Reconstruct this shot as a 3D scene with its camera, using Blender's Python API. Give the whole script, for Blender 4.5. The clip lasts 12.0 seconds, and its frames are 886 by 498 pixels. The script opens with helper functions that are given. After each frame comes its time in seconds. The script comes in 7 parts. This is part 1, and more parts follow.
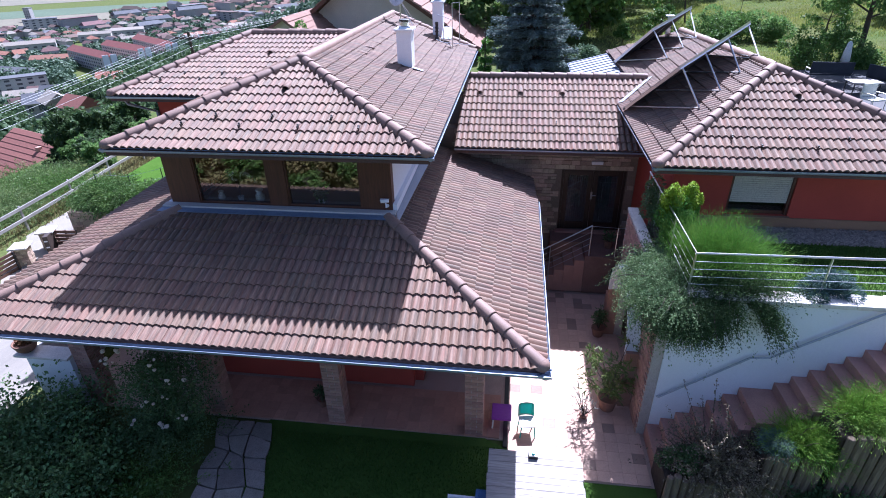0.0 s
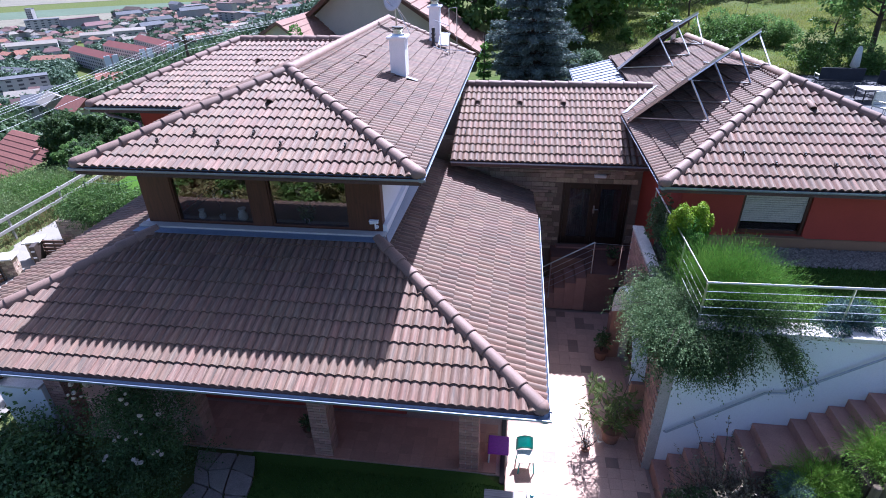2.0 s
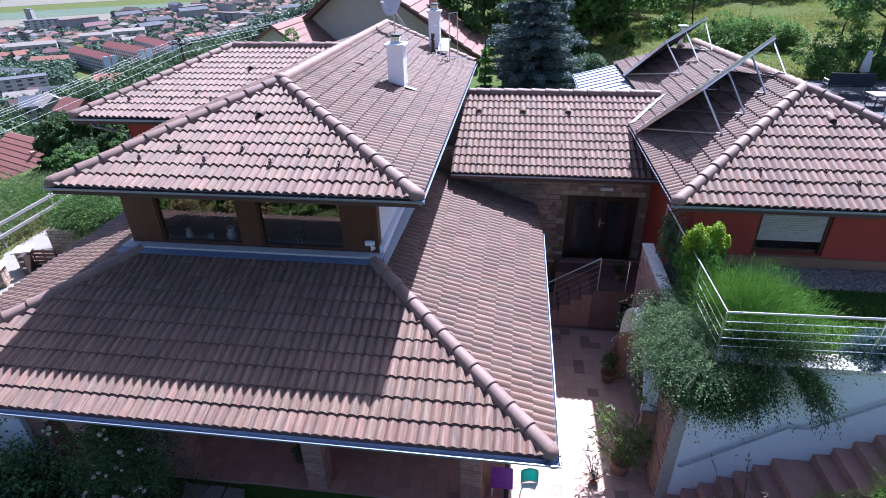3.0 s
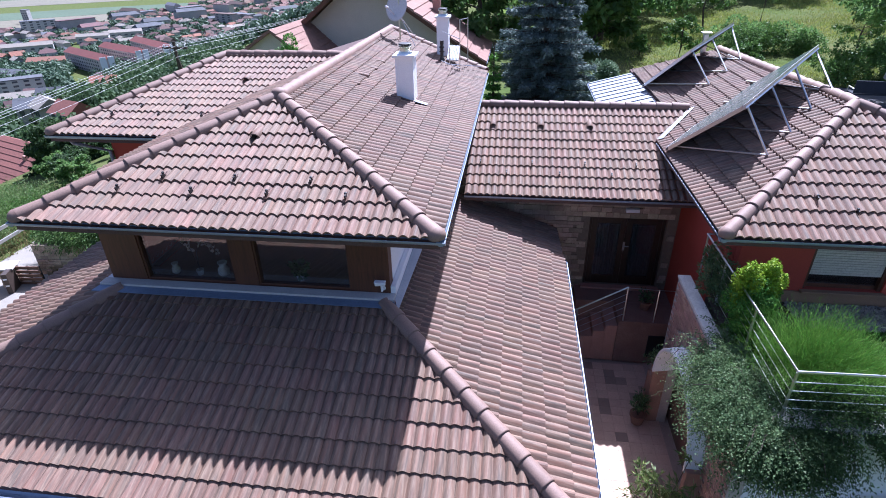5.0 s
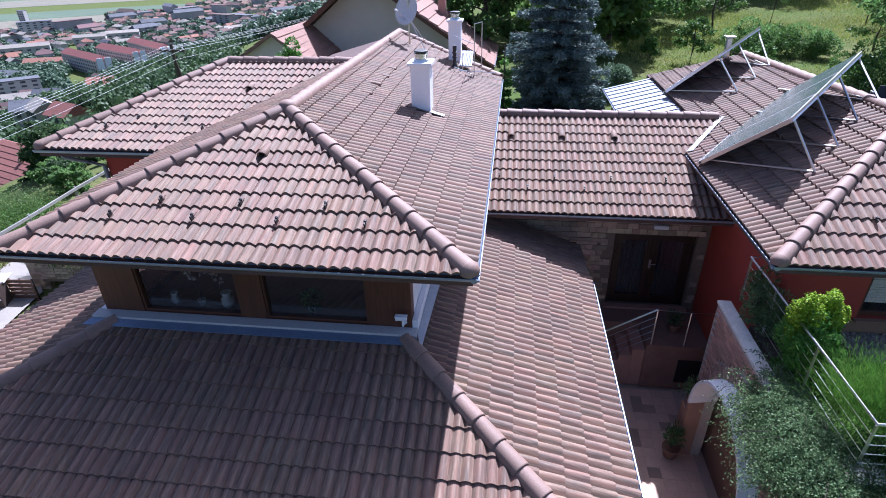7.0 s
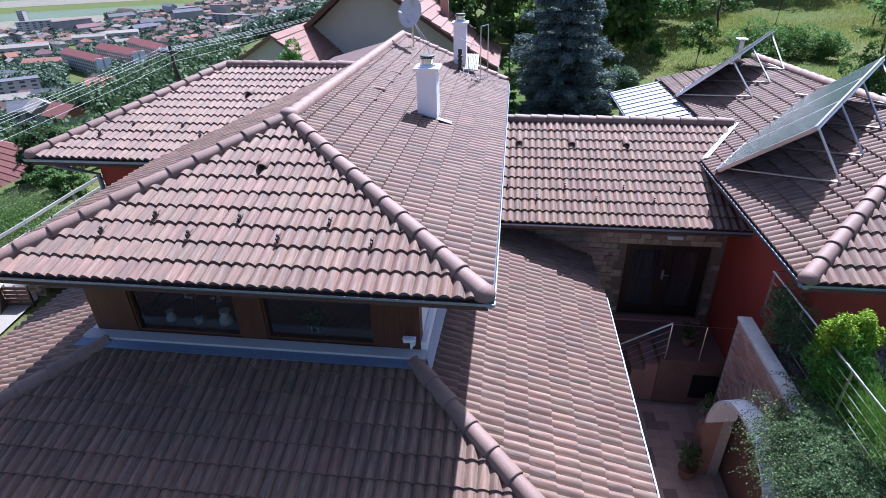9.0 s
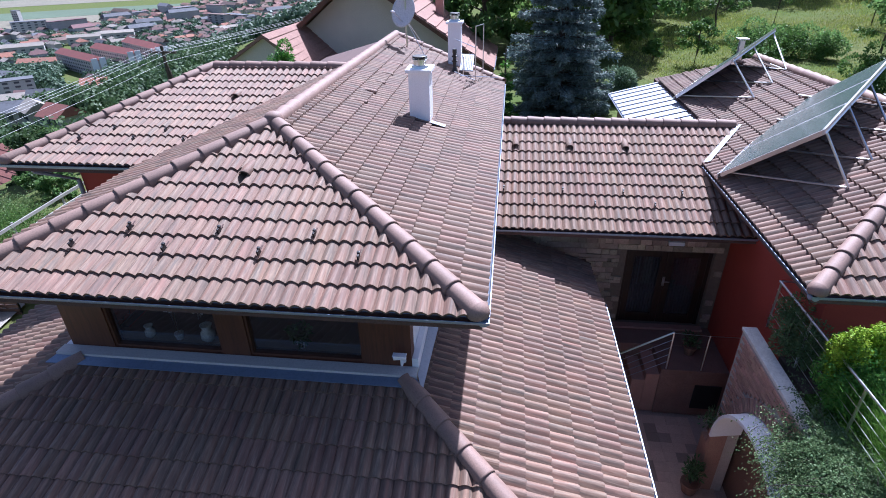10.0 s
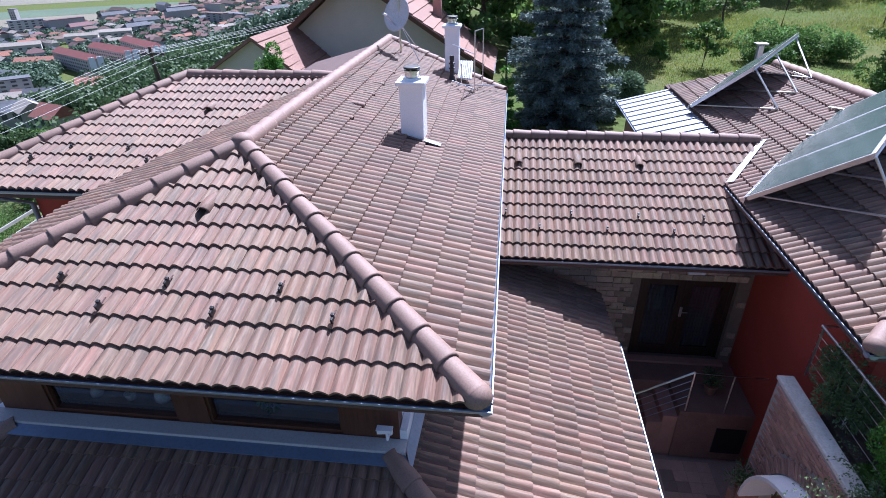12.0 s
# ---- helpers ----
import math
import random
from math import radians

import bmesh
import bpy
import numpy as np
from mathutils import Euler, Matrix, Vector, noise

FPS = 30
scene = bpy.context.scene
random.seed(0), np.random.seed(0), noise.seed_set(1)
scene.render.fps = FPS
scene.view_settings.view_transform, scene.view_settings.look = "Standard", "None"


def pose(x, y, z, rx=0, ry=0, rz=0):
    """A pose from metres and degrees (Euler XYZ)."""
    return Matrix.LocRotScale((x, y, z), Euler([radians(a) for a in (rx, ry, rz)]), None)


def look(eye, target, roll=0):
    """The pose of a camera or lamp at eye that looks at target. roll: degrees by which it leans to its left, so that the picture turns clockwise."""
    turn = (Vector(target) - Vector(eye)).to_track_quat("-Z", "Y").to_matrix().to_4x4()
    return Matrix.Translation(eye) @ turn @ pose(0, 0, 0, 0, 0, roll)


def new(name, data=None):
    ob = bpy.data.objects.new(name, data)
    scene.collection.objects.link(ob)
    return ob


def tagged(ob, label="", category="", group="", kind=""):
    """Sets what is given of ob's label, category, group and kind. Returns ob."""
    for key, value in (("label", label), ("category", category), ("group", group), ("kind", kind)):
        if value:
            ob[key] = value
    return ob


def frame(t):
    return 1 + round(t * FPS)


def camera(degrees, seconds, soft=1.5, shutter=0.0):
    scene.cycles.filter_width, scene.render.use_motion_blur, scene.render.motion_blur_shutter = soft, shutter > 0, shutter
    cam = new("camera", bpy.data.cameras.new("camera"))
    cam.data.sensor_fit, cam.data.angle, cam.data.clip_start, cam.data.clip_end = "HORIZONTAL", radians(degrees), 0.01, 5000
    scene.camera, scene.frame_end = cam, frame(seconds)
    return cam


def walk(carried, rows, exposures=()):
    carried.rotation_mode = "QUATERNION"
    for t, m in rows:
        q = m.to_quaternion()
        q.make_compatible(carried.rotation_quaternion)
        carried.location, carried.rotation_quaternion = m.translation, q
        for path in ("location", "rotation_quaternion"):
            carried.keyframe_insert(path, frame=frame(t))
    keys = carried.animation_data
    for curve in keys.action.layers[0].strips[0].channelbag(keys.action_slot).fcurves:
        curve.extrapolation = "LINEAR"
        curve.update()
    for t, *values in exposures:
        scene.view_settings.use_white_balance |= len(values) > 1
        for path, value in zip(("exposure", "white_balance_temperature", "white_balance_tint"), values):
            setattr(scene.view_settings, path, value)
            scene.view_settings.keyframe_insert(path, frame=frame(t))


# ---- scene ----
cam = camera(78.3, 12.0, soft=0.95)
PATH = [
    (0, (-0.13, 0.841, 9.121), (-0.37, 2.568, 8.142), -1.2),
    (0.5, (-0.101, 0.968, 9.11), (-0.338, 2.695, 8.13), -1.2),
    (1, (-0.072, 1.152, 9.138), (-0.309, 2.878, 8.156), -1.2),
    (1.5, (-0.046, 1.373, 9.143), (-0.289, 3.1, 8.164), -1.2),
    (2, (-0.076, 1.672, 9.182), (-0.321, 3.4, 8.204), -1.2),
    (2.5, (-0.12, 2.026, 9.221), (-0.365, 3.753, 8.242), -1.2),
    (3, (-0.178, 2.385, 9.247), (-0.422, 4.113, 8.27), -1.2),
    (5, (-0.695, 3.639, 9.244), (-0.931, 5.37, 8.27), -1.1),
    (5.5, (-0.839, 3.897, 9.231), (-1.073, 5.63, 8.259), -1.1),
    (6, (-0.977, 4.11, 9.224), (-1.209, 5.843, 8.253), -1.1),
    (6.5, (-1.116, 4.31, 9.226), (-1.345, 6.044, 8.255), -1.1),
    (7, (-1.229, 4.493, 9.239), (-1.458, 6.225, 8.267), -1.1),
    (9, (-1.437, 4.965, 9.251), (-1.665, 6.698, 8.278), -1.1),
    (9.5, (-1.441, 5.144, 9.224), (-1.665, 6.877, 8.251), -1.05),
    (10, (-1.418, 5.382, 9.198), (-1.636, 7.116, 8.224), -1.1),
    (10.5, (-1.414, 5.669, 9.171), (-1.63, 7.403, 8.199), -1.1),
    (11, (-1.403, 5.965, 9.178), (-1.621, 7.697, 8.203), -1.1),
    (11.5, (-1.439, 6.279, 9.182), (-1.658, 8.011, 8.206), -1.1),
    (12, (-1.501, 6.638, 9.171), (-1.715, 8.37, 8.194), -1.05),
]
EXPOSURES = [(0, 1.40, 5080, 24), (12, 1.20, 5120, 21)]
walk(cam, [(t, look(eye, target, roll)) for t, eye, target, roll in PATH], EXPOSURES)

# ---- sky and sun ----
SUN_FROM = Vector((0.46, 1.88, 2.46))
world = bpy.data.worlds.new("sky")
scene.world = world
world.use_nodes = True
sky = world.node_tree.nodes.new("ShaderNodeTexSky")
sky.sky_type = "NISHITA"
sky.sun_disc = False
sky.sun_elevation = math.atan2(SUN_FROM.z, math.hypot(SUN_FROM.x, SUN_FROM.y))
sky.sun_rotation = math.atan2(SUN_FROM.x, SUN_FROM.y)
sky.air_density, sky.dust_density, sky.ozone_density = 1.0, 3.2, 0.8
back = world.node_tree.nodes["Background"]
back.inputs["Strength"].default_value = 0.064
world.node_tree.links.new(sky.outputs["Color"], back.inputs["Color"])
sun = new("sun", bpy.data.lights.new("sun", "SUN"))
sun.data.energy, sun.data.angle, sun.data.color = 5.2, radians(0.55), (1.0, 0.95, 0.88)
sun.matrix_world = look(SUN_FROM * 20, (0, 0, 0))

# ---- materials ----
def node(nt, kind, **sets):
    n = nt.nodes.new(kind)
    for key, value in sets.items():
        n.inputs[key.replace("_", " ")].default_value = value
    return n


def rgb(c):
    return (c[0], c[1], c[2], 1.0)


def surf(name, a, b, c=None, scale=3.0, fine=40.0, rough=0.8, bump=0.2, metal=0.0, stretch=(1, 1, 1), jitter=0.0, own=False, hue=0.0, spec=0.5, depth=0.01):
    """A weathered surface: a and b mix in broad patches, c in fine grain; jitter varies it from piece to piece."""
    m = bpy.data.materials.new(name)
    m.use_nodes = True
    nt = m.node_tree
    link = nt.links.new
    bsdf = nt.nodes["Principled BSDF"]
    bsdf.inputs["Roughness"].default_value, bsdf.inputs["Metallic"].default_value = rough, metal
    bsdf.inputs["Specular IOR Level"].default_value = spec
    where = nt.nodes.new("ShaderNodeTexCoord").outputs["Object"]
    info = nt.nodes.new("ShaderNodeObjectInfo")
    if own:
        shift = node(nt, "ShaderNodeVectorMath")
        shift.operation = "MULTIPLY_ADD"
        link(where, shift.inputs[0])
        shift.inputs[1].default_value = (1, 1, 1)
        times = nt.nodes.new("ShaderNodeMath")
        times.operation = "MULTIPLY"
        times.inputs[1].default_value = 57.0
        link(info.outputs["Random"], times.inputs[0])
        link(times.outputs[0], shift.inputs[2])
        where = shift.outputs[0]
    mapping = node(nt, "ShaderNodeMapping", Scale=stretch)
    link(where, mapping.inputs["Vector"])
    broad = node(nt, "ShaderNodeTexNoise", Scale=scale, Detail=5.0, Roughness=0.6)
    grain = node(nt, "ShaderNodeTexNoise", Scale=fine, Detail=4.0, Roughness=0.65)
    for n in (broad, grain):
        link(mapping.outputs[0], n.inputs["Vector"])
    ramp = nt.nodes.new("ShaderNodeValToRGB")
    ramp.color_ramp.elements[0].position, ramp.color_ramp.elements[1].position = 0.36, 0.66
    ramp.color_ramp.elements[0].color, ramp.color_ramp.elements[1].color = rgb(a), rgb(b)
    link(broad.outputs["Fac"], ramp.inputs["Fac"])
    c = c or [0.6 * (p + q) / 2 for p, q in zip(a, b)]
    sharp = nt.nodes.new("ShaderNodeMapRange")
    sharp.inputs["From Min"].default_value, sharp.inputs["From Max"].default_value = 0.45, 0.75
    link(grain.outputs["Fac"], sharp.inputs["Value"])
    mix = nt.nodes.new("ShaderNodeMix")
    mix.data_type = "RGBA"
    link(sharp.outputs[0], mix.inputs["Factor"])
    link(ramp.outputs["Color"], mix.inputs["A"])
    mix.inputs["B"].default_value = rgb(c)
    out = mix.outputs["Result"]
    if jitter or hue:
        hsv = nt.nodes.new("ShaderNodeHueSaturation")
        source = info.outputs["Random"]
        if not own:
            source = nt.nodes.new("ShaderNodeNewGeometry").outputs["Random Per Island"]
        value = node(nt, "ShaderNodeMapRange")
        value.inputs["To Min"].default_value, value.inputs["To Max"].default_value = 1 - jitter, 1 + jitter
        link(source, value.inputs["Value"])
        link(value.outputs[0], hsv.inputs["Value"])
        if hue:
            turn = node(nt, "ShaderNodeMath")
            turn.operation = "MULTIPLY"
            turn.inputs[1].default_value = 7.31
            part_of = node(nt, "ShaderNodeMath")
            part_of.operation = "FRACT"
            link(source, turn.inputs[0])
            link(turn.outputs[0], part_of.inputs[0])
            huer = node(nt, "ShaderNodeMapRange")
            huer.inputs["To Min"].default_value, huer.inputs["To Max"].default_value = 0.5 - hue, 0.5 + hue
            link(part_of.outputs[0], huer.inputs["Value"])
            link(huer.outputs[0], hsv.inputs["Hue"])
        link(out, hsv.inputs["Color"])
        out = hsv.outputs["Color"]
    link(out, bsdf.inputs["Base Color"])
    if bump:
        bumper = node(nt, "ShaderNodeBump", Strength=bump, Distance=depth)
        link(grain.outputs["Fac"], bumper.inputs["Height"])
        link(bumper.outputs["Normal"], bsdf.inputs["Normal"])
    return m


def leafy(name, a, b, rough=0.55, jitter=0.35, hue=0.02, through_light=0.25, scale=0.9, fine=9.0):
    m = surf(name, a, b, scale=scale, fine=fine, rough=rough, bump=0.0, jitter=jitter, hue=hue, spec=0.2)
    nt = m.node_tree
    bsdf = nt.nodes["Principled BSDF"]
    trans = nt.nodes.new("ShaderNodeBsdfTranslucent")
    src = bsdf.inputs["Base Color"].links[0].from_socket
    nt.links.new(src, trans.inputs["Color"])
    mix = nt.nodes.new("ShaderNodeMixShader")
    mix.inputs["Fac"].default_value = through_light
    nt.links.new(bsdf.outputs[0], mix.inputs[1])
    nt.links.new(trans.outputs[0], mix.inputs[2])
    nt.links.new(mix.outputs[0], nt.nodes["Material Output"].inputs["Surface"])
    return m


def glass(name, tint=(1, 1, 1), rough=0.0, ior=1.5):
    m = bpy.data.materials.new(name)
    m.use_nodes = True
    p = m.node_tree.nodes["Principled BSDF"]
    p.inputs["Base Color"].default_value = rgb(tint)
    p.inputs["Transmission Weight"].default_value = 1.0
    p.inputs["Roughness"].default_value = rough
    p.inputs["IOR"].default_value = ior
    return m


TILE = surf("roof tile concrete", (0.204, 0.110, 0.073), (0.104, 0.078, 0.059), (0.268, 0.187, 0.132), scale=15, fine=38, spec=0.48, rough=0.74, bump=0.25, stretch=(1, 0.05, 1), jitter=0.13, own=True, hue=0.008, depth=0.004)
CAP = surf("ridge tile concrete", (0.255, 0.163, 0.125), (0.215, 0.140, 0.108), (0.165, 0.107, 0.084), scale=5, fine=60, spec=0.5, rough=0.68, bump=0.25, jitter=0.10, own=True, depth=0.004)
DECK = surf("dark roofing felt", (0.09, 0.055, 0.045), (0.12, 0.07, 0.06), rough=0.9)
ZINC = surf("zinc sheet", (0.26, 0.285, 0.335), (0.3, 0.325, 0.37), (0.23, 0.255, 0.3), scale=2, fine=25, rough=0.58, bump=0.05, metal=0.3)
GUTTER = surf("weathered zinc gutter", (0.27, 0.32, 0.41), (0.31, 0.36, 0.45), (0.24, 0.285, 0.365), scale=2, fine=25, rough=0.38, bump=0.04, metal=0.35)
STEEL = surf("brushed steel", (0.62, 0.62, 0.62), (0.7, 0.7, 0.7), (0.5, 0.5, 0.52), scale=4, fine=90, rough=0.28, bump=0.03, metal=1.0)
ALU = surf("aluminium", (0.66, 0.66, 0.67), (0.74, 0.74, 0.74), (0.55, 0.55, 0.56), scale=4, fine=60, rough=0.42, bump=0.03, metal=0.9)
BLACK = surf("black plastic", (0.012, 0.012, 0.013), (0.02, 0.02, 0.022), rough=0.5, bump=0.05)
RED = surf("red plaster", (0.43, 0.07, 0.042), (0.37, 0.06, 0.036), (0.32, 0.052, 0.032), scale=1.2, fine=90, rough=0.85, bump=0.3, depth=0.004)
WHITE = surf("white plaster", (0.84, 0.84, 0.86), (0.79, 0.79, 0.81), (0.71, 0.71, 0.73), scale=0.9, fine=70, rough=0.88, bump=0.3, depth=0.004)
BROWN_BASE = surf("brown plinth plaster", (0.34, 0.21, 0.12), (0.28, 0.17, 0.10), scale=1.5, fine=80, rough=0.9, bump=0.3, depth=0.004)
DARKWOOD = surf("dark stained wood", (0.115, 0.043, 0.021), (0.088, 0.033, 0.017), (0.055, 0.022, 0.012), scale=5, fine=30, rough=0.5, stretch=(1, 1, 0.1), bump=0.15, depth=0.003)
CREAM = surf("cream wall", (0.68, 0.6, 0.49), (0.62, 0.55, 0.45), scale=1.0, fine=60, rough=0.9)
BRICK = surf("pale orange brick", (0.46, 0.27, 0.205), (0.39, 0.225, 0.17), (0.29, 0.165, 0.125), scale=14, fine=60, rough=0.88, bump=0.35, jitter=0.2, own=True, hue=0.01, depth=0.004)
MORTAR = surf("pale mortar", (0.5, 0.44, 0.39), (0.43, 0.38, 0.33), scale=10, fine=80, rough=0.95, bump=0.4, depth=0.004)
STONE = surf("ochre ledger stone", (0.46, 0.36, 0.26), (0.35, 0.26, 0.185), (0.25, 0.19, 0.14), scale=7, fine=40, rough=0.9, bump=0.5, jitter=0.35, own=True, hue=0.02, depth=0.008)
PAVER = surf("terracotta paver", (0.64, 0.43, 0.325), (0.57, 0.38, 0.285), (0.47, 0.31, 0.23), scale=5, fine=45, rough=0.8, bump=0.2, jitter=0.07, own=True, depth=0.004)
JOINT = surf("paving joint", (0.5, 0.365, 0.29), (0.45, 0.33, 0.26), scale=8, fine=60, rough=0.95)
STEP = surf("brown stone step", (0.46, 0.25, 0.19), (0.39, 0.21, 0.16), (0.31, 0.165, 0.125), scale=4, fine=50, rough=0.75, bump=0.2, jitter=0.1, own=True, depth=0.004)
COPING = surf("white limestone coping", (0.72, 0.68, 0.62), (0.62, 0.58, 0.52), (0.5, 0.46, 0.41), scale=5, fine=35, rough=0.85, bump=0.3, depth=0.005)
GRASS_GROUND = surf("meadow soil and grass", (0.075, 0.11, 0.028), (0.115, 0.115, 0.045), (0.05, 0.07, 0.02), scale=0.25, fine=3.0, rough=1.0, bump=0.6, spec=0.05, depth=0.08)
LAWN = surf("mown lawn", (0.055, 0.11, 0.02), (0.08, 0.14, 0.028), (0.04, 0.08, 0.015), scale=0.8, fine=60, rough=1.0, bump=0.6, spec=0.05, depth=0.02)
OLDWOOD = surf("grey weathered plank", (0.42, 0.39, 0.36), (0.33, 0.30, 0.275), (0.2, 0.18, 0.165), scale=6, fine=35, rough=0.85, bump=0.4, stretch=(0.06, 1, 1), jitter=0.1, own=True, depth=0.004)
SHUTTER = surf("pale roller shutter", (0.6, 0.56, 0.47), (0.55, 0.51, 0.43), rough=0.6, bump=0.05)
STONEMORTAR = surf("brown stone mortar", (0.24, 0.18, 0.13), (0.2, 0.15, 0.11), scale=10, fine=80, rough=0.95, bump=0.4, depth=0.004)
DOORWOOD = surf("dark brown door wood", (0.045, 0.02, 0.012), (0.034, 0.016, 0.01), (0.022, 0.011, 0.008), scale=5, fine=30, rough=0.45, stretch=(1, 1, 0.1), bump=0.15, depth=0.003)
DARKGAP = surf("dark interior", (0.03, 0.025, 0.022), (0.04, 0.033, 0.03), rough=0.9)
GLASS = glass("coated window glass", (0.92, 0.95, 0.94), ior=1.85)

# ---- building blocks ----
def bm_object(name, bm, material, parent=None, smooth=False):
    me = bpy.data.meshes.new(name)
    bm.to_mesh(me)
    bm.free()
    for m in material if isinstance(material, (list, tuple)) else [material]:
        me.materials.append(m)
    if smooth:
        me.polygons.foreach_set("use_smooth", [True] * len(me.polygons))
    ob = new(name, me)
    if parent:
        ob.parent = parent
    return ob


def part(name, bm, material, parent, label="", smooth=False):
    ob = bm_object(name, bm, material, parent, smooth)
    return tagged(ob, label) if label else ob


def thing(name, label, category, at=(0, 0, 0), turn=0.0, group="", kind=""):
    ob = new(name)
    ob.matrix_basis = pose(*at, 0, 0, turn)
    ob.empty_display_size = 0.1
    return tagged(ob, label, category, group, kind)


def structure(name, bm, material, label, category, smooth=False):
    return tagged(bm_object(name, bm, material, None, smooth), label, category, "", "structure")


def add_box(bm, lo, hi, bevel=0.0, m=None):
    """A box between two corners, put by m."""
    lo, hi = Vector(lo), Vector(hi)
    res = bmesh.ops.create_cube(bm, size=1.0)
    vs = res["verts"]
    mid, size = (lo + hi) / 2, hi - lo
    for v in vs:
        v.co = Vector((v.co.x * size.x, v.co.y * size.y, v.co.z * size.z)) + mid
    if bevel:
        es = list({e for v in vs for e in v.link_edges})
        out = bmesh.ops.bevel(bm, geom=es, offset=bevel, segments=2, affect="EDGES", profile=0.6)
        vs = list({v for f in out["faces"] for v in f.verts} | {v for v in vs if v.is_valid})
    if m is not None:
        bmesh.ops.transform(bm, matrix=m, verts=[v for v in vs if v.is_valid])
    return bm


def box(lo, hi, bevel=0.0, m=None):
    return add_box(bmesh.new(), lo, hi, bevel, m)


def add_rod(bm, a, b, r, r2=None, sides=8):
    a, b = Vector(a), Vector(b)
    d = b - a
    res = bmesh.ops.create_cone(bm, cap_ends=True, segments=sides, radius1=r, radius2=r if r2 is None else r2, depth=d.length)
    m = Matrix.Translation((a + b) / 2) @ d.to_track_quat("Z", "Y").to_matrix().to_4x4()
    bmesh.ops.transform(bm, matrix=m, verts=res["verts"])
    return bm


def rod(a, b, r, r2=None, sides=8):
    return add_rod(bmesh.new(), a, b, r, r2, sides)


def add_tube(bm, points, r, sides=8):
    """A round tube through points, with mitred bends; r may be a list."""
    pts = [Vector(p) for p in points]
    rings = []
    up = Vector((0, 0, 1))
    for i, p in enumerate(pts):
        d = (pts[min(i + 1, len(pts) - 1)] - pts[max(i - 1, 0)]).normalized()
        side = d.cross(up)
        if side.length < 0.05:
            side = d.cross(Vector((1, 0, 0)))
        side.normalize()
        top = side.cross(d)
        rr = r[i] if isinstance(r, (list, tuple)) else r
        rings.append([bm.verts.new(p + rr * (math.cos(a) * side + math.sin(a) * top)) for a in (2 * math.pi * k / sides for k in range(sides))])
    for one, two in zip(rings, rings[1:]):
        for k in range(sides):
            bm.faces.new((one[k], one[(k + 1) % sides], two[(k + 1) % sides], two[k]))
    bm.faces.new(rings[0][::-1])
    bm.faces.new(rings[-1])
    return bm


def tube(points, r, sides=8):
    return add_tube(bmesh.new(), points, r, sides)


def lathe(profile, sides=20, m=None):
    """A turned body from (radius, height) pairs."""
    bm = bmesh.new()
    rings = [[bm.verts.new((r * math.cos(a), r * math.sin(a), z)) for a in (2 * math.pi * k / sides for k in range(sides))] for r, z in profile]
    for one, two in zip(rings, rings[1:]):
        for k in range(sides):
            bm.faces.new((one[k], one[(k + 1) % sides], two[(k + 1) % sides], two[k]))
    bm.faces.new(rings[0][::-1])
    bm.faces.new(rings[-1])
    if m is not None:
        bm.transform(m)
    return bm


def slab(points, down=0.1):
    """A flat plate: polygon points (any plane) and its copy below."""
    bm = bmesh.new()
    top = [bm.verts.new(p) for p in points]
    low = [bm.verts.new(Vector(p) - Vector((0, 0, down))) for p in points]
    bm.faces.new(top)
    bm.faces.new(low[::-1])
    for i in range(len(top)):
        j = (i + 1) % len(top)
        bm.faces.new((top[j], top[i], low[i], low[j]))
    bmesh.ops.recalc_face_normals(bm, faces=bm.faces)
    return bm


def wall_with_holes(lo, hi, holes, axis):
    """A wall box with rectangular holes (a0, z0, a1, z1) right through it; axis: the way it runs, 'x' or 'y'."""
    bm = bmesh.new()
    k = 0 if axis == "x" else 1
    cuts_a = sorted({lo[k], hi[k], *[h[0] for h in holes], *[h[2] for h in holes]})
    cuts_z = sorted({lo[2], hi[2], *[h[1] for h in holes], *[h[3] for h in holes]})
    for a0, a1 in zip(cuts_a, cuts_a[1:]):
        for z0, z1 in zip(cuts_z, cuts_z[1:]):
            am, zm = (a0 + a1) / 2, (z0 + z1) / 2
            if any(h[0] < am < h[2] and h[1] < zm < h[3] for h in holes):
                continue
            p, q = list(lo), list(hi)
            p[k], q[k], p[2], q[2] = a0, a1, z0, z1
            add_box(bm, p, q)
    bmesh.ops.remove_doubles(bm, verts=bm.verts, dist=0.0005)
    bm.verts.index_update()
    seen = {}
    for f in bm.faces:
        seen.setdefault(frozenset(v.index for v in f.verts), []).append(f)
    inner = [f for fs in seen.values() if len(fs) > 1 for f in fs]
    if inner:
        bmesh.ops.delete(bm, geom=inner, context="FACES_ONLY")
    return bm

# ---- tiled roofs ----
TILE_W, COURSE = 0.30, 0.338


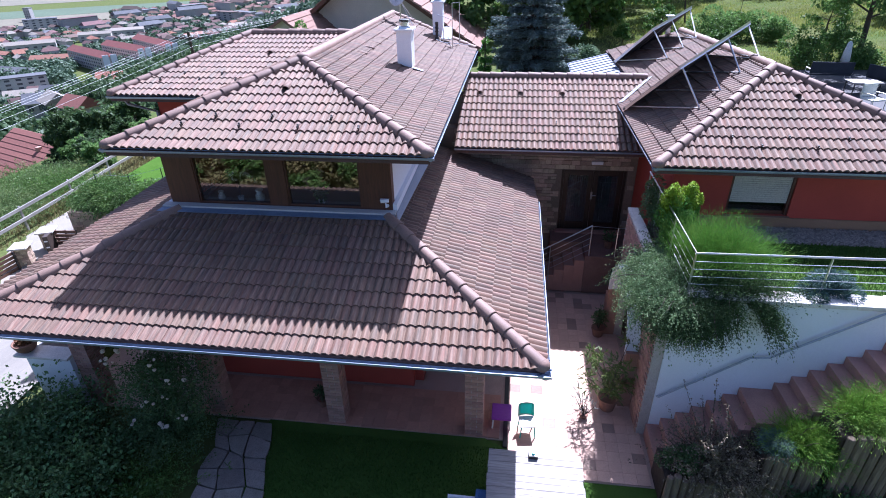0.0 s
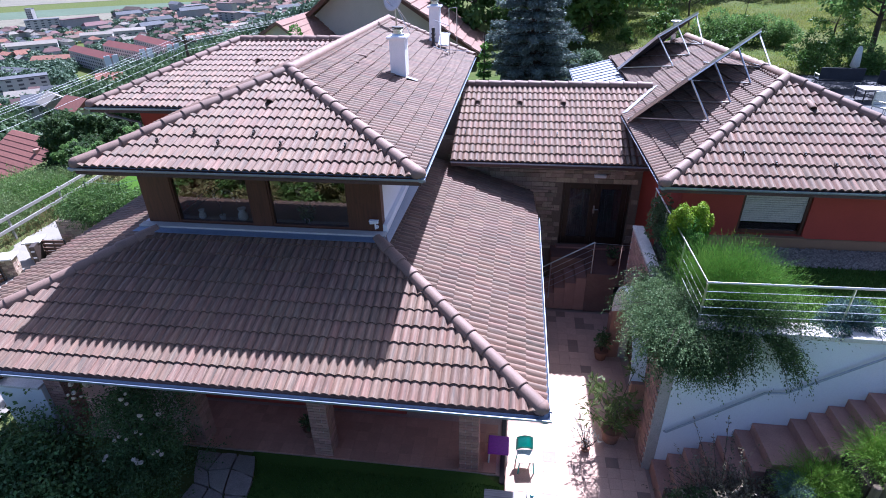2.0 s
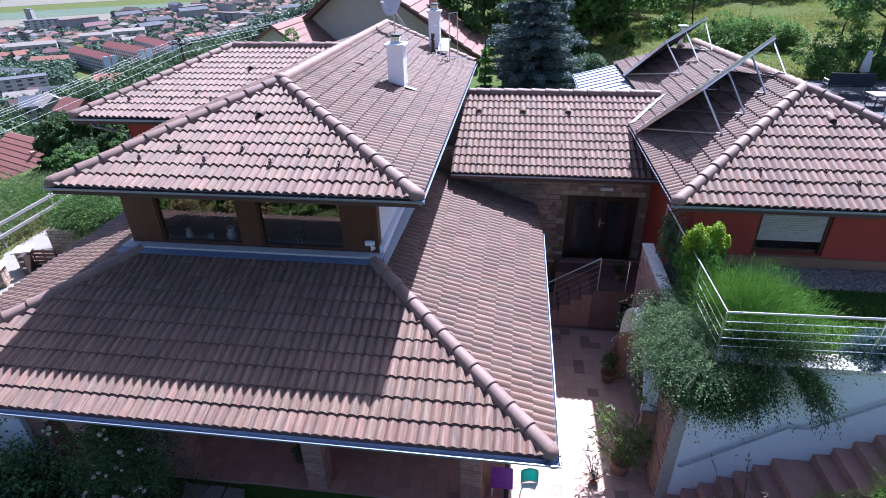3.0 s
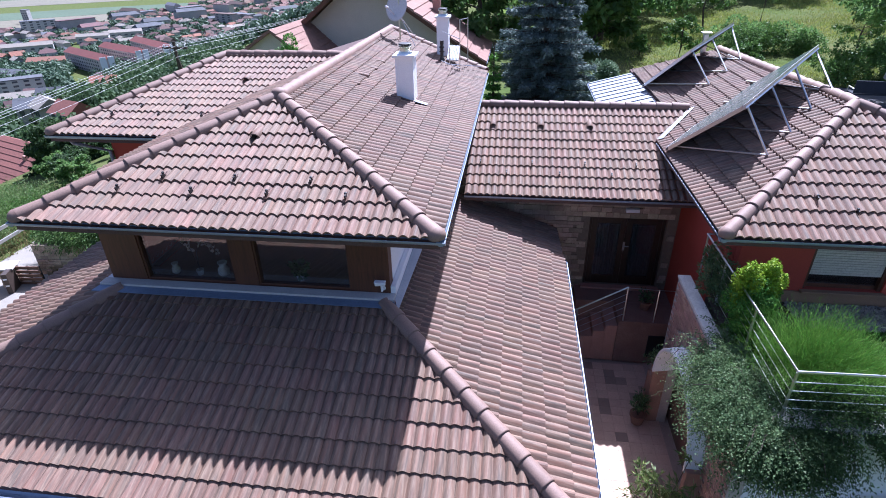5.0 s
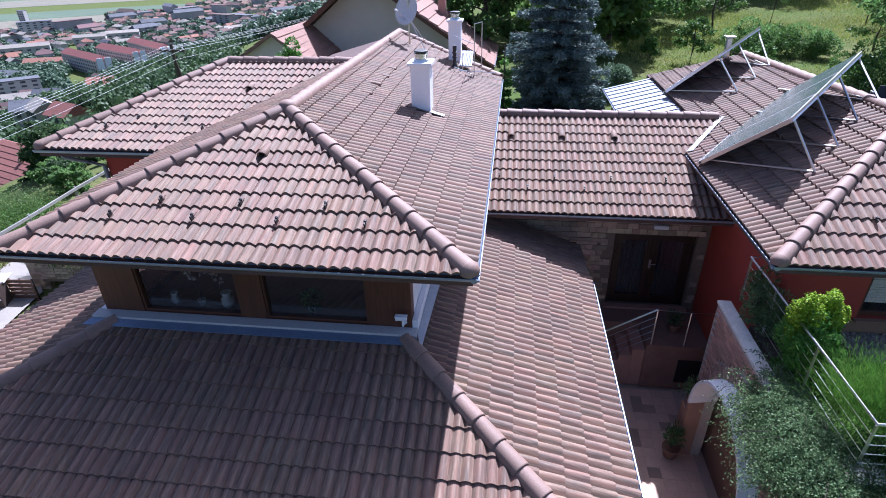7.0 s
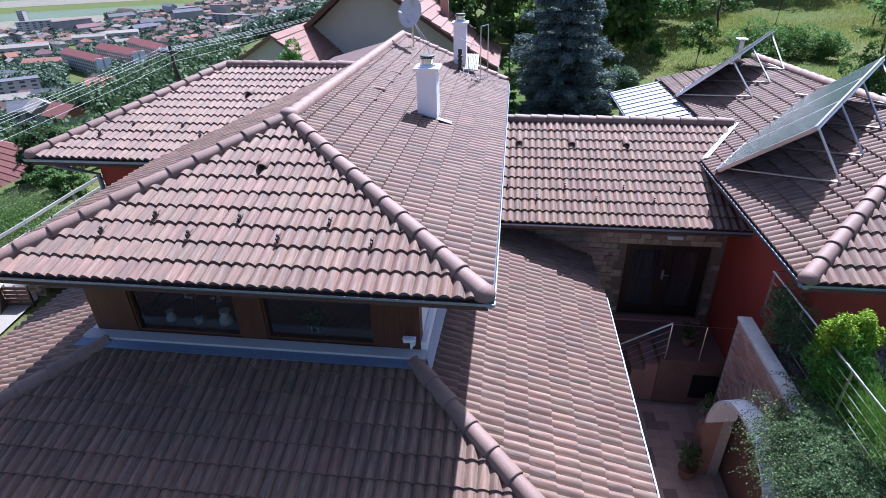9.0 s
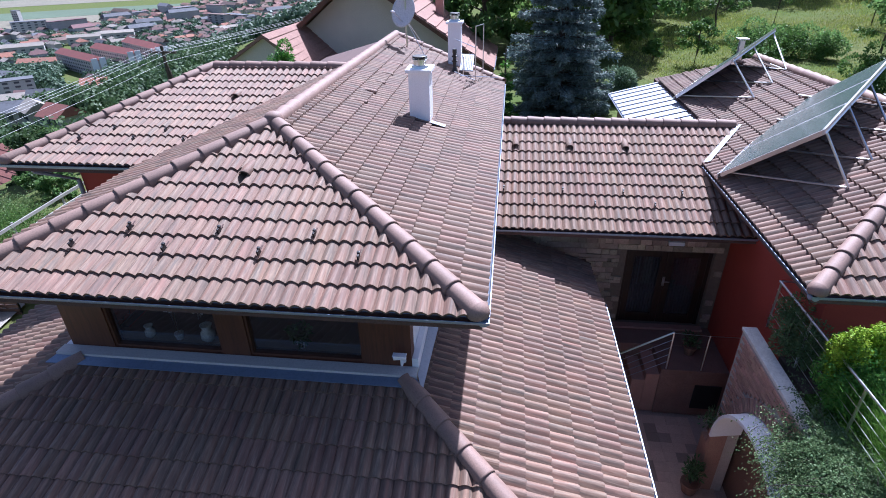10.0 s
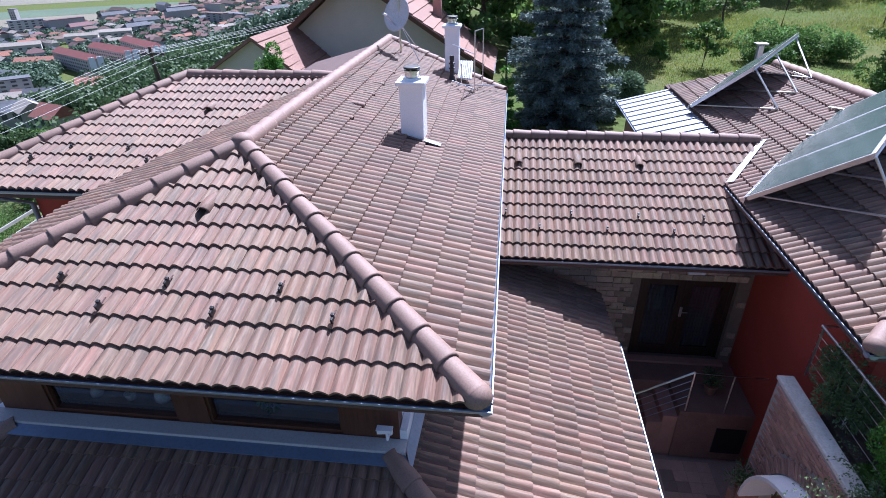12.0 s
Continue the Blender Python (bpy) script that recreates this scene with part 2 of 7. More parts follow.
def tile_bm():
    """A double-roll concrete tile: two rounded rolls with narrow troughs, a thick front lip, lifted at the front."""
    bm = bmesh.new()
    cols = []
    for wave_no in range(2):
        for k, u in enumerate((0, 0.1, 0.22, 0.36, 0.5, 0.64, 0.78, 0.9, 1)):
            cols.append((TILE_W * (wave_no + u) / 2, 0.051 * math.sin(math.pi * u) ** 1.15))
    front, back, lip = [], [], []
    for x, h in cols:
        front.append(bm.verts.new((x, -0.03, h + 0.036)))
        back.append(bm.verts.new((x, COURSE + 0.045, h + 0.002)))
        lip.append((bm.verts.new((x, -0.03, h + 0.036)), bm.verts.new((x, -0.031, h + 0.008))))
    for i in range(len(cols) - 1):
        if i == 8:
            continue
        bm.faces.new((front[i], front[i + 1], back[i + 1], back[i]))
        bm.faces.new((lip[i][1], lip[i + 1][1], lip[i + 1][0], lip[i][0]))
    return bm


TILE_MESH = bpy.data.meshes.new("roof_tile")
_b = tile_bm()
_b.to_mesh(TILE_MESH)
_b.free()
TILE_MESH.materials.append(TILE)
TILE_MESH.polygons.foreach_set("use_smooth", [i % 2 == 0 for i in range(len(TILE_MESH.polygons))])


def cap_bm(length=0.44, r0=0.128, r1=0.112, sides=10):
    """A conical ridge tile with a raised collar at its wide, lower end (at x = 0)."""
    bm = bmesh.new()
    rings = []
    for x, r in ((0, r0), (0.02, r0 + 0.003), (length, r1)):
        rings.append([bm.verts.new((x, r * math.cos(a), r * math.sin(a) * 0.92)) for a in (math.pi * (k / sides * 1.16 - 0.08) for k in range(sides + 1))])
    inner = [bm.verts.new((0, (r0 - 0.016) * math.cos(a), (r0 - 0.016) * math.sin(a) * 0.92)) for a in (math.pi * (k / sides * 1.16 - 0.08) for k in range(sides + 1))]
    for one, two in zip([inner] + rings, rings):
        for k in range(sides):
            bm.faces.new((one[k + 1], one[k], two[k], two[k + 1]))
    bmesh.ops.recalc_face_normals(bm, faces=bm.faces)
    return bm


CAP_MESH = bpy.data.meshes.new("ridge_tile")
_b = cap_bm()
_b.to_mesh(CAP_MESH)
_b.free()
CAP_MESH.materials.append(CAP)
CAP_MESH.polygons.foreach_set("use_smooth", [True] * len(CAP_MESH.polygons))


def caps(roof, low, high, lift=0.05, starter=True, step=0.40):
    """Ridge tiles in a row from low to high, each lapping the one below."""
    low, high = Vector(low), Vector(high)
    d = high - low
    x = d.normalized()
    y = Vector((0, 0, 1)).cross(x).normalized()
    z = x.cross(y)
    turn = Matrix((x, y, z)).transposed().to_4x4()
    n = max(1, round(d.length / step))
    for i in range(n):
        o = new("ridge_tile", CAP_MESH)
        o.parent = roof
        wobble = Matrix.Rotation(random.uniform(-0.012, 0.012), 4, "Z") @ Matrix.Rotation(0.022, 4, "Y")
        o.matrix_basis = Matrix.Translation(low + d * (i / n) + z * (lift - 0.01)) @ turn @ wobble
    if starter:
        bm = bmesh.new()
        rings = []
        for k in range(6):
            a = k / 5 * math.pi / 2
            rings.append([bm.verts.new((-0.13 * math.sin(a), 0.135 * math.cos(a) * math.cos(b), 0.125 * math.cos(a) * math.sin(b))) for b in (math.pi * j / 10 * 1.16 - 0.25 for j in range(11))])
        for one, two in zip(rings, rings[1:]):
            for j in range(10):
                bm.faces.new((one[j], one[j + 1], two[j + 1], two[j]))
        bmesh.ops.remove_doubles(bm, verts=bm.verts, dist=0.001)
        bm.transform(Matrix.Translation(low + z * (lift - 0.01) + x * 0.01) @ turn)
        part("hip_end_tile", bm, CAP, roof, smooth=True)


def tiles(roof, origin, u, poly, start=0.0, skip=None):
    """Lays tiles over a sloping convex polygon. origin: a point of the eave; u: along the eave, so that u x up-slope points out."""
    origin, u = Vector(origin), Vector(u).normalized()
    pts = [Vector(p) for p in poly]
    n = (pts[1] - pts[0]).cross(pts[2] - pts[0]).normalized()
    if n.z < 0:
        n = -n
    v = n.cross(u).normalized()
    flat = [((p - origin).dot(u), (p - origin).dot(v)) for p in pts]
    area = sum(a[0] * b[1] - b[0] * a[1] for a, b in zip(flat, flat[1:] + flat[:1]))
    if area < 0:
        flat.reverse()
    edges = []
    for a, b in zip(flat, flat[1:] + flat[:1]):
        e = Vector((b[0] - a[0], b[1] - a[1]))
        if e.length > 1e-4:
            e.normalize()
            edges.append((a, Vector((-e.y, e.x))))
    turn = Matrix((u, v, n)).transposed().to_4x4()
    u0, u1 = min(f[0] for f in flat), max(f[0] for f in flat)
    v1 = max(f[1] for f in flat)
    made = 0
    for j in range(int(v1 / COURSE) + 1):
        for i in range(math.floor((u0 - start) / TILE_W) - 1, math.ceil((u1 - start) / TILE_W) + 1):
            a, b = start + i * TILE_W, j * COURSE
            corners = [(a, b), (a + TILE_W, b), (a + TILE_W, b + COURSE), (a, b + COURSE)]
            cut, out = [], False
            for p, inward in edges:
                ds = [(c[0] - p[0]) * inward.x + (c[1] - p[1]) * inward.y for c in corners]
                if max(ds) < 0.015:
                    out = True
                    break
                if min(ds) < -0.02:
                    cut.append((p, inward))
            if out or (skip and skip(origin + u * (a + TILE_W / 2) + v * (b + COURSE / 2))):
                continue
            seat = Matrix.Translation(origin + u * a + v * b + n * random.uniform(-0.003, 0.003)) @ turn @ Matrix.Rotation(random.uniform(-0.006, 0.006), 4, "Z") @ Matrix.Rotation(random.uniform(-0.005, 0.005), 4, "X")
            mesh = TILE_MESH
            if cut:
                bm = tile_bm()
                for p, inward in cut:
                    if -0.02 < inward.x < 0.02 and inward.y > 0.9:
                        continue
                    bmesh.ops.bisect_plane(bm, geom=bm.verts[:] + bm.edges[:] + bm.faces[:], plane_co=(p[0] - a, p[1] - b, 0), plane_no=(-inward.x, -inward.y, 0), clear_outer=True)
                if len(bm.faces) == 0:
                    bm.free()
                    continue
                mesh = bpy.data.meshes.new("roof_tile")
                bm.to_mesh(mesh)
                bm.free()
                mesh.materials.append(TILE)
            o = new("roof_tile", mesh)
            o.parent = roof
            o.matrix_basis = seat
            made += 1
    return u, v, n


def on_roof(origin, frame3, a, b, lift=0.0):
    u, v, n = frame3
    turn = Matrix((u, v, n)).transposed().to_4x4()
    return Matrix.Translation(Vector(origin) + u * a + v * b + n * lift) @ turn


def gutter(parent, a, b, out, r=0.055):
    """A half-round gutter whose outer rim runs from a to b; out: away from the wall."""
    a, b, out = Vector(a), Vector(b), Vector(out).normalized()
    bm = bmesh.new()
    rings = []
    prof = [(math.cos(t) * r, math.sin(t) * r) for t in (math.pi + math.pi * k / 8 for k in range(9))]
    prof = [(-r, 0.03)] + prof + [(r + 0.008, 0.004), (r + 0.008, 0.014), (r - 0.004, 0.014)]
    inner = [(x * 0.93, z * 0.93 + 0.003) for x, z in prof[:-3]][::-1]
    prof = prof + inner
    for p in (a, b):
        rings.append([bm.verts.new(p + out * (x - r - 0.008) + Vector((0, 0, z - 0.014))) for x, z in prof])
    for k in range(len(prof) - 1):
        bm.faces.new((rings[0][k], rings[0][k + 1], rings[1][k + 1], rings[1][k]))
    for ring in rings:
        bm.faces.new([ring[k] for k in range(0, 10)])
    bmesh.ops.recalc_face_normals(bm, faces=bm.faces)
    return part("gutter", bm, GUTTER, parent, "zinc half-round gutter")


def roof_body(name, label, plates, down=0.13):
    """The dark boarding of a roof: all its slopes joined, with thickness."""
    bm = bmesh.new()
    for pts in plates:
        top = [bm.verts.new(Vector(p) - Vector((0, 0, 0.02))) for p in pts]
        low = [bm.verts.new(Vector(p) - Vector((0, 0, 0.02 + down))) for p in pts]
        bm.faces.new(top)
        bm.faces.new(low[::-1])
        for i in range(len(pts)):
            j = (i + 1) % len(pts)
            bm.faces.new((top[j], top[i], low[i], low[j]))
    bmesh.ops.recalc_face_normals(bm, faces=bm.faces)
    return structure(name, bm, DECK, label, "roof")


# snow guard, vent tile: made once, placed on the slopes
def guard(parent, m):
    """A black plastic block that lies along the slope, with a raised head, on a pale strap that runs under the tile above."""
    bm = bmesh.new()
    add_box(bm, (-0.011, -0.045, 0.035), (0.011, 0.035, 0.1), 0.004)
    add_box(bm, (-0.018, 0.005, 0.085), (0.018, 0.04, 0.112), 0.006)
    at = m @ Matrix.Translation((-0.03, -0.13, 0.022))
    bm.transform(at)
    hook = part("snow_guard", bm, BLACK, parent, "black plastic snow guard")
    part("strap", box((-0.008, 0.036, 0.045), (0.008, 0.12, 0.05), 0, at), DECK, hook)
    return hook


def vent(parent, m):
    """A hooded tile: a half-barrel that swells out of the slope; a black disc towards the eave stands in for its inner
    shade.
    """
    bm = bmesh.new()
    rings = []
    m = m @ Matrix.Translation((0, -0.02, 0.03)) @ Matrix.Diagonal((0.86, 1.1, 0.8, 1))
    for y, r, z in ((-0.07, 0.09, 0.05), (-0.06, 0.095, 0.05), (0.06, 0.092, 0.045), (0.16, 0.078, 0.03), (0.26, 0.05, 0.01)):
        rings.append([bm.verts.new((r * math.cos(a), y, z + r * math.sin(a))) for a in (math.pi * k / 12 for k in range(13))])
    for one, two in zip(rings, rings[1:]):
        for k in range(12):
            bm.faces.new((one[k], one[k + 1], two[k + 1], two[k]))
    inner = [bm.verts.new((0.078 * math.cos(a), -0.07, 0.05 + 0.078 * math.sin(a))) for a in (math.pi * k / 12 for k in range(13))]
    for k in range(12):
        bm.faces.new((rings[0][k + 1], rings[0][k], inner[k], inner[k + 1]))
    bmesh.ops.recalc_face_normals(bm, faces=bm.faces)
    bm.transform(m)
    hood = part("vent_tile", bm, TILE, parent, "hooded ventilation tile", smooth=True)
    # black face across the mouth, painted shade of the hollow hood
    bm = bmesh.new()
    bm.faces.new([bm.verts.new((0.085 * math.cos(a), -0.02, 0.05 + 0.085 * math.sin(a))) for a in (math.pi * k / 12 for k in range(13))])
    bm.transform(m)
    part("vent_opening", bm, BLACK, hood)


# -- upper roof of the main house --
UZ, RZ = 5.82, 6.80
A, B = Vector((-5.06, 13.45, RZ + 0.01)), Vector((-5.0, 23.2, RZ - 0.03))
UFL, UFR, URB = Vector((-7.92, 9.97, UZ)), Vector((-1.60, 9.97, UZ)), Vector((-1.60, 20.9, UZ))
UV, WJ = Vector((-7.93, 13.95, UZ)), Vector((-5.05, 18.0, RZ - 0.03))
LFL, LBL, LR = Vector((-10.65, 13.95, UZ)), Vector((-10.65, 21.9, UZ)), Vector((-8.38, 18.0, RZ - 0.03))
RBL, WB = Vector((-7.93, 25.0, UZ)), Vector((-7.93, 20.9, UZ))
upper_roof = roof_body("upper_roof", "upper hip roof of brown-pink double-roll concrete tiles", [
    (UFL, UFR, A), (UFR, URB, B, A), (UFL, A, WJ, UV), (LFL, UV, WJ, LR), (LFL, LR, LBL), (LBL, LR, WJ, WB), (WJ, B, RBL, WB), (B, URB, (-4.6, 24.4, UZ)), (B, (-4.6, 24.4, UZ), RBL)])
f_front = tiles(upper_roof, UFL, (1, 0, 0), (UFL, UFR, A), 0.06)
f_right = tiles(upper_roof, UFR, (0, 1, 0), (UFR, URB, B, A), 0.1)
tiles(upper_roof, UV, (0, -1, 0), (UFL, A, WJ, UV), 0.0)
f_wing = tiles(upper_roof, LFL, (1, 0, 0), (LFL, UV, WJ, LR), 0.0)
tiles(upper_roof, LBL, (0, -1, 0), (LFL, LR, LBL), 0.0)
caps(upper_roof, UFR + Vector((-0.05, 0.05, 0)), A)
caps(upper_roof, UFL + Vector((0.04, 0.05, 0)), A)
caps(upper_roof, B, A + Vector((0, 0.1, 0)), starter=False)
caps(upper_roof, LFL + Vector((0.04, 0.05, 0)), LR)
caps(upper_roof, LBL + Vector((0.04, -0.05, 0)), LR)
caps(upper_roof, LR + Vector((0.05, 0, 0)), WJ + Vector((-0.15, 0, 0)), starter=False)
caps(upper_roof, URB, B, starter=False)
part("apex_tile", lathe([(0.15, 0.0), (0.15, 0.1), (0.125, 0.155), (0.07, 0.185), (0.01, 0.195)], 16, Matrix.Translation(A + Vector((0, 0, -0.01)))), CAP, upper_roof, smooth=True)
gutter(upper_roof, UFL + Vector((-0.08, -0.075, -0.012)), UFR + Vector((0.08, -0.075, -0.012)), (0, -1, 0), 0.045)
gutter(upper_roof, UFR + Vector((0.08, -0.06, -0.008)), URB + Vector((0.08, 0, -0.008)), (1, 0, 0))
gutter(upper_roof, LFL + Vector((-0.08, -0.07, -0.01)), UV + Vector((-0.1, -0.07, -0.01)), (0, -1, 0))
gutter(upper_roof, UFL + Vector((-0.08, -0.06, -0.008)), UV + Vector((-0.08, 0, -0.008)), (-1, 0, 0))
for a in (1.3, 2.5, 3.69, 4.89):
    guard(upper_roof, on_roof(UFL, f_front, a, 0.86))
for a in (1.88, 3.06, 4.27):
    guard(upper_roof, on_roof(UFL, f_front, a, 1.2))
vent(upper_roof, on_roof(UFL, f_front, 2.93, 2.27))
for a in (1.07, 2.19, 3.2):
    guard(upper_roof, on_roof(LFL, f_wing, a, 0.92))
for a in (1.6, 2.67):
    guard(upper_roof, on_roof(LFL, f_wing, a, 1.27))
vent(upper_roof, on_roof(LFL, f_wing, 3.47, 2.66))
for a in (5.65, 6.5, 7.3, 8.2, 9.4):
    vent(upper_roof, on_roof(UFR, f_right, a, 2.72) @ Matrix.Diagonal((0.8, 0.9, 0.75, 1)))

# -- lower roof round the porch --
LZ, LT = 3.21, 4.20
PFL, PFR = Vector((-10.25, 7.55, LZ)), Vector((0.53, 7.55, LZ))
PTR, PTL = Vector((-2.62, 10.67, LT)), Vector((-7.2, 10.67, LT))
PBR1, PBR2, PBT = Vector((0.53, 14.4, LZ - 0.137)), Vector((0.46, 15.9, LZ - 0.145)), Vector((-2.62, 16.1, LT - 0.109))
PLB, PLT = Vector((-10.25, 17.0, LZ)), Vector((-7.2, 17.0, LT))
lower_roof = roof_body("lower_roof", "lower skirt roof of brown-pink concrete tiles round the porch", [
    (PFL, PFR, PTR, PTL), (PFR, PBR1, PBR2, PBT, PTR), (PFL, PTL, PLT, PLB)])
tiles(lower_roof, PFL, (1, 0, 0), (PFL, PFR, PTR, PTL), 0.05)
tiles(lower_roof, PFR, (0, 1, -0.02), (PFR, PBR1, PBR2, PBT, PTR), 0.08)
tiles(lower_roof, PLB, (0, -1, 0), (PFL, PTL, PLT, PLB), 0.0)
caps(lower_roof, PFR + Vector((-0.05, 0.05, 0)), PTR)
caps(lower_roof, PFL + Vector((0.05, 0.05, 0)), PTL)
gutter(lower_roof, PFL + Vector((-0.08, -0.15, -0.02)), PFR + Vector((0.11, -0.15, -0.02)), (0, -1, 0), 0.085)
gutter(lower_roof, PFR + Vector((0.10, -0.12, -0.018)), PBR1 + Vector((0.10, 0, -0.018)), (1, 0, 0), 0.085)

# -- roof of the linking wing --
KE, KR = 4.19, 5.43
KL, KX = -1.75, 3.6
link_roof = roof_body("link_roof", "low gable roof of concrete tiles over the entrance link", [
    ((KL, 15.27, KE), (KX, 15.27, KE), (3.85, 18.48, KR), (KL, 18.48, KR)), ((KL, 18.48, KR), (3.85, 18.48, KR), (KX, 21.7, KE), (KL, 21.7, KE))])
K0 = (KL, 15.27, KE)
f_link = tiles(link_roof, K0, (1, 0, 0), (K0, (KX, 15.27, KE), (3.85, 18.48, KR), (KL, 18.48, KR)), 0.0)
caps(link_roof, (KL, 18.48, KR), (3.75, 18.48, KR), starter=False)
gutter(link_roof, (KL, 15.2, KE - 0.01), (KX, 15.2, KE - 0.01), (0, -1, 0), 0.05)
for a in (0.53, 1.75, 2.98):
    vent(link_roof, on_roof(K0, f_link, a, 2.56))
for a in (0.33, 1.57, 2.81, 3.99):
    guard(link_roof, on_roof(K0, f_link, a, 1.2))
for a in (0.97, 2.21, 3.4):
    guard(link_roof, on_roof(K0, f_link, a, 0.83))

# -- roof of the annex --
XZ, XS = 4.95, 0.416
XFL, XFR = Vector((2.85, 12.12, XZ)), Vector((9.5, 12.12, XZ))
XA = Vector((6.12, 15.60, XZ + XS * 3.27))
XB = Vector((5.74, 23.0, XZ + XS * 2.89))
XLB, XM = Vector((2.85, 18.9, XZ)), Vector((5.95, 18.9, XZ + XS * 3.10))
XK, XJ = Vector((3.42, 24.9, XZ + XS * 0.57)), Vector((3.42, 18.9, XZ + XS * 0.57))
XHULL = Vector((2.85, 24.9, XZ))
annex_roof = roof_body("annex_roof", "annex hip roof of brown-pink concrete tiles", [
    (XFL, XFR, XA), (XFL, XA, XM, XLB), (XJ, XM, XB, XK), (XFR, (9.5, 22.7, XZ), XA), (XA, (9.5, 22.7, XZ), XB)])
f_annex = tiles(annex_roof, XFL, (1, 0, 0), (XFL, XFR, XA), 0.0)
tiles(annex_roof, XHULL, (0, -1, 0), (XFL, XA, XB, XHULL), 0.05, lambda p: p.x < 3.45 and p.y > 18.75)
caps(annex_roof, XFL + Vector((0.05, 0.05, 0)), XA)
caps(annex_roof, XFR + Vector((-0.05, 0.05, 0)), XA)
caps(annex_roof, XB, XA, starter=False)
gutter(annex_roof, XFL + Vector((-0.07, -0.07, -0.01)), XFR + Vector((0.1, -0.07, -0.01)), (0, -1, 0))
gutter(annex_roof, XFL + Vector((-0.07, -0.07, -0.008)), (2.78, 17.2, XZ - 0.008), (-1, 0, 0))
for a, b in ((1.71, 1.05), (2.87, 1.05), (4.05, 1.05), (2.25, 0.75), (3.36, 0.75)):
    guard(annex_roof, on_roof(XFL, f_annex, a, b))
vent(annex_roof, on_roof(XFL, f_annex, 3.44, 2.55))

# ---- ground ----
def smooth(a, b, x):
    t = min(1.0, max(0.0, (x - a) / (b - a)))
    return t * t * (3 - 2 * t)


def ground_z(x, y):
    """The hillside: level round the house, climbing behind and to the right, falling to the plain on the left."""
    z = -0.06 - 2.85 * smooth(-11.2, -18.5, x) - 6 * smooth(-25.5, -45, x) - 14 * smooth(-46, -66, x) - 62 * smooth(-85, -290, x)
    z += 1.7 * smooth(21.5, 22.4, y) * smooth(-21.0, -20.4, x) * smooth(-5, -11, x)
    back = smooth(17, 23, y) * smooth(-13, -6, x)
    z += back * (3.1 + 0.04 * max(0, y - 23))
    z += 3.3 * smooth(4.0, 4.8, x) * (1 - back) * smooth(9.6, 9.9, y)
    z += 22 * smooth(62, 150, y) * smooth(-60, 10, x) + 9 * smooth(14, 60, x) * smooth(20, 50, y)
    return z


def grid_axis(lo, hi, core_lo, core_hi, fine, grow=1.22):
    out = [core_lo + fine * i for i in range(int((core_hi - core_lo) / fine) + 1)]
    s, v = fine, core_lo
    while v > lo:
        s *= grow
        v -= s
        out.insert(0, v)
    s, v = fine, out[-1]
    while v < hi:
        s *= grow
        v += s
        out.append(v)
    return out


gx = grid_axis(-2600, 2000, -30, 24, 0.7)
gy = grid_axis(-600, 3600, -10, 45, 0.75)
bm = bmesh.new()
rows_g = []
for y in gy:
    row = []
    for x in gx:
        z = ground_z(x, y)
        if not (-11 < x < 9.5 and -2 < y < 22):
            z += 0.25 * noise.noise((x * 0.15, y * 0.15, 0)) * min(1, abs(x) / 20 + abs(y) / 40)
        row.append(bm.verts.new((x, y, z)))
    rows_g.append(row)
for r0, r1 in zip(rows_g, rows_g[1:]):
    for i in range(len(gx) - 1):
        bm.faces.new((r0[i], r0[i + 1], r1[i + 1], r1[i]))
structure("ground", bm, GRASS_GROUND, "grassy hillside falling to a wide plain with fields", "ground", smooth=True)

# ---- house walls ----
front = structure("wall_upper_front", wall_with_holes((-7.45, 10.85, 3.6), (-2.55, 11.05, 5.80), [(-6.8, 4.32, -5.18, 5.74), (-4.79, 4.32, -3.2, 5.74)], "x"), DARKWOOD, "dark brown timber-clad front wall of the upper storey", "wall")
for i, (a, b) in enumerate(((-6.8, -5.18), (-4.79, -3.2))):
    win = tagged(new("window_%d" % (i + 1)), "wide fixed window in a dark brown wooden frame", "window", "upper storey windows", "structure")
    bm = bmesh.new()
    for lo, hi in (((a, 10.87, 4.32), (a + 0.035, 10.97, 5.74)), ((b - 0.035, 10.87, 4.32), (b, 10.97, 5.74)), ((a + 0.035, 10.87, 4.32), (b - 0.035, 10.97, 4.36)), ((a + 0.035, 10.87, 5.7), (b - 0.035, 10.97, 5.74))):
        add_box(bm, lo, hi, 0.006)
    part("window_frame", bm, DARKWOOD, win)
    pane = part("pane", box((a + 0.03, 10.915, 4.35), (b - 0.03, 10.925, 5.71)), GLASS, win, "reflecting window pane")
    pane.visible_shadow = False
structure("wall_upper_right", box((-2.77, 11.06, 3.6), (-2.552, 20.3, 5.80)), WHITE, "white plastered side wall of the upper storey", "wall")
structure("wall_upper_left", box((-7.45, 11.06, 3.6), (-7.23, 14.79, 5.80)), RED, "red plastered side wall of the upper storey", "wall")
structure("wall_upper_back", box((-7.12, 15.6, 3.6), (-2.73, 15.8, 5.80)), CREAM, "cream back wall of the upper room", "wall")
structure("floor", box((-7.12, 11.06, 3.9), (-2.73, 15.59, 4.1)), BROWN_BASE, "dark floor of the upper room", "floor")
structure("ceiling", box((-7.12, 11.06, 5.76), (-2.73, 15.59, 5.79)), CREAM, "plain ceiling of the upper room", "ceiling")
structure("wall_wing_front", box((-9.95, 14.8, -2), (-7.36, 15.0, 5.80)), RED, "red plastered wall of the side wing", "wall")
structure("wall_wing_left", box((-9.95, 15.01, -2), (-9.75, 20.3, 5.80)), RED, "red plastered end wall of the side wing", "wall")
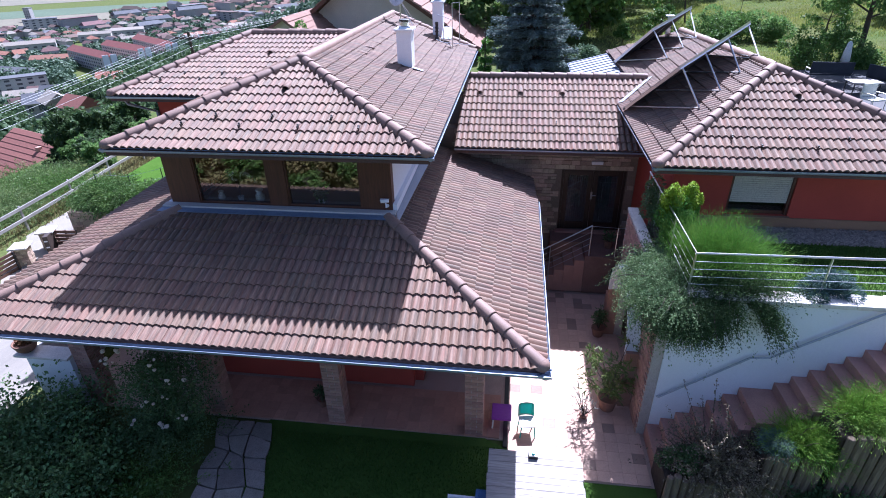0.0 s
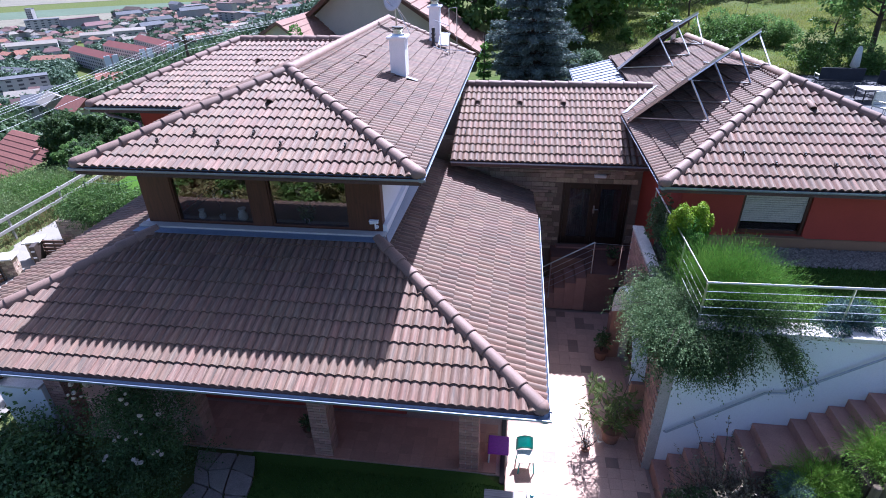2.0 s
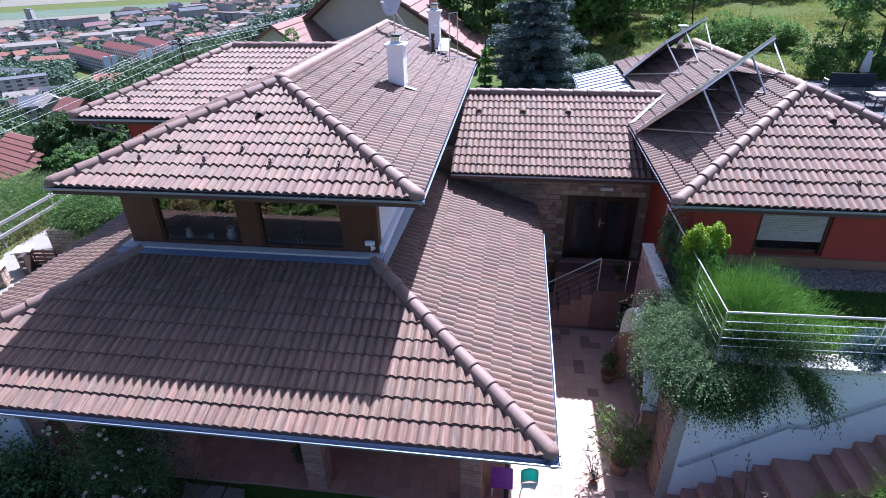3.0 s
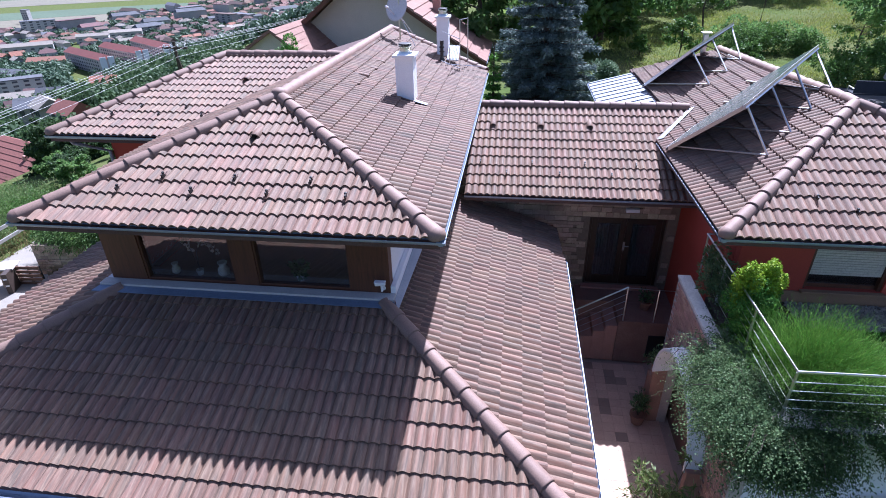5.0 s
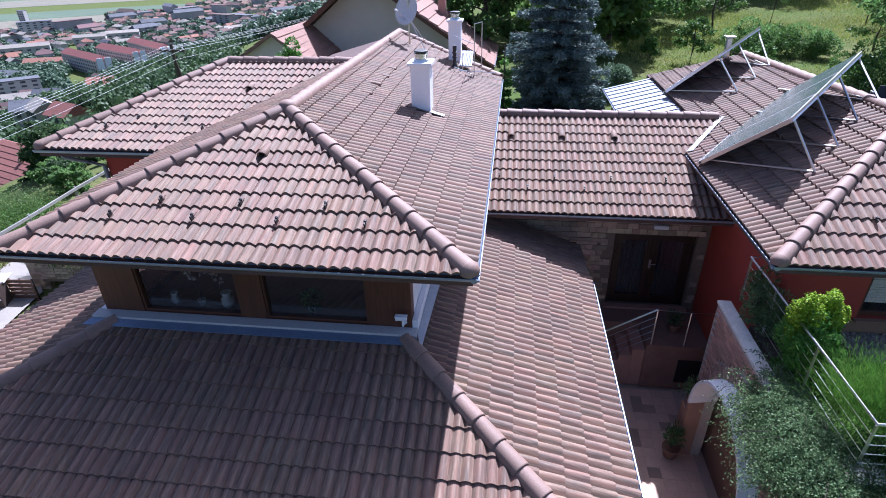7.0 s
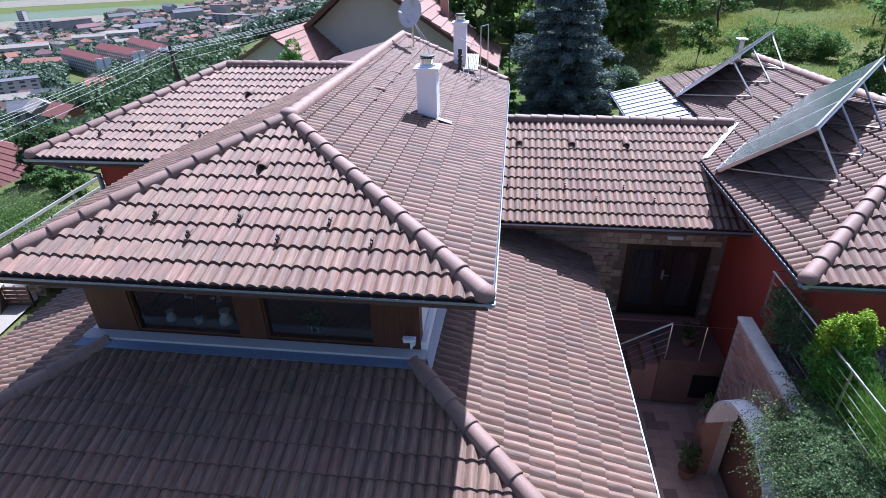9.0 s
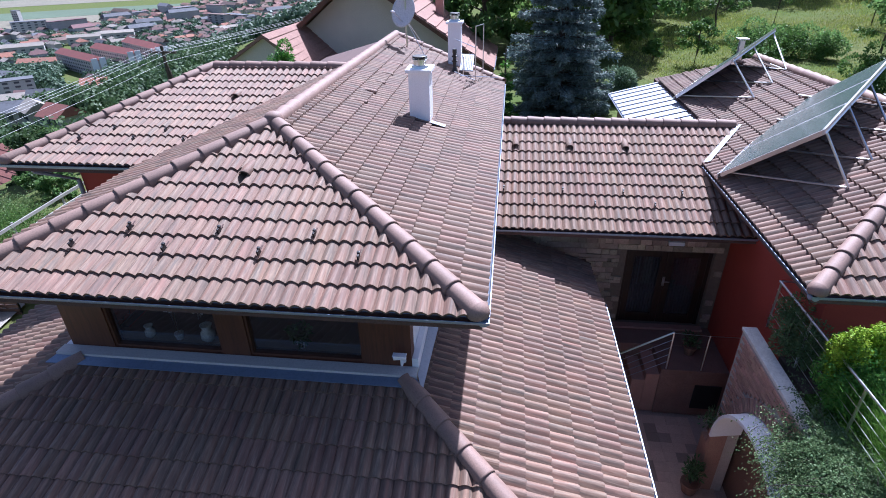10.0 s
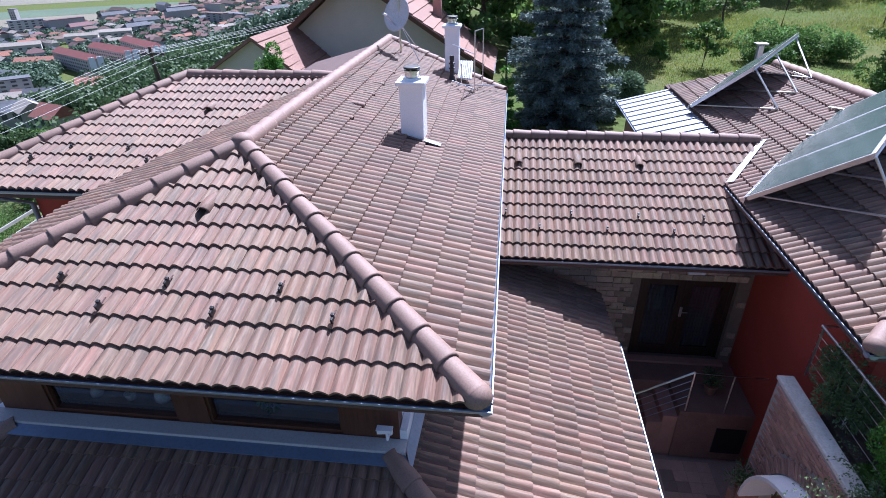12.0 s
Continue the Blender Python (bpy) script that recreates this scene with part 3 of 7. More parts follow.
structure("wall_porch_back", box((-7.4, 10.3, 0), (-2.2, 10.5, 3.1)), RED, "red plastered wall behind the porch", "wall")
structure("wall_porch_right", box((-2.2, 10.51, 0), (-2.0, 16.24, 3.1)), RED, "red plastered side wall under the lower roof", "wall")
structure("wall_annex_left", box((3.45, 12.95, 0), (3.65, 22.0, 4.95)), RED, "red plastered side wall of the annex", "wall")
structure("wall_annex_front", wall_with_holes((3.45, 12.74, 3.3), (9.0, 12.94, 5.0), [(4.68, 3.64, 6.02, 4.62)], "x"), RED, "red plastered front wall of the annex", "wall")
structure("baseboard_annex", box((3.455, 12.70, 3.2), (9.0, 12.737, 3.60)), BROWN_BASE, "brown plinth band along the annex wall", "plinth")
structure("soffit_upper", slab([(-7.8, 9.95, 5.80), (-1.7, 9.95, 5.80), (-1.7, 20.0, 5.80), (-7.8, 20.0, 5.80)], 0.02), DARKWOOD, "dark boarded soffit under the upper eaves", "soffit")
structure("soffit_lower", slab([(-10.1, 7.65, 3.13), (0.4, 7.65, 3.13), (0.4, 16.0, 3.13), (-10.1, 16.0, 3.13)], 0.02), DARKWOOD, "dark boarded soffit over the porch", "soffit")

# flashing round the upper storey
# front ledge: white greyed down, the eave's shade put into the colour
SILL_SHADED = surf("white ledge greyed as shade", (0.55, 0.53, 0.5), (0.5, 0.48, 0.455), (0.42, 0.4, 0.38), scale=2, fine=40, rough=0.8)
# front flashing: darker than the side zinc, shade painted into its colour
FLASHING_SHADED = surf("blue-grey sheet darkened as shade", (0.17, 0.215, 0.30), (0.205, 0.25, 0.34), (0.14, 0.18, 0.25), scale=2, fine=25, rough=0.42, bump=0.05, metal=0.3)
for name, bm, mat in (
    ("white_sill", box((-7.58, 10.66, 4.22), (-2.46, 10.848, 4.32), 0.008), SILL_SHADED),
    ("white_sill", box((-2.548, 10.852, 4.2), (-2.46, 16.2, 4.45), 0.008), WHITE),
    ("white_sill", box((-7.56, 10.852, 4.19), (-7.452, 14.7, 4.32), 0.008), WHITE),
    ("flashing", slab([(-7.66, 10.53, 4.245), (-2.36, 10.53, 4.245), (-2.46, 10.658, 4.285), (-7.58, 10.658, 4.285)], 0.012), FLASHING_SHADED),
    ("flashing", slab([(-2.36, 10.46, 4.25), (-2.2, 16.2, 4.21), (-2.455, 16.2, 4.36), (-2.455, 10.728, 4.30)], 0.012), ZINC),
):
    structure("trim_" + name, bm, mat, {"white_sill": "white painted ledge under the upper storey", "flashing": "zinc flashing laid on the lower roof"}[name], "flashing" if name == "flashing" else "ledge")

# ---- entrance ----
structure("wall_entrance", wall_with_holes((-2.5, 16.28, 0), (3.44, 16.6, 4.45), [(1.32, 1.25, 3.2, 3.25)], "x"), STONEMORTAR, "stone-faced entrance wall under the link roof", "wall")
structure("wall_link_inner", box((-2.5, 18.2, 0), (3.44, 18.35, 5.0)), CREAM, "plain inner wall behind the entrance", "wall")
bm = box((2.05, 14.72, 0), (3.44, 15.55, 1.24), 0.01)
add_box(bm, (1.1, 15.552, 0), (3.44, 16.27, 1.24), 0.01)
structure("landing", bm, surf("brown landing tile", (0.27, 0.15, 0.115), (0.23, 0.125, 0.095), (0.17, 0.095, 0.072), scale=3, fine=45, rough=0.75), "brown tiled entrance landing", "landing")
door = tagged(new("door_1"), "dark brown double entrance door with two glazed leaves", "door", "", "structure")
bm = bmesh.new()
for lo, hi in (((1.32, 16.40, 1.25), (1.40, 16.50, 3.25)), ((3.12, 16.40, 1.25), (3.2, 16.50, 3.25)), ((1.40, 16.40, 3.17), (3.12, 16.50, 3.25))):
    add_box(bm, lo, hi, 0.008)
part("door_frame", bm, DOORWOOD, door)
for a, b in ((1.405, 2.255), (2.265, 3.115)):
    bm = bmesh.new()
    for lo, hi in (((a, 16.41, 1.26), (a + 0.14, 16.46, 3.165)), ((b - 0.14, 16.41, 1.26), (b, 16.46, 3.165)), ((a + 0.14, 16.41, 1.26), (b - 0.14, 16.46, 1.5)), ((a + 0.14, 16.41, 3.03), (b - 0.14, 16.46, 3.165))):
        add_box(bm, lo, hi, 0.008)
    leaf = part("door_leaf", bm, DOORWOOD, door)
    pane = part("pane", box((a + 0.13, 16.43, 1.49), (b - 0.13, 16.44, 3.04)), GLASS, leaf)
    pane.visible_shadow = False
    curtain = bmesh.new()
    pts = [(a + 0.1 + (b - a - 0.2) * k / 60, 16.53 + 0.02 * math.sin(k * 1.1)) for k in range(61)]
    lowv = [curtain.verts.new((x, y, 1.4)) for x, y in pts]
    topv = [curtain.verts.new((x, y, 3.15)) for x, y in pts]
    for k in range(60):
        curtain.faces.new((lowv[k], lowv[k + 1], topv[k + 1], topv[k]))
    part("curtain", curtain, surf("grey net curtain", (0.13, 0.135, 0.15), (0.10, 0.105, 0.12), rough=0.9), door, "grey net curtain", smooth=True)
bm = bmesh.new()
add_box(bm, (2.235, 16.385, 2.28), (2.285, 16.41, 2.52), 0.004)
add_tube(bm, [(2.26, 16.385, 2.42), (2.26, 16.345, 2.42), (2.38, 16.345, 2.42)], 0.011)
part("door_handle", bm, STEEL, door, "steel door handle")
structure("doorstep", box((1.25, 16.1, 1.242), (3.26, 16.279, 1.30), 0.01), STEP, "stone doorstep under the entrance door", "doorstep")
lamp = thing("wall_lamp", "small white floodlight above the entrance door", "lamp", (2.29, 16.24, 3.52))
part("bracket", box((-0.03, -0.02, -0.03), (0.03, 0.038, 0.03), 0.005), BLACK, lamp)
part("housing", box((-0.16, -0.13, -0.04), (0.16, -0.022, 0.05), 0.012), WHITE, lamp)
# entrance steps go down along the wall of the porch, with a steel railing
for k in range(6):
    structure("step_%d" % (k + 1), box((1.77 - 0.28 * k, 14.75, 0), (2.048 - 0.28 * k, 15.55, 1.24 - 0.177 * (k + 1)), 0.008), STEP, "brown tiled entrance step", "step")
rail = thing("entrance_railing", "brushed steel railing of the entrance steps", "railing")
RAIL_SLOPE = 0.64
part("handrail", tube([(0.2, 14.76, 2.2 - 1.95 * RAIL_SLOPE), (2.15, 14.76, 2.2)], 0.02), STEEL, rail)
part("top_wire", tube([(2.15, 14.76, 2.18), (2.86, 14.76, 2.15), (3.44, 14.76, 2.15)], 0.006, 6), STEEL, rail)
part("post", rod((2.15, 14.76, 1.24), (2.15, 14.76, 2.2), 0.018), STEEL, rail)
part("post", rod((1.05, 14.76, 0.35), (1.05, 14.76, 1.49), 0.018), STEEL, rail)
part("post", rod((2.86, 14.76, 1.24), (2.86, 14.76, 2.15), 0.014), STEEL, rail)
for k in range(4):
    d = 0.19 * (k + 1)
    part("rail_bar", rod((0.2, 14.76, 2.2 - 1.95 * RAIL_SLOPE - d), (2.14, 14.76, 2.19 - d), 0.006, sides=6), STEEL, rail)
structure("hatch_1", box((2.8, 14.69, 0.22), (3.36, 14.718, 0.87), 0.006), BLACK, "dark cellar hatch in the front of the landing", "hatch")

# ---- annex window, plinth, terrace ----
win = tagged(new("window_3"), "annex window with its pale roller shutter half down", "window", "", "structure")
bm = bmesh.new()
for k in range(14):
    add_box(bm, (4.74, 12.81, 3.92 + 0.05 * k), (5.96, 12.835, 3.966 + 0.05 * k), 0.006)
part("roller_shutter", bm, SHUTTER, win, "pale beige roller shutter")
bm = bmesh.new()
for lo, hi in (((4.68, 12.78, 3.64), (4.74, 12.88, 4.62)), ((5.96, 12.78, 3.64), (6.02, 12.88, 4.62)), ((4.74, 12.84, 3.64), (5.96, 12.88, 3.72))):
    add_box(bm, lo, hi)
part("window_frame", bm, DARKWOOD, win)
pane = part("pane", box((4.74, 12.855, 3.72), (5.96, 12.865, 4.62)), GLASS, win)
pane.visible_shadow = False
part("window_sill", box((4.64, 12.64, 3.603), (6.06, 12.78, 3.638), 0.008), BROWN_BASE, win)
# near-black wall: the room's darkness is put into its colour
structure("wall_annex_room", box((4.0, 13.6, 3.0), (9.0, 13.7, 5.0)), DARKGAP, "near-black wall behind the annex window, in place of an unlit room", "wall")

# ---- sheet-metal roof behind the annex ----
sheet = structure("metal_roof", slab([(1.93, 18.55, 4.76), (3.44, 18.55, 5.14), (3.44, 24.5, 5.14), (1.93, 24.5, 4.76)], 0.04), ZINC, "silvery standing-seam metal roof behind the annex", "roof")
for k in range(14):
    y = 18.7 + 0.43 * k
    bm = slab([(1.93, y, 4.79), (3.44, y, 5.17), (3.44, y + 0.03, 5.17), (1.93, y + 0.03, 4.79)], 0.04)
    part("seam", bm, ZINC, sheet)
gutter(sheet, (1.90, 18.5, 4.73), (1.90, 24.55, 4.73), (-1, 0, 0), 0.06)
structure("wall_shed", box((2.25, 19.0, 2.5), (2.35, 24.3, 4.72)), BROWN_BASE, "brown wall under the metal roof", "wall")

structure("valley_flashing", slab([(2.80, 17.12, 5.02), (2.92, 17.06, 5.07), (3.93, 18.42, 5.50), (3.81, 18.46, 5.46)], 0.012), ZINC, "pale sheet-metal valley flashing between the roofs", "flashing")
pipe_d = thing("downpipe", "zinc downpipe under the eave of the side wing", "downpipe")
part("pipe", tube([(-10.55, 14.25, 5.72), (-10.5, 14.35, 5.5), (-9.98, 14.74, 5.2), (-9.98, 14.74, -1.9)], 0.045, 10), ZINC, pipe_d)
# ---- terrace, retaining wall, stairs ----
structure("terrace_lawn", slab([(3.06, 9.75, 3.40), (16, 9.75, 3.40), (16, 11.85, 3.40), (3.06, 11.85, 3.40)], 0.3), LAWN, "mown lawn of the raised terrace", "lawn")
structure("terrace_bed", slab([(3.06, 11.85, 3.38), (9.0, 11.85, 3.38), (9.0, 12.735, 3.36), (3.06, 12.735, 3.36)], 0.3), surf("dark soil", (0.05, 0.035, 0.025), (0.07, 0.05, 0.035), fine=20, bump=0.6, depth=0.03), "gravel bed along the annex wall", "bed")
def pebbles(name, label, n, x0, x1, y0, y1, z, size, material, seed):
    """Small rounded stones strewn over a bed: eight-sided lumps, each turned and sized its own way."""
    gp = np.random.default_rng(seed)
    base = np.array([(1, 0, 0), (-1, 0, 0), (0, 1, 0), (0, -1, 0), (0, 0, 0.7), (0, 0, -0.7)])
    c = np.stack([gp.uniform(x0, x1, n), gp.uniform(y0, y1, n), np.full(n, z)], 1)
    r = size * gp.uniform(0.5, 1.3, (n, 1, 3))
    a = gp.uniform(0, 6.28, n)
    v = base[None] * r
    x, y = v[..., 0] * np.cos(a)[:, None] - v[..., 1] * np.sin(a)[:, None], v[..., 0] * np.sin(a)[:, None] + v[..., 1] * np.cos(a)[:, None]
    v = np.stack([x, y, v[..., 2]], -1) + c[:, None]
    tri = np.array([(0, 2, 4), (2, 1, 4), (1, 3, 4), (3, 0, 4), (2, 0, 5), (1, 2, 5), (3, 1, 5), (0, 3, 5)])
    f = (tri[None] + 6 * np.arange(n)[:, None, None]).reshape(-1, 3)
    me = bpy.data.meshes.new(name)
    me.from_pydata(v.reshape(-1, 3).tolist(), [], f.tolist())
    me.materials.append(material)
    return tagged(new(name, me), label, "gravel", "", "stuff")


PEBBLE = surf("grey-brown pebbles", (0.32, 0.27, 0.22), (0.22, 0.19, 0.16), (0.15, 0.13, 0.11), scale=6, fine=40, rough=0.85, jitter=0.45)
pebbles("gravel", "grey-brown pebbles of the bed along the annex wall", 5200, 4.4, 8.9, 11.87, 12.66, 3.385, 0.04, PEBBLE, 41)
structure("wall_terrace_front", box((2.92, 9.42, -0.1), (16, 9.68, 3.44)), WHITE, "white plastered retaining wall of the terrace", "wall")
for k in range(22):
    x = 2.9 + 0.6 * k
    o = structure("coping_%d" % (k + 1), box((x + 0.006, 9.38, 3.442), (x + 0.594, 9.76 + random.uniform(-0.02, 0.05), 3.53 + random.uniform(-0.006, 0.006)), 0.012), COPING, "pale limestone coping slab on the terrace wall", "coping")


def arch_wall():
    """Brick side wall of the terrace with an arched opening; runs along y at x = 2.7 .. 2.92."""
    bm = bmesh.new()
    y0, y1, top, spring, a, b = 9.43, 13.35, 3.36, 1.50, 10.3, 12.8
    mid, r = (a + b) / 2, (b - a) / 2
    curve = [(mid + r * math.cos(t), spring + 1.22 * math.sin(t)) for t in (math.pi * k / 20 for k in range(21))]
    outline = [(y1, -0.1), (y1, top), (y0, top), (y0, -0.1), (a, -0.1)] + curve[::-1] + [(b, -0.1)]
    front_v = [bm.verts.new((2.72, y, z)) for y, z in outline]
    back_v = [bm.verts.new((2.915, y, z)) for y, z in outline]
    bm.faces.new(front_v)
    bm.faces.new(back_v[::-1])
    for i in range(len(outline)):
        j = (i + 1) % len(outline)
        bm.faces.new((front_v[i], back_v[i], back_v[j], front_v[j]))
    bm.normal_update()
    bmesh.ops.triangulate(bm, faces=[f for f in bm.faces if len(f.verts) > 4])
    bmesh.ops.recalc_face_normals(bm, faces=bm.faces)
    return bm, curve


bm, arch_curve = arch_wall()
side_wall = structure("wall_terrace_side", bm, MORTAR, "brick side wall of the terrace with an arched opening", "wall")
bm = bmesh.new()
ring = []
mid_y = 11.55
for y, z in arch_curve:
    d = Vector((0, y - mid_y, z - 1.5)).normalized()
    p = Vector((0, y, z))
    low = Vector((0, 0, 0.1))
    ring.append([bm.verts.new(q) for q in ((2.42, *(p - d * 0.02 - low)[1:]), (2.42, *(p + d * 0.035 - low)[1:]), (2.93, *(p + d * 0.035)[1:]), (2.93, *(p - d * 0.02)[1:]))])
for one, two in zip(ring, ring[1:]):
    for k in range(4):
        bm.faces.new((one[k], one[(k + 1) % 4], two[(k + 1) % 4], two[k]))
bm.faces.new(ring[0][::-1])
bm.faces.new(ring[-1])
bmesh.ops.recalc_face_normals(bm, faces=bm.faces)
structure("arch_hood", bm, WHITE, "white plastered barrel hood over the arched opening", "arch")
TERRAPLASTER = surf("terracotta plaster", (0.38, 0.215, 0.155), (0.32, 0.18, 0.13), scale=1.5, fine=70, rough=0.9, bump=0.3, depth=0.004)
for y in (10.18, 12.78):
    structure("wall_arch_cheek", box((2.44, y, -0.03), (2.718, y + 0.12, 1.5)), TERRAPLASTER, "terracotta plastered cheek carrying the arch hood", "wall")
structure("wall_arch_pier", box((2.44, 12.903, -0.03), (2.718, 13.14, 1.15)), TERRAPLASTER, "low terracotta pier beside the arch", "wall")
structure("wall_arch_room", box((3.0, 9.7, -0.1), (3.2, 13.4, 3.0)), surf("brown plaster", (0.17, 0.095, 0.07), (0.14, 0.08, 0.06), rough=0.9, scale=1.5, fine=60), "dark brown wall inside the arched recess", "wall")
structure("coping_side", box((2.71, 9.80, 3.362), (2.95, 13.40, 3.42), 0.01), COPING, "white coping on the brick side wall", "coping")

# stairs up to the terrace along the white wall
xs = 2.87
for k in range(16):
    w = 0.262 if k != 6 else 0.59
    structure("stair_step_%d" % (k + 1), box((xs, 8.5, -0.1), (xs + w + 0.02, 9.415, 0.31 + 0.196 * min(k, 6) + 0.184 * max(0, k - 6)), 0.008), STEP, "brown stone step of the garden stairs", "step")
    xs += w
hand = thing("wall_handrail", "grey steel handrail on the white retaining wall", "handrail")
part("handrail_tube", tube([(2.97, 9.42, 1.08), (2.97, 9.34, 1.14), (4.43, 9.34, 2.28), (4.76, 9.34, 2.31), (6.35, 9.34, 3.44), (7.2, 9.34, 4.05)], 0.02), surf("grey painted steel", (0.36, 0.39, 0.44), (0.42, 0.45, 0.5), rough=0.4, metal=0.3), hand)
for x, z in ((3.6, 1.63), (4.3, 2.17), (5.5, 2.83), (6.5, 3.54)):
    part("handrail_bracket", tube([(x, 9.418, z - 0.08), (x, 9.36, z - 0.07), (x, 9.34, z - 0.01)], 0.008, 6), STEEL, hand)

# steel railing round the terrace
fence = thing("terrace_railing", "brushed steel terrace railing with thin wires", "railing")
corner, far = Vector((3.12, 9.56, 4.33)), Vector((3.1, 13.45, 4.33))
right = Vector((9.5, 9.72, 4.33))
part("handrail", tube([far, corner, right], 0.022, 10), STEEL, fence)
part("handrail", tube([far, (3.45, 13.45, 4.33)], 0.018), STEEL, fence)
for p in (corner, corner.lerp(far, 0.36), corner.lerp(far, 0.72), far + Vector((0, -0.05, 0)), Vector((5.38, 9.65, 4.28)), Vector((7.5, 9.7, 4.28))):
    part("post", rod((p.x, p.y, 3.45), (p.x, p.y, 4.32), 0.019), STEEL, fence)
for k in range(5):
    z = 4.33 - 0.155 * (k + 1)
    part("wire", tube([(far.x, far.y, z), (corner.x - 0.02, corner.y - 0.02, z), (right.x, right.y, z)], 0.006, 6), STEEL, fence)

# ---- patio ----
structure("patio", box((-10.2, 8.95, -0.4), (3.6, 16.2, -0.035)), JOINT, "paved patio round the house", "patio")
structure("patio_path", box((0.03, 8.1, -0.4), (3.0, 8.949, -0.035)), JOINT, "paved path beside the lawn", "path")
structure("patio_lawn", slab([(-5.2, -6, -0.02), (0.02, -6, -0.02), (0.02, 8.7, -0.02), (-0.45, 8.94, -0.02), (-5.2, 8.94, -0.02)], 0.05), LAWN, "shaded lawn in front of the porch", "lawn")
structure("lawn_right", slab([(0.03, -6, -0.02), (8, -6, -0.02), (8, 7.6, -0.02), (3.0, 8.08, -0.02), (0.03, 8.08, -0.02)], 0.05), LAWN, "lawn beside the path", "lawn")
# ---- plants ----
DARKLEAF = leafy("dark shrub leaves", (0.078, 0.138, 0.056), (0.13, 0.205, 0.08), through_light=0.3)
MIDLEAF = leafy("mid green leaves", (0.081, 0.162, 0.034), (0.135, 0.230, 0.054))
BROOM = leafy("bright broom twigs", (0.088, 0.213, 0.025), (0.150, 0.288, 0.044))
COTON = leafy("grey-green small leaves", (0.120, 0.192, 0.083), (0.197, 0.279, 0.124), through_light=0.4)
LIME = leafy("yellow-green cypress sprays", (0.14, 0.27, 0.03), (0.22, 0.36, 0.05))
GOLD = leafy("golden conifer sprays", (0.20, 0.32, 0.015), (0.30, 0.42, 0.03))
GOLDIN = leafy("green conifer sprays", (0.081, 0.211, 0.033), (0.146, 0.309, 0.049))
BLUISH = leafy("blue-grey conifer needles", (0.063, 0.119, 0.105), (0.112, 0.182, 0.161))
SPRUCE = leafy("blue spruce needles", (0.125, 0.175, 0.156), (0.219, 0.281, 0.256), through_light=0.2)
TREEDARK = leafy("deep green tree leaves", (0.111, 0.202, 0.055), (0.182, 0.299, 0.091), through_light=0.5)
TREELIGHT = leafy("light green tree leaves", (0.11, 0.19, 0.045), (0.18, 0.27, 0.07), through_light=0.5)
JUNIPER = leafy("soft green juniper sprays", (0.07, 0.135, 0.035), (0.125, 0.2, 0.055))
BANKLEAF = leafy("pale feathery bank leaves", (0.11, 0.175, 0.055), (0.19, 0.255, 0.095))
OLIVE = leafy("dry olive-brown leaves", (0.16, 0.15, 0.05), (0.27, 0.22, 0.09), through_light=0.4)
WOODDARK = leafy("shady wood leaves", (0.045, 0.085, 0.03), (0.085, 0.14, 0.05), through_light=0.4)
MEADOW = leafy("meadow grass blades", (0.253, 0.330, 0.061), (0.418, 0.424, 0.110))
PETAL = leafy("white rose petals", (0.82, 0.72, 0.6), (0.85, 0.7, 0.6), jitter=0.1)
BARK = surf("rough bark", (0.10, 0.075, 0.055), (0.07, 0.05, 0.04), (0.04, 0.03, 0.025), scale=6, fine=30, rough=0.95, bump=0.8, stretch=(1, 1, 0.3), depth=0.03)
rng = np.random.default_rng(7)


def leaf_mesh(name, pts, size, material, parent=None, dirs=None, aspect=0.5, spread=1.0, flat=0.0, face=None, loose=0.5):
    """Many small leaves, one folded diamond each, at pts; dirs: the way each one points; face: the way its upper side looks, within loose."""
    pts = np.asarray(pts, float)
    n = len(pts)
    d = rng.normal(size=(n, 3)) * spread
    if dirs is not None:
        d = d * 0.45 + np.asarray(dirs, float)
    d[:, 2] *= 1 - flat
    d /= np.linalg.norm(d, axis=1)[:, None] + 1e-9
    if face is not None:
        up = np.asarray(face, float) + rng.normal(size=(n, 3)) * loose
        up /= np.linalg.norm(up, axis=1)[:, None] + 1e-9
        d = np.cross(up, rng.normal(size=(n, 3)))
        d /= np.linalg.norm(d, axis=1)[:, None] + 1e-9
        s = np.cross(up, d)
    else:
        s = np.cross(d, rng.normal(size=(n, 3)))
    s /= np.linalg.norm(s, axis=1)[:, None] + 1e-9
    size = size * rng.uniform(0.6, 1.35, size=(n, 1))
    v = np.empty((n, 4, 3))
    v[:, 0] = pts
    v[:, 1] = pts + d * size * 0.5 + s * size * aspect * 0.5
    v[:, 2] = pts + d * size
    v[:, 3] = pts + d * size * 0.5 - s * size * aspect * 0.5
    me = bpy.data.meshes.new(name)
    me.vertices.add(4 * n)
    me.vertices.foreach_set("co", v.reshape(-1))
    me.loops.add(4 * n)
    me.loops.foreach_set("vertex_index", np.arange(4 * n))
    me.polygons.add(n)
    me.polygons.foreach_set("loop_start", np.arange(0, 4 * n, 4))
    me.update()
    me.validate()
    me.materials.append(material)
    ob = new(name, me)
    ob["kind"] = "stuff"
    if parent:
        ob.parent = parent
    return ob


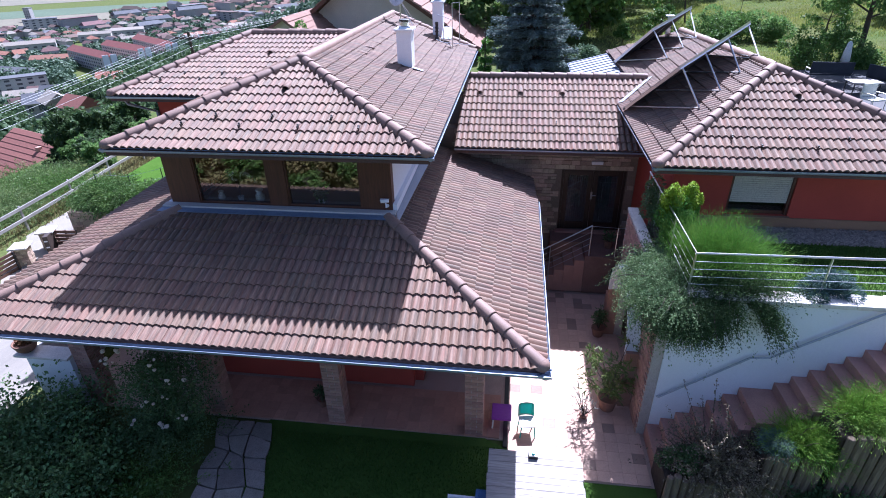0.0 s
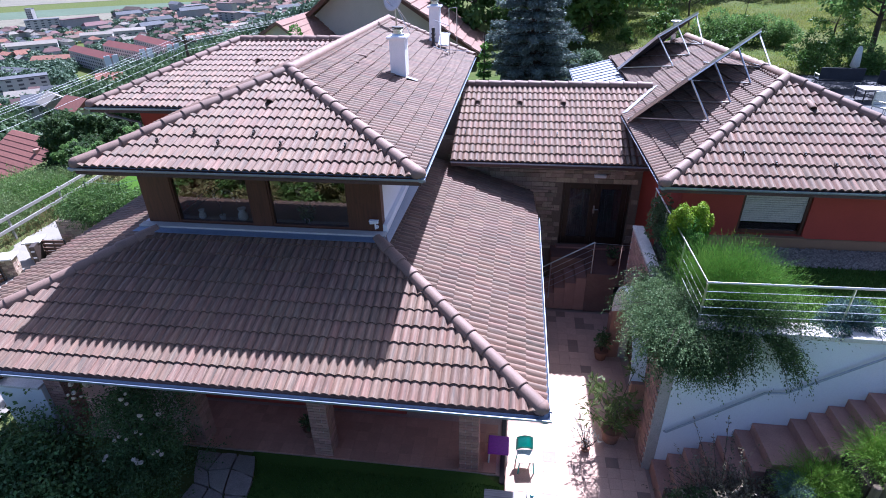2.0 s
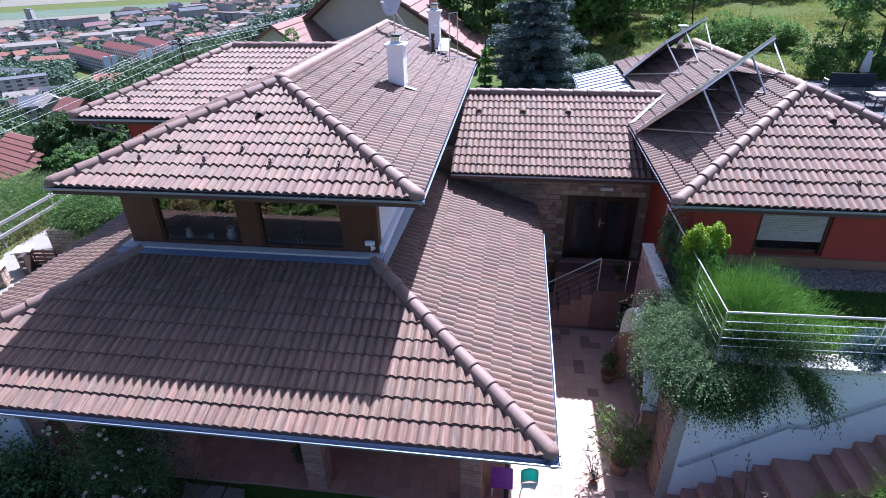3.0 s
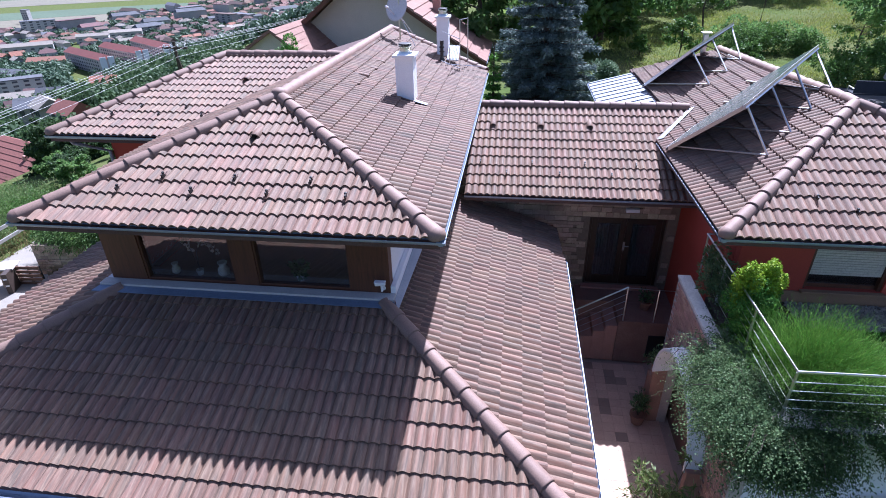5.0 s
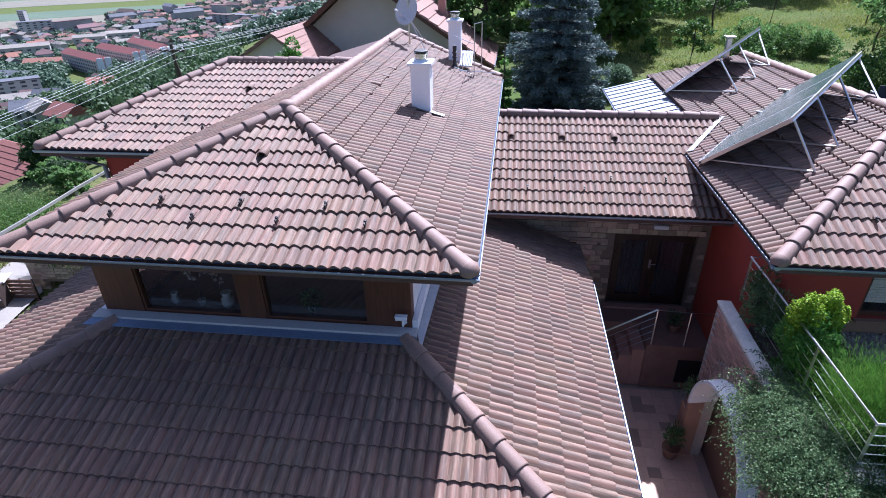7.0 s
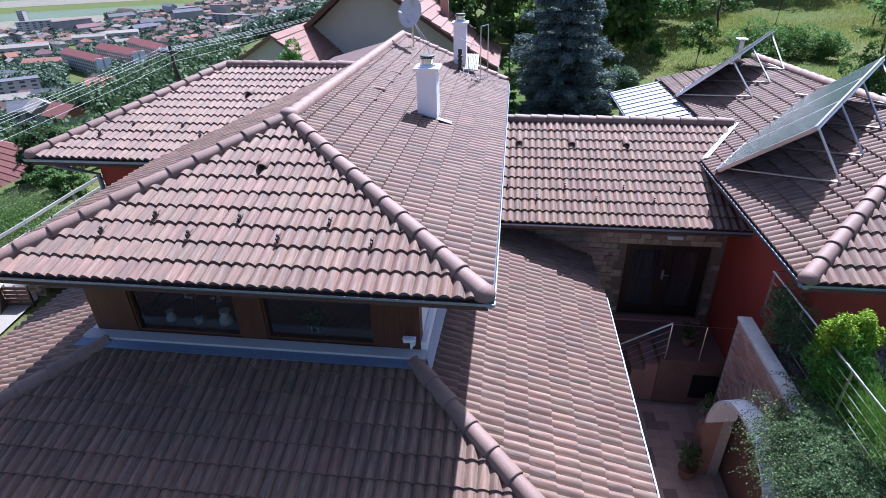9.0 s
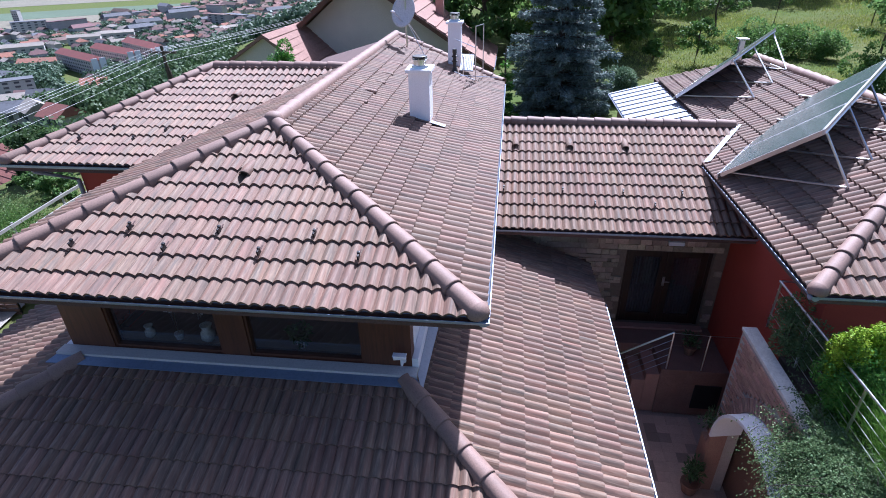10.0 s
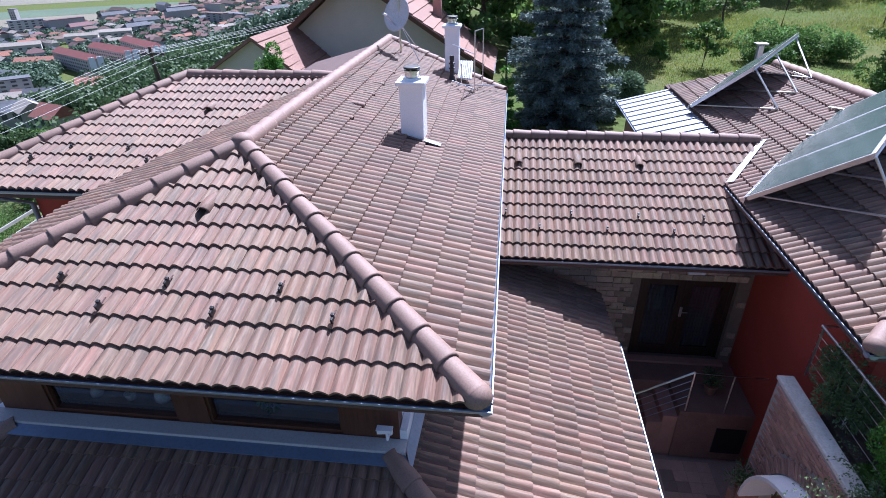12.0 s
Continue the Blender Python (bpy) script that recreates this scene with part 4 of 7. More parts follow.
def lumps(center, radii, n, k=9, shell=0.55, seed=0):
    """Points in a bush: k overlapping lumps inside an ellipsoid, denser towards their skins."""
    g = np.random.default_rng(seed + 100)
    c = g.normal(size=(k, 3))
    c /= np.linalg.norm(c, axis=1)[:, None]
    c *= g.uniform(0.25, 0.75, size=(k, 1))
    r = g.uniform(0.3, 0.55, size=k) * (1 if k < 20 else 0.75)
    which = g.integers(0, k, n)
    d = g.normal(size=(n, 3))
    d /= np.linalg.norm(d, axis=1)[:, None]
    rad = r[which] * (shell + (1 - shell) * g.random(n)) ** 0.6
    p = c[which] + d * rad[:, None]
    return np.asarray(center) + p * np.asarray(radii), d


def stems(center_base, tips, r0, r1=0.004):
    bm = bmesh.new()
    b = Vector(center_base)
    for t in tips:
        t = Vector(t)
        mid = b.lerp(t, 0.5) + Vector((random.uniform(-0.1, 0.1), random.uniform(-0.1, 0.1), 0.06)) * (t - b).length
        add_tube(bm, [b, mid, t], [r0, (r0 + r1) / 2, r1], 5)
    return bm


def bush(name, label, center, radii, n, leaf, material, base_z=None, k=10, aspect=0.5, seed=0, category="shrub", flat=0.0, twigs=8):
    ob = thing(name, label, category)
    pts, d = lumps(center, radii, n, k, seed=seed)
    leaf_mesh("leaves", pts, leaf, material, ob, dirs=d, aspect=aspect, flat=flat)
    z0 = center[2] - radii[2] if base_z is None else base_z
    tips = [tuple(pts[i]) for i in range(0, n, max(1, n // twigs))]
    part("branchwork", stems((center[0], center[1], z0), tips, 0.02), BARK, ob)
    return ob


def tree(name, label, base, height, crown, n, leaf, material, trunk=0.16, seed=0, bare=0.3, k=14, category="tree"):
    """A broadleaf tree: tapered trunk, limbs that carry lumps of leaves."""
    g = random.Random(seed)
    ob = thing(name, label, category)
    b = Vector(base)
    top = b + Vector((g.uniform(-0.1, 0.1) * height, g.uniform(-0.1, 0.1) * height, height * 0.8))
    bm = tube([b - Vector((0, 0, 0.3)), b.lerp(top, 0.35) + Vector((g.uniform(-0.2, 0.2), 0.1, 0)), b.lerp(top, 0.7), top], [trunk, trunk * 0.75, trunk * 0.45, trunk * 0.12], 8)
    part("trunk", bm, BARK, ob)
    bm = bmesh.new()
    pts, dirs = [], []
    for i in range(k):
        f = bare + (1 - bare) * (i + 0.5) / k
        start = b.lerp(top, min(f, 0.95))
        a = i * 2.4 + g.uniform(-0.4, 0.4)
        reach = crown * (1.0 - 0.75 * max(0, f - 0.45)) * g.uniform(0.6, 1.0)
        end = start + Vector((math.cos(a) * reach, math.sin(a) * reach, reach * g.uniform(0.1, 0.5)))
        add_tube(bm, [start, start.lerp(end, 0.5) + Vector((0, 0, 0.1 * reach)), end], [trunk * 0.3, trunk * 0.18, trunk * 0.05], 5)
        for f2 in (0.6, 1.0):
            c = start.lerp(end, f2)
            r = crown * g.uniform(0.26, 0.42)
            p, d = lumps(c, (r, r, r * 0.75), n // (2 * k), 5, seed=seed * 50 + i)
            pts.append(p)
            dirs.append(d)
    part("limbwork", bm, BARK, ob)
    leaf_mesh("crown", np.concatenate(pts), leaf, material, ob, aspect=0.6, face=np.concatenate(dirs) + np.array([0, 0, 0.3]), loose=0.6)
    return ob


def spruce(name, label, base, height, radius, material, seed=0, per=1500, needle=0.16):
    """A spruce: straight trunk, whorls of drooping boughs thick with sprays."""
    g = np.random.default_rng(seed)
    ob = thing(name, label, "tree")
    b = Vector(base)
    part("trunk", tube([b - Vector((0, 0, 0.3)), b + Vector((0, 0, height))], [height * 0.022, 0.02], 8), BARK, ob)
    bm = bmesh.new()
    pts, dirs = [], []
    n_wh = int(height / 0.45)
    for w in range(n_wh):
        f = w / n_wh
        z = b.z + 0.25 + f * (height - 0.4)
        r = radius * (1 - f) ** 0.85 * g.uniform(0.8, 1.1)
        m = max(4, int(11 * (1 - f) + 4))
        for i in range(m):
            a = 2 * math.pi * (i + g.random()) / m
            rr = r * g.uniform(0.65, 1.08)
            d = np.array([math.cos(a), math.sin(a), 0.0])
            p0 = np.array([b.x, b.y, z])
            p1 = p0 + d * rr * 0.55 + [0, 0, -0.03 * rr]
            p2 = p0 + d * rr + [0, 0, 0.05 * rr - 0.1 * rr * f]
            add_tube(bm, [p0, p1, p2], [0.025, 0.015, 0.005], 4)
            cnt = int(per * (rr / radius + 0.12) / 12)
            t = g.random(cnt) ** 0.7
            q = p0 + d * rr * t[:, None]
            side = np.array([-d[1], d[0], 0])
            wv = (g.random(cnt) - 0.5) * 0.42 * rr * (1.1 - t) + g.normal(size=cnt) * 0.05
            q = q + side * wv[:, None]
            q[:, 2] += -0.03 * rr - 0.10 * np.abs(wv) + g.normal(size=cnt) * 0.05 - g.random(cnt) * 0.12
            pts.append(q)
            dirs.append(d * 0.8 + side * np.sign(wv)[:, None] * 0.5 + np.array([0, 0, -0.25]))
    part("branchwork", bm, BARK, ob)["kind"] = "stuff"
    leaf_mesh("needles", np.concatenate(pts), needle, material, ob, dirs=np.concatenate(dirs), aspect=0.32)
    return ob


def arching(n, root, spread, reach, rise, droop, per=26, way=None, fan=math.pi, seed=0, wobble=0.02):
    """n arching shoots from round a root: points along each, and the way each point's leaf looks. way: the middle heading, fan: how far to either side."""
    g = np.random.default_rng(seed + 900)
    t = np.linspace(0.08, 1.0, per)[None, :, None]
    head = (0 if way is None else way) + g.uniform(-fan, fan, n)
    el = g.uniform(rise[0], rise[1], n)
    d = np.stack([np.cos(head) * np.cos(el), np.sin(head) * np.cos(el), np.sin(el)], 1)[:, None, :]
    r0 = np.asarray(root)[None, None, :] + g.normal(size=(n, 1, 3)) * np.asarray(spread) * [1, 1, 0.3]
    L = g.uniform(reach[0], reach[1], n)[:, None, None]
    p = r0 + d * L * t - np.array([0, 0, 1.0]) * droop * L * t ** 2
    tang = d - np.array([0, 0, 2.0]) * droop * t
    p = p + g.normal(size=p.shape) * wobble
    return p, np.broadcast_to(tang, p.shape)


def shrub(name, label, clumps, leaf, material, aspect=0.5, twig_from=None, twig_step=40, keep=None, lean=1.0, category="shrub"):
    """A shrub of arching shoots: clumps are calls of arching()."""
    ob = thing(name, label, category)
    p = [c[0] for c in clumps]
    q = np.concatenate([c.reshape(-1, 3) for c in p])
    d = np.concatenate([c[1].reshape(-1, 3) for c in clumps]) * lean
    ok = np.ones(len(q), bool) if keep is None else keep(q)
    leaf_mesh("foliage", q[ok], leaf, material, ob, dirs=d[ok], aspect=aspect)
    bm = bmesh.new()
    for c in p:
        for sh in c[::twig_step]:
            if keep is None or keep(sh).all():
                k = len(sh)
                add_tube(bm, [sh[0], sh[k // 3], sh[2 * k // 3], sh[-1]], [0.008, 0.007, 0.005, 0.002], 4)
    part("branchwork", bm, BARK, ob)["kind"] = "stuff"
    return ob


# terrace planting
def clear_of_wall(q):
    return ~((q[:, 0] > 2.66) & (q[:, 1] > 9.36) & (q[:, 2] < 3.45))


shrub("cotoneaster", "grey-green cotoneaster spilling over the terrace wall", [
    arching(1200, (2.98, 10.2, 3.45), (0.12, 0.42, 0.05), (0.4, 0.78), (-0.1, 1.1), 0.55, 48, math.pi, 1.9, seed=1),
    arching(800, (2.86, 9.75, 3.45), (0.12, 0.25, 0.05), (0.45, 0.85), (-0.2, 0.8), 0.65, 48, 3.9, 1.3, seed=2),
    arching(420, (2.68, 10.4, 3.42), (0.05, 0.38, 0.1), (0.3, 0.72), (-0.5, 0.3), 0.8, 34, math.pi, 1.0, seed=3),
    arching(560, (3.05, 9.45, 3.48), (0.2, 0.08, 0.03), (0.4, 0.8), (-0.3, 0.45), 0.85, 46, -math.pi / 2 - 0.3, 0.8, seed=4),
    arching(8, (3.4, 9.4, 3.3), (0.35, 0.03, 0.05), (0.6, 0.95), (-0.5, 0.2), 0.8, 44, -math.pi / 2, 0.4, seed=6),
], 0.032, COTON, aspect=0.6, twig_step=14, keep=clear_of_wall, lean=0.5)
def crown_only(q):
    return (q[:, 2] > 4.12 - 0.25 * np.abs(q[:, 0] - 4.0)) | (rng.random(len(q)) < 0.12)


shrub("broom_shrub", "bright green feathery broom shrub on the terrace corner", [
    arching(2700, (3.7, 10.2, 3.5), (0.2, 0.14, 0.03), (0.75, 1.4), (0.85, 1.5), 0.10, 18, seed=11),
    arching(1700, (4.1, 10.05, 3.5), (0.16, 0.14, 0.03), (0.7, 1.15), (0.7, 1.4), 0.15, 18, seed=12),
    arching(500, (3.4, 10.35, 3.5), (0.12, 0.12, 0.03), (0.6, 1.1), (0.8, 1.5), 0.12, 16, seed=13),
], 0.085, BROOM, aspect=0.055, twig_step=40, lean=2.0, keep=crown_only)
shrub("juniper", "dark spreading juniper under the broom, hanging over the white wall", [
    arching(420, (4.0, 9.75, 3.5), (0.3, 0.12, 0.05), (0.4, 0.95), (0.1, 1.2), 0.3, 34, -math.pi / 2, 2.2, seed=51, wobble=0.04),
    arching(170, (4.2, 9.45, 3.5), (0.1, 0.05, 0.02), (0.4, 0.85), (-0.3, 0.2), 0.7, 34, -math.pi / 2 + 0.75, 0.3, seed=52, wobble=0.015),
    arching(1300, (3.25, 9.45, 3.5), (0.3, 0.08, 0.02), (0.42, 0.72), (-0.3, 0.4), 0.72, 40, -math.pi / 2 - 0.2, 0.5, seed=53, wobble=0.015),
], 0.04, WOODDARK, aspect=0.4, twig_step=30, keep=clear_of_wall, lean=0.4)
bush("blue_juniper", "low blue-grey juniper beside the railing", (5.5, 9.78, 3.6), (0.52, 0.42, 0.32), 9000, 0.06, BLUISH, seed=6, aspect=0.25, base_z=3.44)
bush("olive_shrub", "grey-green shrub behind the railing", (3.12, 12.6, 3.92), (0.42, 0.66, 0.62), 9500, 0.05, COTON, seed=7, aspect=0.4, base_z=3.44, k=26)
thuja = thing("golden_thuja", "bright yellow-green conical thuja on the terrace", "shrub")
for c, r, n, mat, sd in (((3.32, 11.6, 3.95), (0.50, 0.46, 0.62), 17000, GOLDIN, 8), ((3.14, 11.55, 4.36), (0.24, 0.26, 0.46), 8000, GOLD, 9), ((3.5, 11.62, 4.38), (0.24, 0.26, 0.44), 8000, GOLD, 10), ((3.36, 11.4, 4.08), (0.44, 0.36, 0.5), 8500, GOLDIN, 11), ((3.4, 11.3, 3.8), (0.46, 0.34, 0.4), 5000, GOLDIN, 12)):
    p, d = lumps(c, r, n, 14, seed=sd)
    leaf_mesh("sprays", p, 0.04, mat, thuja, aspect=0.5, face=d, loose=0.7)
part("trunk", rod((3.3, 11.6, 3.4), (3.3, 11.6, 4.5), 0.04, 0.01), BARK, thuja)

# beds beside the garden stairs
bush("box_bush", "round dark green box bush at the foot of the stairs", (3.2, 8.1, 0.85), (0.44, 0.4, 0.40), 7000, 0.04, DARKLEAF, seed=12, k=24, base_z=0.6)
BRONZE = leafy("bronze leaves", (0.15, 0.135, 0.08), (0.34, 0.27, 0.2))
shrub("thorny_shrub", "sparse brownish shrub with pale flowering arching stems", [
    arching(20, (3.75, 8.1, 0.7), (0.2, 0.1, 0.05), (1.2, 2.1), (0.9, 1.45), 0.12, 60, seed=14, wobble=0.012),
    arching(620, (3.85, 8.05, 0.7), (0.25, 0.1, 0.05), (0.5, 1.3), (0.3, 1.4), 0.35, 28, seed=15),
], 0.04, BRONZE, aspect=0.6, twig_step=2, lean=0.5)
PALEBLUE = leafy("pale blue-grey sprays", (0.11, 0.18, 0.145), (0.18, 0.26, 0.215))
for i, (x, y, z, s, mat) in enumerate(((5.0, 8.1, 1.42, 0.8, LIME), (5.3, 8.0, 1.42, 0.55, BROOM), (5.85, 8.2, 2.05, 0.8, LIME), (6.35, 8.15, 2.05, 0.95, LIME), (7.0, 8.1, 2.05, 1.0, BROOM), (4.6, 8.0, 1.45, 0.3, PALEBLUE))):
    shrub("cypress_shrub", "bright green feathery cypress shrub above the log palisade" if mat is not PALEBLUE else "small blue-grey juniper above the log palisade", [
        arching(1000, (x, y, z), (0.16 * s, 0.08, 0.05), (0.45 * s, 1.05 * s), (0.25, 1.5), 0.25, 24, seed=20 + i),
        arching(90, (x, y - 0.1, z + 0.2), (0.2 * s, 0.05, 0.05), (0.2 * s, 0.45 * s), (0.0, 0.7), 0.35, 16, -math.pi / 2, 1.2, seed=40 + i),
    ], 0.06, mat, aspect=0.1, twig_step=70, lean=2.0)
shrub("dark_shrub", "dark green shrub between the logs", [arching(300, (5.55, 7.6, 0.5), (0.25, 0.05, 0.1), (0.4, 0.8), (0.0, 1.4), 0.3, 22, seed=61)], 0.06, DARKLEAF)

# garden in front of the porch
rose = shrub("rose_bush", "dark green climbing rose bush with white blooms", [
    arching(190, (-6.95, 8.3, 0.4), (0.28, 0.15, 0.2), (1.2, 2.3), (0.9, 1.5), 0.12, 60, seed=71, wobble=0.06),
    arching(190, (-7.0, 8.1, 0.2), (0.35, 0.2, 0.1), (0.7, 1.3), (0.3, 1.2), 0.3, 50, seed=72, wobble=0.06),
    arching(170, (-6.9, 8.3, 1.9), (0.3, 0.12, 0.2), (0.4, 0.8), (-0.2, 1.0), 0.4, 22, seed=73, wobble=0.05),
], 0.048, DARKLEAF, aspect=0.6, twig_step=16, lean=0.35)
for q in np.random.default_rng(74).uniform((-7.5, 7.72, 0.3), (-6.2, 7.95, 2.7), (13, 3)):
    for k in range(1 + int(3.9 * rng.random())):
        at = q + rng.normal(size=3) * [0.09, 0.03, 0.07]
        size = rng.uniform(0.7, 1.35)
        bm = lathe([(0.006, -0.02), (0.026, -0.008), (0.038, 0.016), (0.028, 0.03), (0.016, 0.017)], 7, Matrix.Translation(at) @ Matrix.Rotation(rng.uniform(-0.9, 0.9), 4, "X") @ Matrix.Scale(size, 4))
        part("rose_bloom", bm, PETAL, rose, "creamy white rose bloom")
BIGLEAF = leafy("large glossy garden leaves", (0.10, 0.18, 0.07), (0.18, 0.28, 0.10), rough=0.4, through_light=0.3)
for i, (x, y, s, up) in enumerate(((-9.7, 7.9, 1.0, 1.35), (-8.9, 7.3, 1.0, 1.2), (-8.2, 6.9, 0.9, 1.0), (-10.4, 7.0, 1.1, 1.3), (-9.3, 6.3, 1.1, 1.1), (-11.6, 7.2, 1.1, 1.2), (-8.0, 5.9, 1.0, 0.9))):
    shrub("garden_shrub", "dense dark green large-leaved shrub in the front garden", [
        arching(150, (x, y, 0.0), (0.3, 0.25, 0.05), (0.7 * up, 1.45 * up), (0.55, 1.5), 0.2, 34, seed=80 + i, wobble=0.08),
        arching(90, (x, y, 0.3), (0.4, 0.35, 0.1), (0.6, 1.1), (0.1, 0.8), 0.35, 26, seed=100 + i, wobble=0.08),
    ], 0.085, BIGLEAF, aspect=0.6, twig_step=14, lean=0.3)
shrub("low_shrub", "low mid-green shrub beside the flagstones", [arching(260, (-6.75, 6.9, 0.0), (0.4, 0.35, 0.05), (0.4, 0.75), (0.3, 1.4), 0.2, 22, seed=121)], 0.06, MIDLEAF, aspect=0.3)

# ---- slope on the far side of the drive ----
for i, (x, y) in enumerate(((-25.6, 18), (-26.4, 20.5), (-25.8, 23), (-27.2, 24.5), (-26.2, 27), (-27.8, 28.5), (-26.4, 31), (-28.6, 33), (-26.2, 35), (-29.5, 38), (-30.5, 29), (-29.5, 24), (-30.5, 34), (-32.5, 38), (-28.5, 20))):
    z = ground_z(x, y)
    if y > 29.5:
        tree("slope_bush", "dark green bush on the bank beyond the lane", (x, y, z), 1.7, 1.1, 5200, 0.14, WOODDARK if i % 2 else TREEDARK, 0.05, seed=580 + i, bare=0.02, k=12, category="bush")
        continue
    shrub("hedge_shrub", "wild feathery green shrubs on the bank along the lane", [
        arching(620, (x, y, z), (0.95, 1.0, 0.1), (0.7, 1.35 if y < 29 else 2.0), (0.6, 1.5), 0.22, 16, seed=600 + i, wobble=0.05),
    ], 0.13, (BANKLEAF, MIDLEAF, BANKLEAF)[i % 3], aspect=0.22, twig_step=60, lean=0.8)
for i, (x, y, r) in enumerate(((-19.6, 22.5, 0.75), (-18.7, 22.5, 0.75), (-17.8, 22.5, 0.7), (-20.1, 23.2, 0.95), (-19.2, 23.3, 0.9), (-16.9, 22.6, 0.6))):
    z = max(ground_z(x, y), -1.3)
    shrub("spreading_juniper", "spreading light green juniper over the stone wall", [
        arching(420, (x, y, z), (0.3, 0.2, 0.05), (0.7 * r, 1.5 * r), (0.15, 1.1), 0.3, 24, seed=640 + i, wobble=0.04),
        arching(200, (x, y - 0.5, z + 0.1), (0.5, 0.1, 0.05), (0.6 * r, 1.2 * r), (-0.2, 0.5), 0.6, 22, -math.pi / 2, 1.0, seed=660 + i, wobble=0.04),
    ], 0.12, MIDLEAF if i % 2 else JUNIPER, aspect=0.22, twig_step=50, lean=0.9)
spruce("dark_conifer", "dark conifer on the slope below the lane", (-43.9, 47.5, ground_z(-43.9, 47.5)), 5.6, 2.0, WOODDARK, seed=9, per=2600, needle=0.3)
SLOPE_TREES = ((-41, 50, 3.8), (-43, 47, 4.6), (-40, 45, 4.8), (-36, 43, 3.8), (-37, 47, 3.6), (-33, 44, 3.0), (-33, 49, 2.4), (-36, 53, 2.2), (-47, 54, 3.4), (-42.5, 52.5, 3.6), (-38, 50, 3.2), (-30, 47, 2.2))
for i, (x, y, h) in enumerate(SLOPE_TREES):
    z = ground_z(x, y)
    tree("slope_tree", "dark green tree on the slope below the lane", (x, y, z), h, h * 0.46, 7000, 0.26, WOODDARK if i % 4 else TREEDARK, 0.2, seed=70 + i, bare=0.06, k=16)

# ---- behind the house ----
spruce("blue_spruce", "tall blue spruce behind the entrance link", (0.55, 28.0, ground_z(0.55, 28)), 10.5, 2.5, SPRUCE, seed=3, per=9000, needle=0.14)
spruce("small_conifer", "slim green conifer beside the neighbouring house", (-1.6, 26.5, ground_z(-1.6, 26.5)), 2.7, 0.4, GOLDIN, seed=4, per=600, needle=0.16)
bush("variegated_shrub", "pale variegated shrub beside the blue spruce", (3.1, 29.5, 4.0), (0.9, 0.9, 0.9), 4200, 0.13, leafy("pale variegated leaves", (0.12, 0.19, 0.1), (0.22, 0.3, 0.18)), seed=80, base_z=3.3)
wood = ((-6, 48, 10), (-2, 52, 11), (3, 55, 12), (8, 58, 11), (13, 60, 12), (19, 62, 11), (25, 60, 11), (32, 62, 12), (5, 47, 7), (-10, 56, 11), (0, 44, 8), (38, 66, 12), (10, 66, 13), (-14, 64, 11), (20, 70, 13), (30, 74, 13), (46, 70, 12), (-3, 39, 7), (1.5, 36, 6), (4.5, 41, 8), (7.5, 48, 9), (3.5, 38, 6.5), (24, 42, 6))
for i, (x, y, h) in enumerate(wood):
    tree("garden_tree", "dense green broadleaf tree behind the meadow", (x, y, ground_z(x, y)), h, h * 0.4, 5600, 0.38, TREELIGHT if i % 3 == 0 else TREEDARK, 0.18, seed=90 + i, bare=0.12)
for i, (x, y, h, c) in enumerate(((8.0, 36, 2.6, 1.0), (11.5, 44, 5.0, 1.6), (16, 47, 5.5, 1.8), (6.0, 36.5, 1.4, 0.45), (13.5, 38, 1.5, 0.6), (21, 45, 4.5, 1.6), (18, 38, 3.0, 1.2), (26, 50, 5, 1.8), (11, 34.5, 1.2, 0.7), (23, 37, 2.5, 1.4), (16, 33, 1.6, 0.9))):
    tree("fruit_tree", "young fruit tree on the sunny meadow", (x, y, ground_z(x, y)), h, c, 2600, 0.13, MIDLEAF, 0.07, seed=130 + i, bare=0.3, k=9)
for i, (x, y, r) in enumerate(((11.3, 37.5, 1.5), (12.9, 38.2, 1.7), (14.4, 37.4, 1.4), (14.2, 31.8, 1.3), (16.6, 31.6, 1.5), (19.2, 31.0, 1.6))):
    z = ground_z(x, y)
    bush("round_shrub", "rounded green shrub beyond the annex", (x, y, z + 0.8), (r, r, 1.15), 6500, 0.12, MIDLEAF if i % 2 else TREEDARK, seed=150 + i, base_z=z)

# invented tree, added only to cast shade over the garden seats
tree("added_shade_tree", "unseen spreading tree added to shade the garden seats", (17.2, 32.5, ground_z(17.2, 32.5)), 7.0, 3.2, 9000, 0.2, TREEDARK, 0.16, seed=411, bare=0.35, k=18)

# trees behind the viewer, seen mirrored in the upper windows
for i, (x, y, h) in enumerate(((-14, -22, 5), (-8, -26, 6), (-3, -24, 5), (3, -27, 6), (9, -23, 5), (-20, -18, 5), (15, -26, 6))):
    tree("garden_tree", "green tree at the far end of the garden", (x, y, ground_z(x, y)), h, h * 0.42, 3600, 0.45, MIDLEAF, 0.2, seed=170 + i, bare=0.1)

# tall grasses and shrubs before the garden trees, mirrored in the upper windows
gm = random.Random(31)
for i in range(44):
    x, y = -15.0 + 1.8 * (i % 11) + gm.uniform(-0.5, 0.5), (2.6, 0.4, -2.2, -5.4)[i // 11] + gm.uniform(-0.6, 0.6)
    h = gm.uniform(1.5, 2.3) + 0.35 * (i // 11)
    tree("garden_shrub_tree", "leafy olive-green shrub tree in the garden before the porch", (x, y, 0.0), h, h * 0.55, 1900, 0.17, (OLIVE, TREELIGHT, OLIVE)[i % 3], 0.06, seed=300 + i, bare=0.06, k=11)

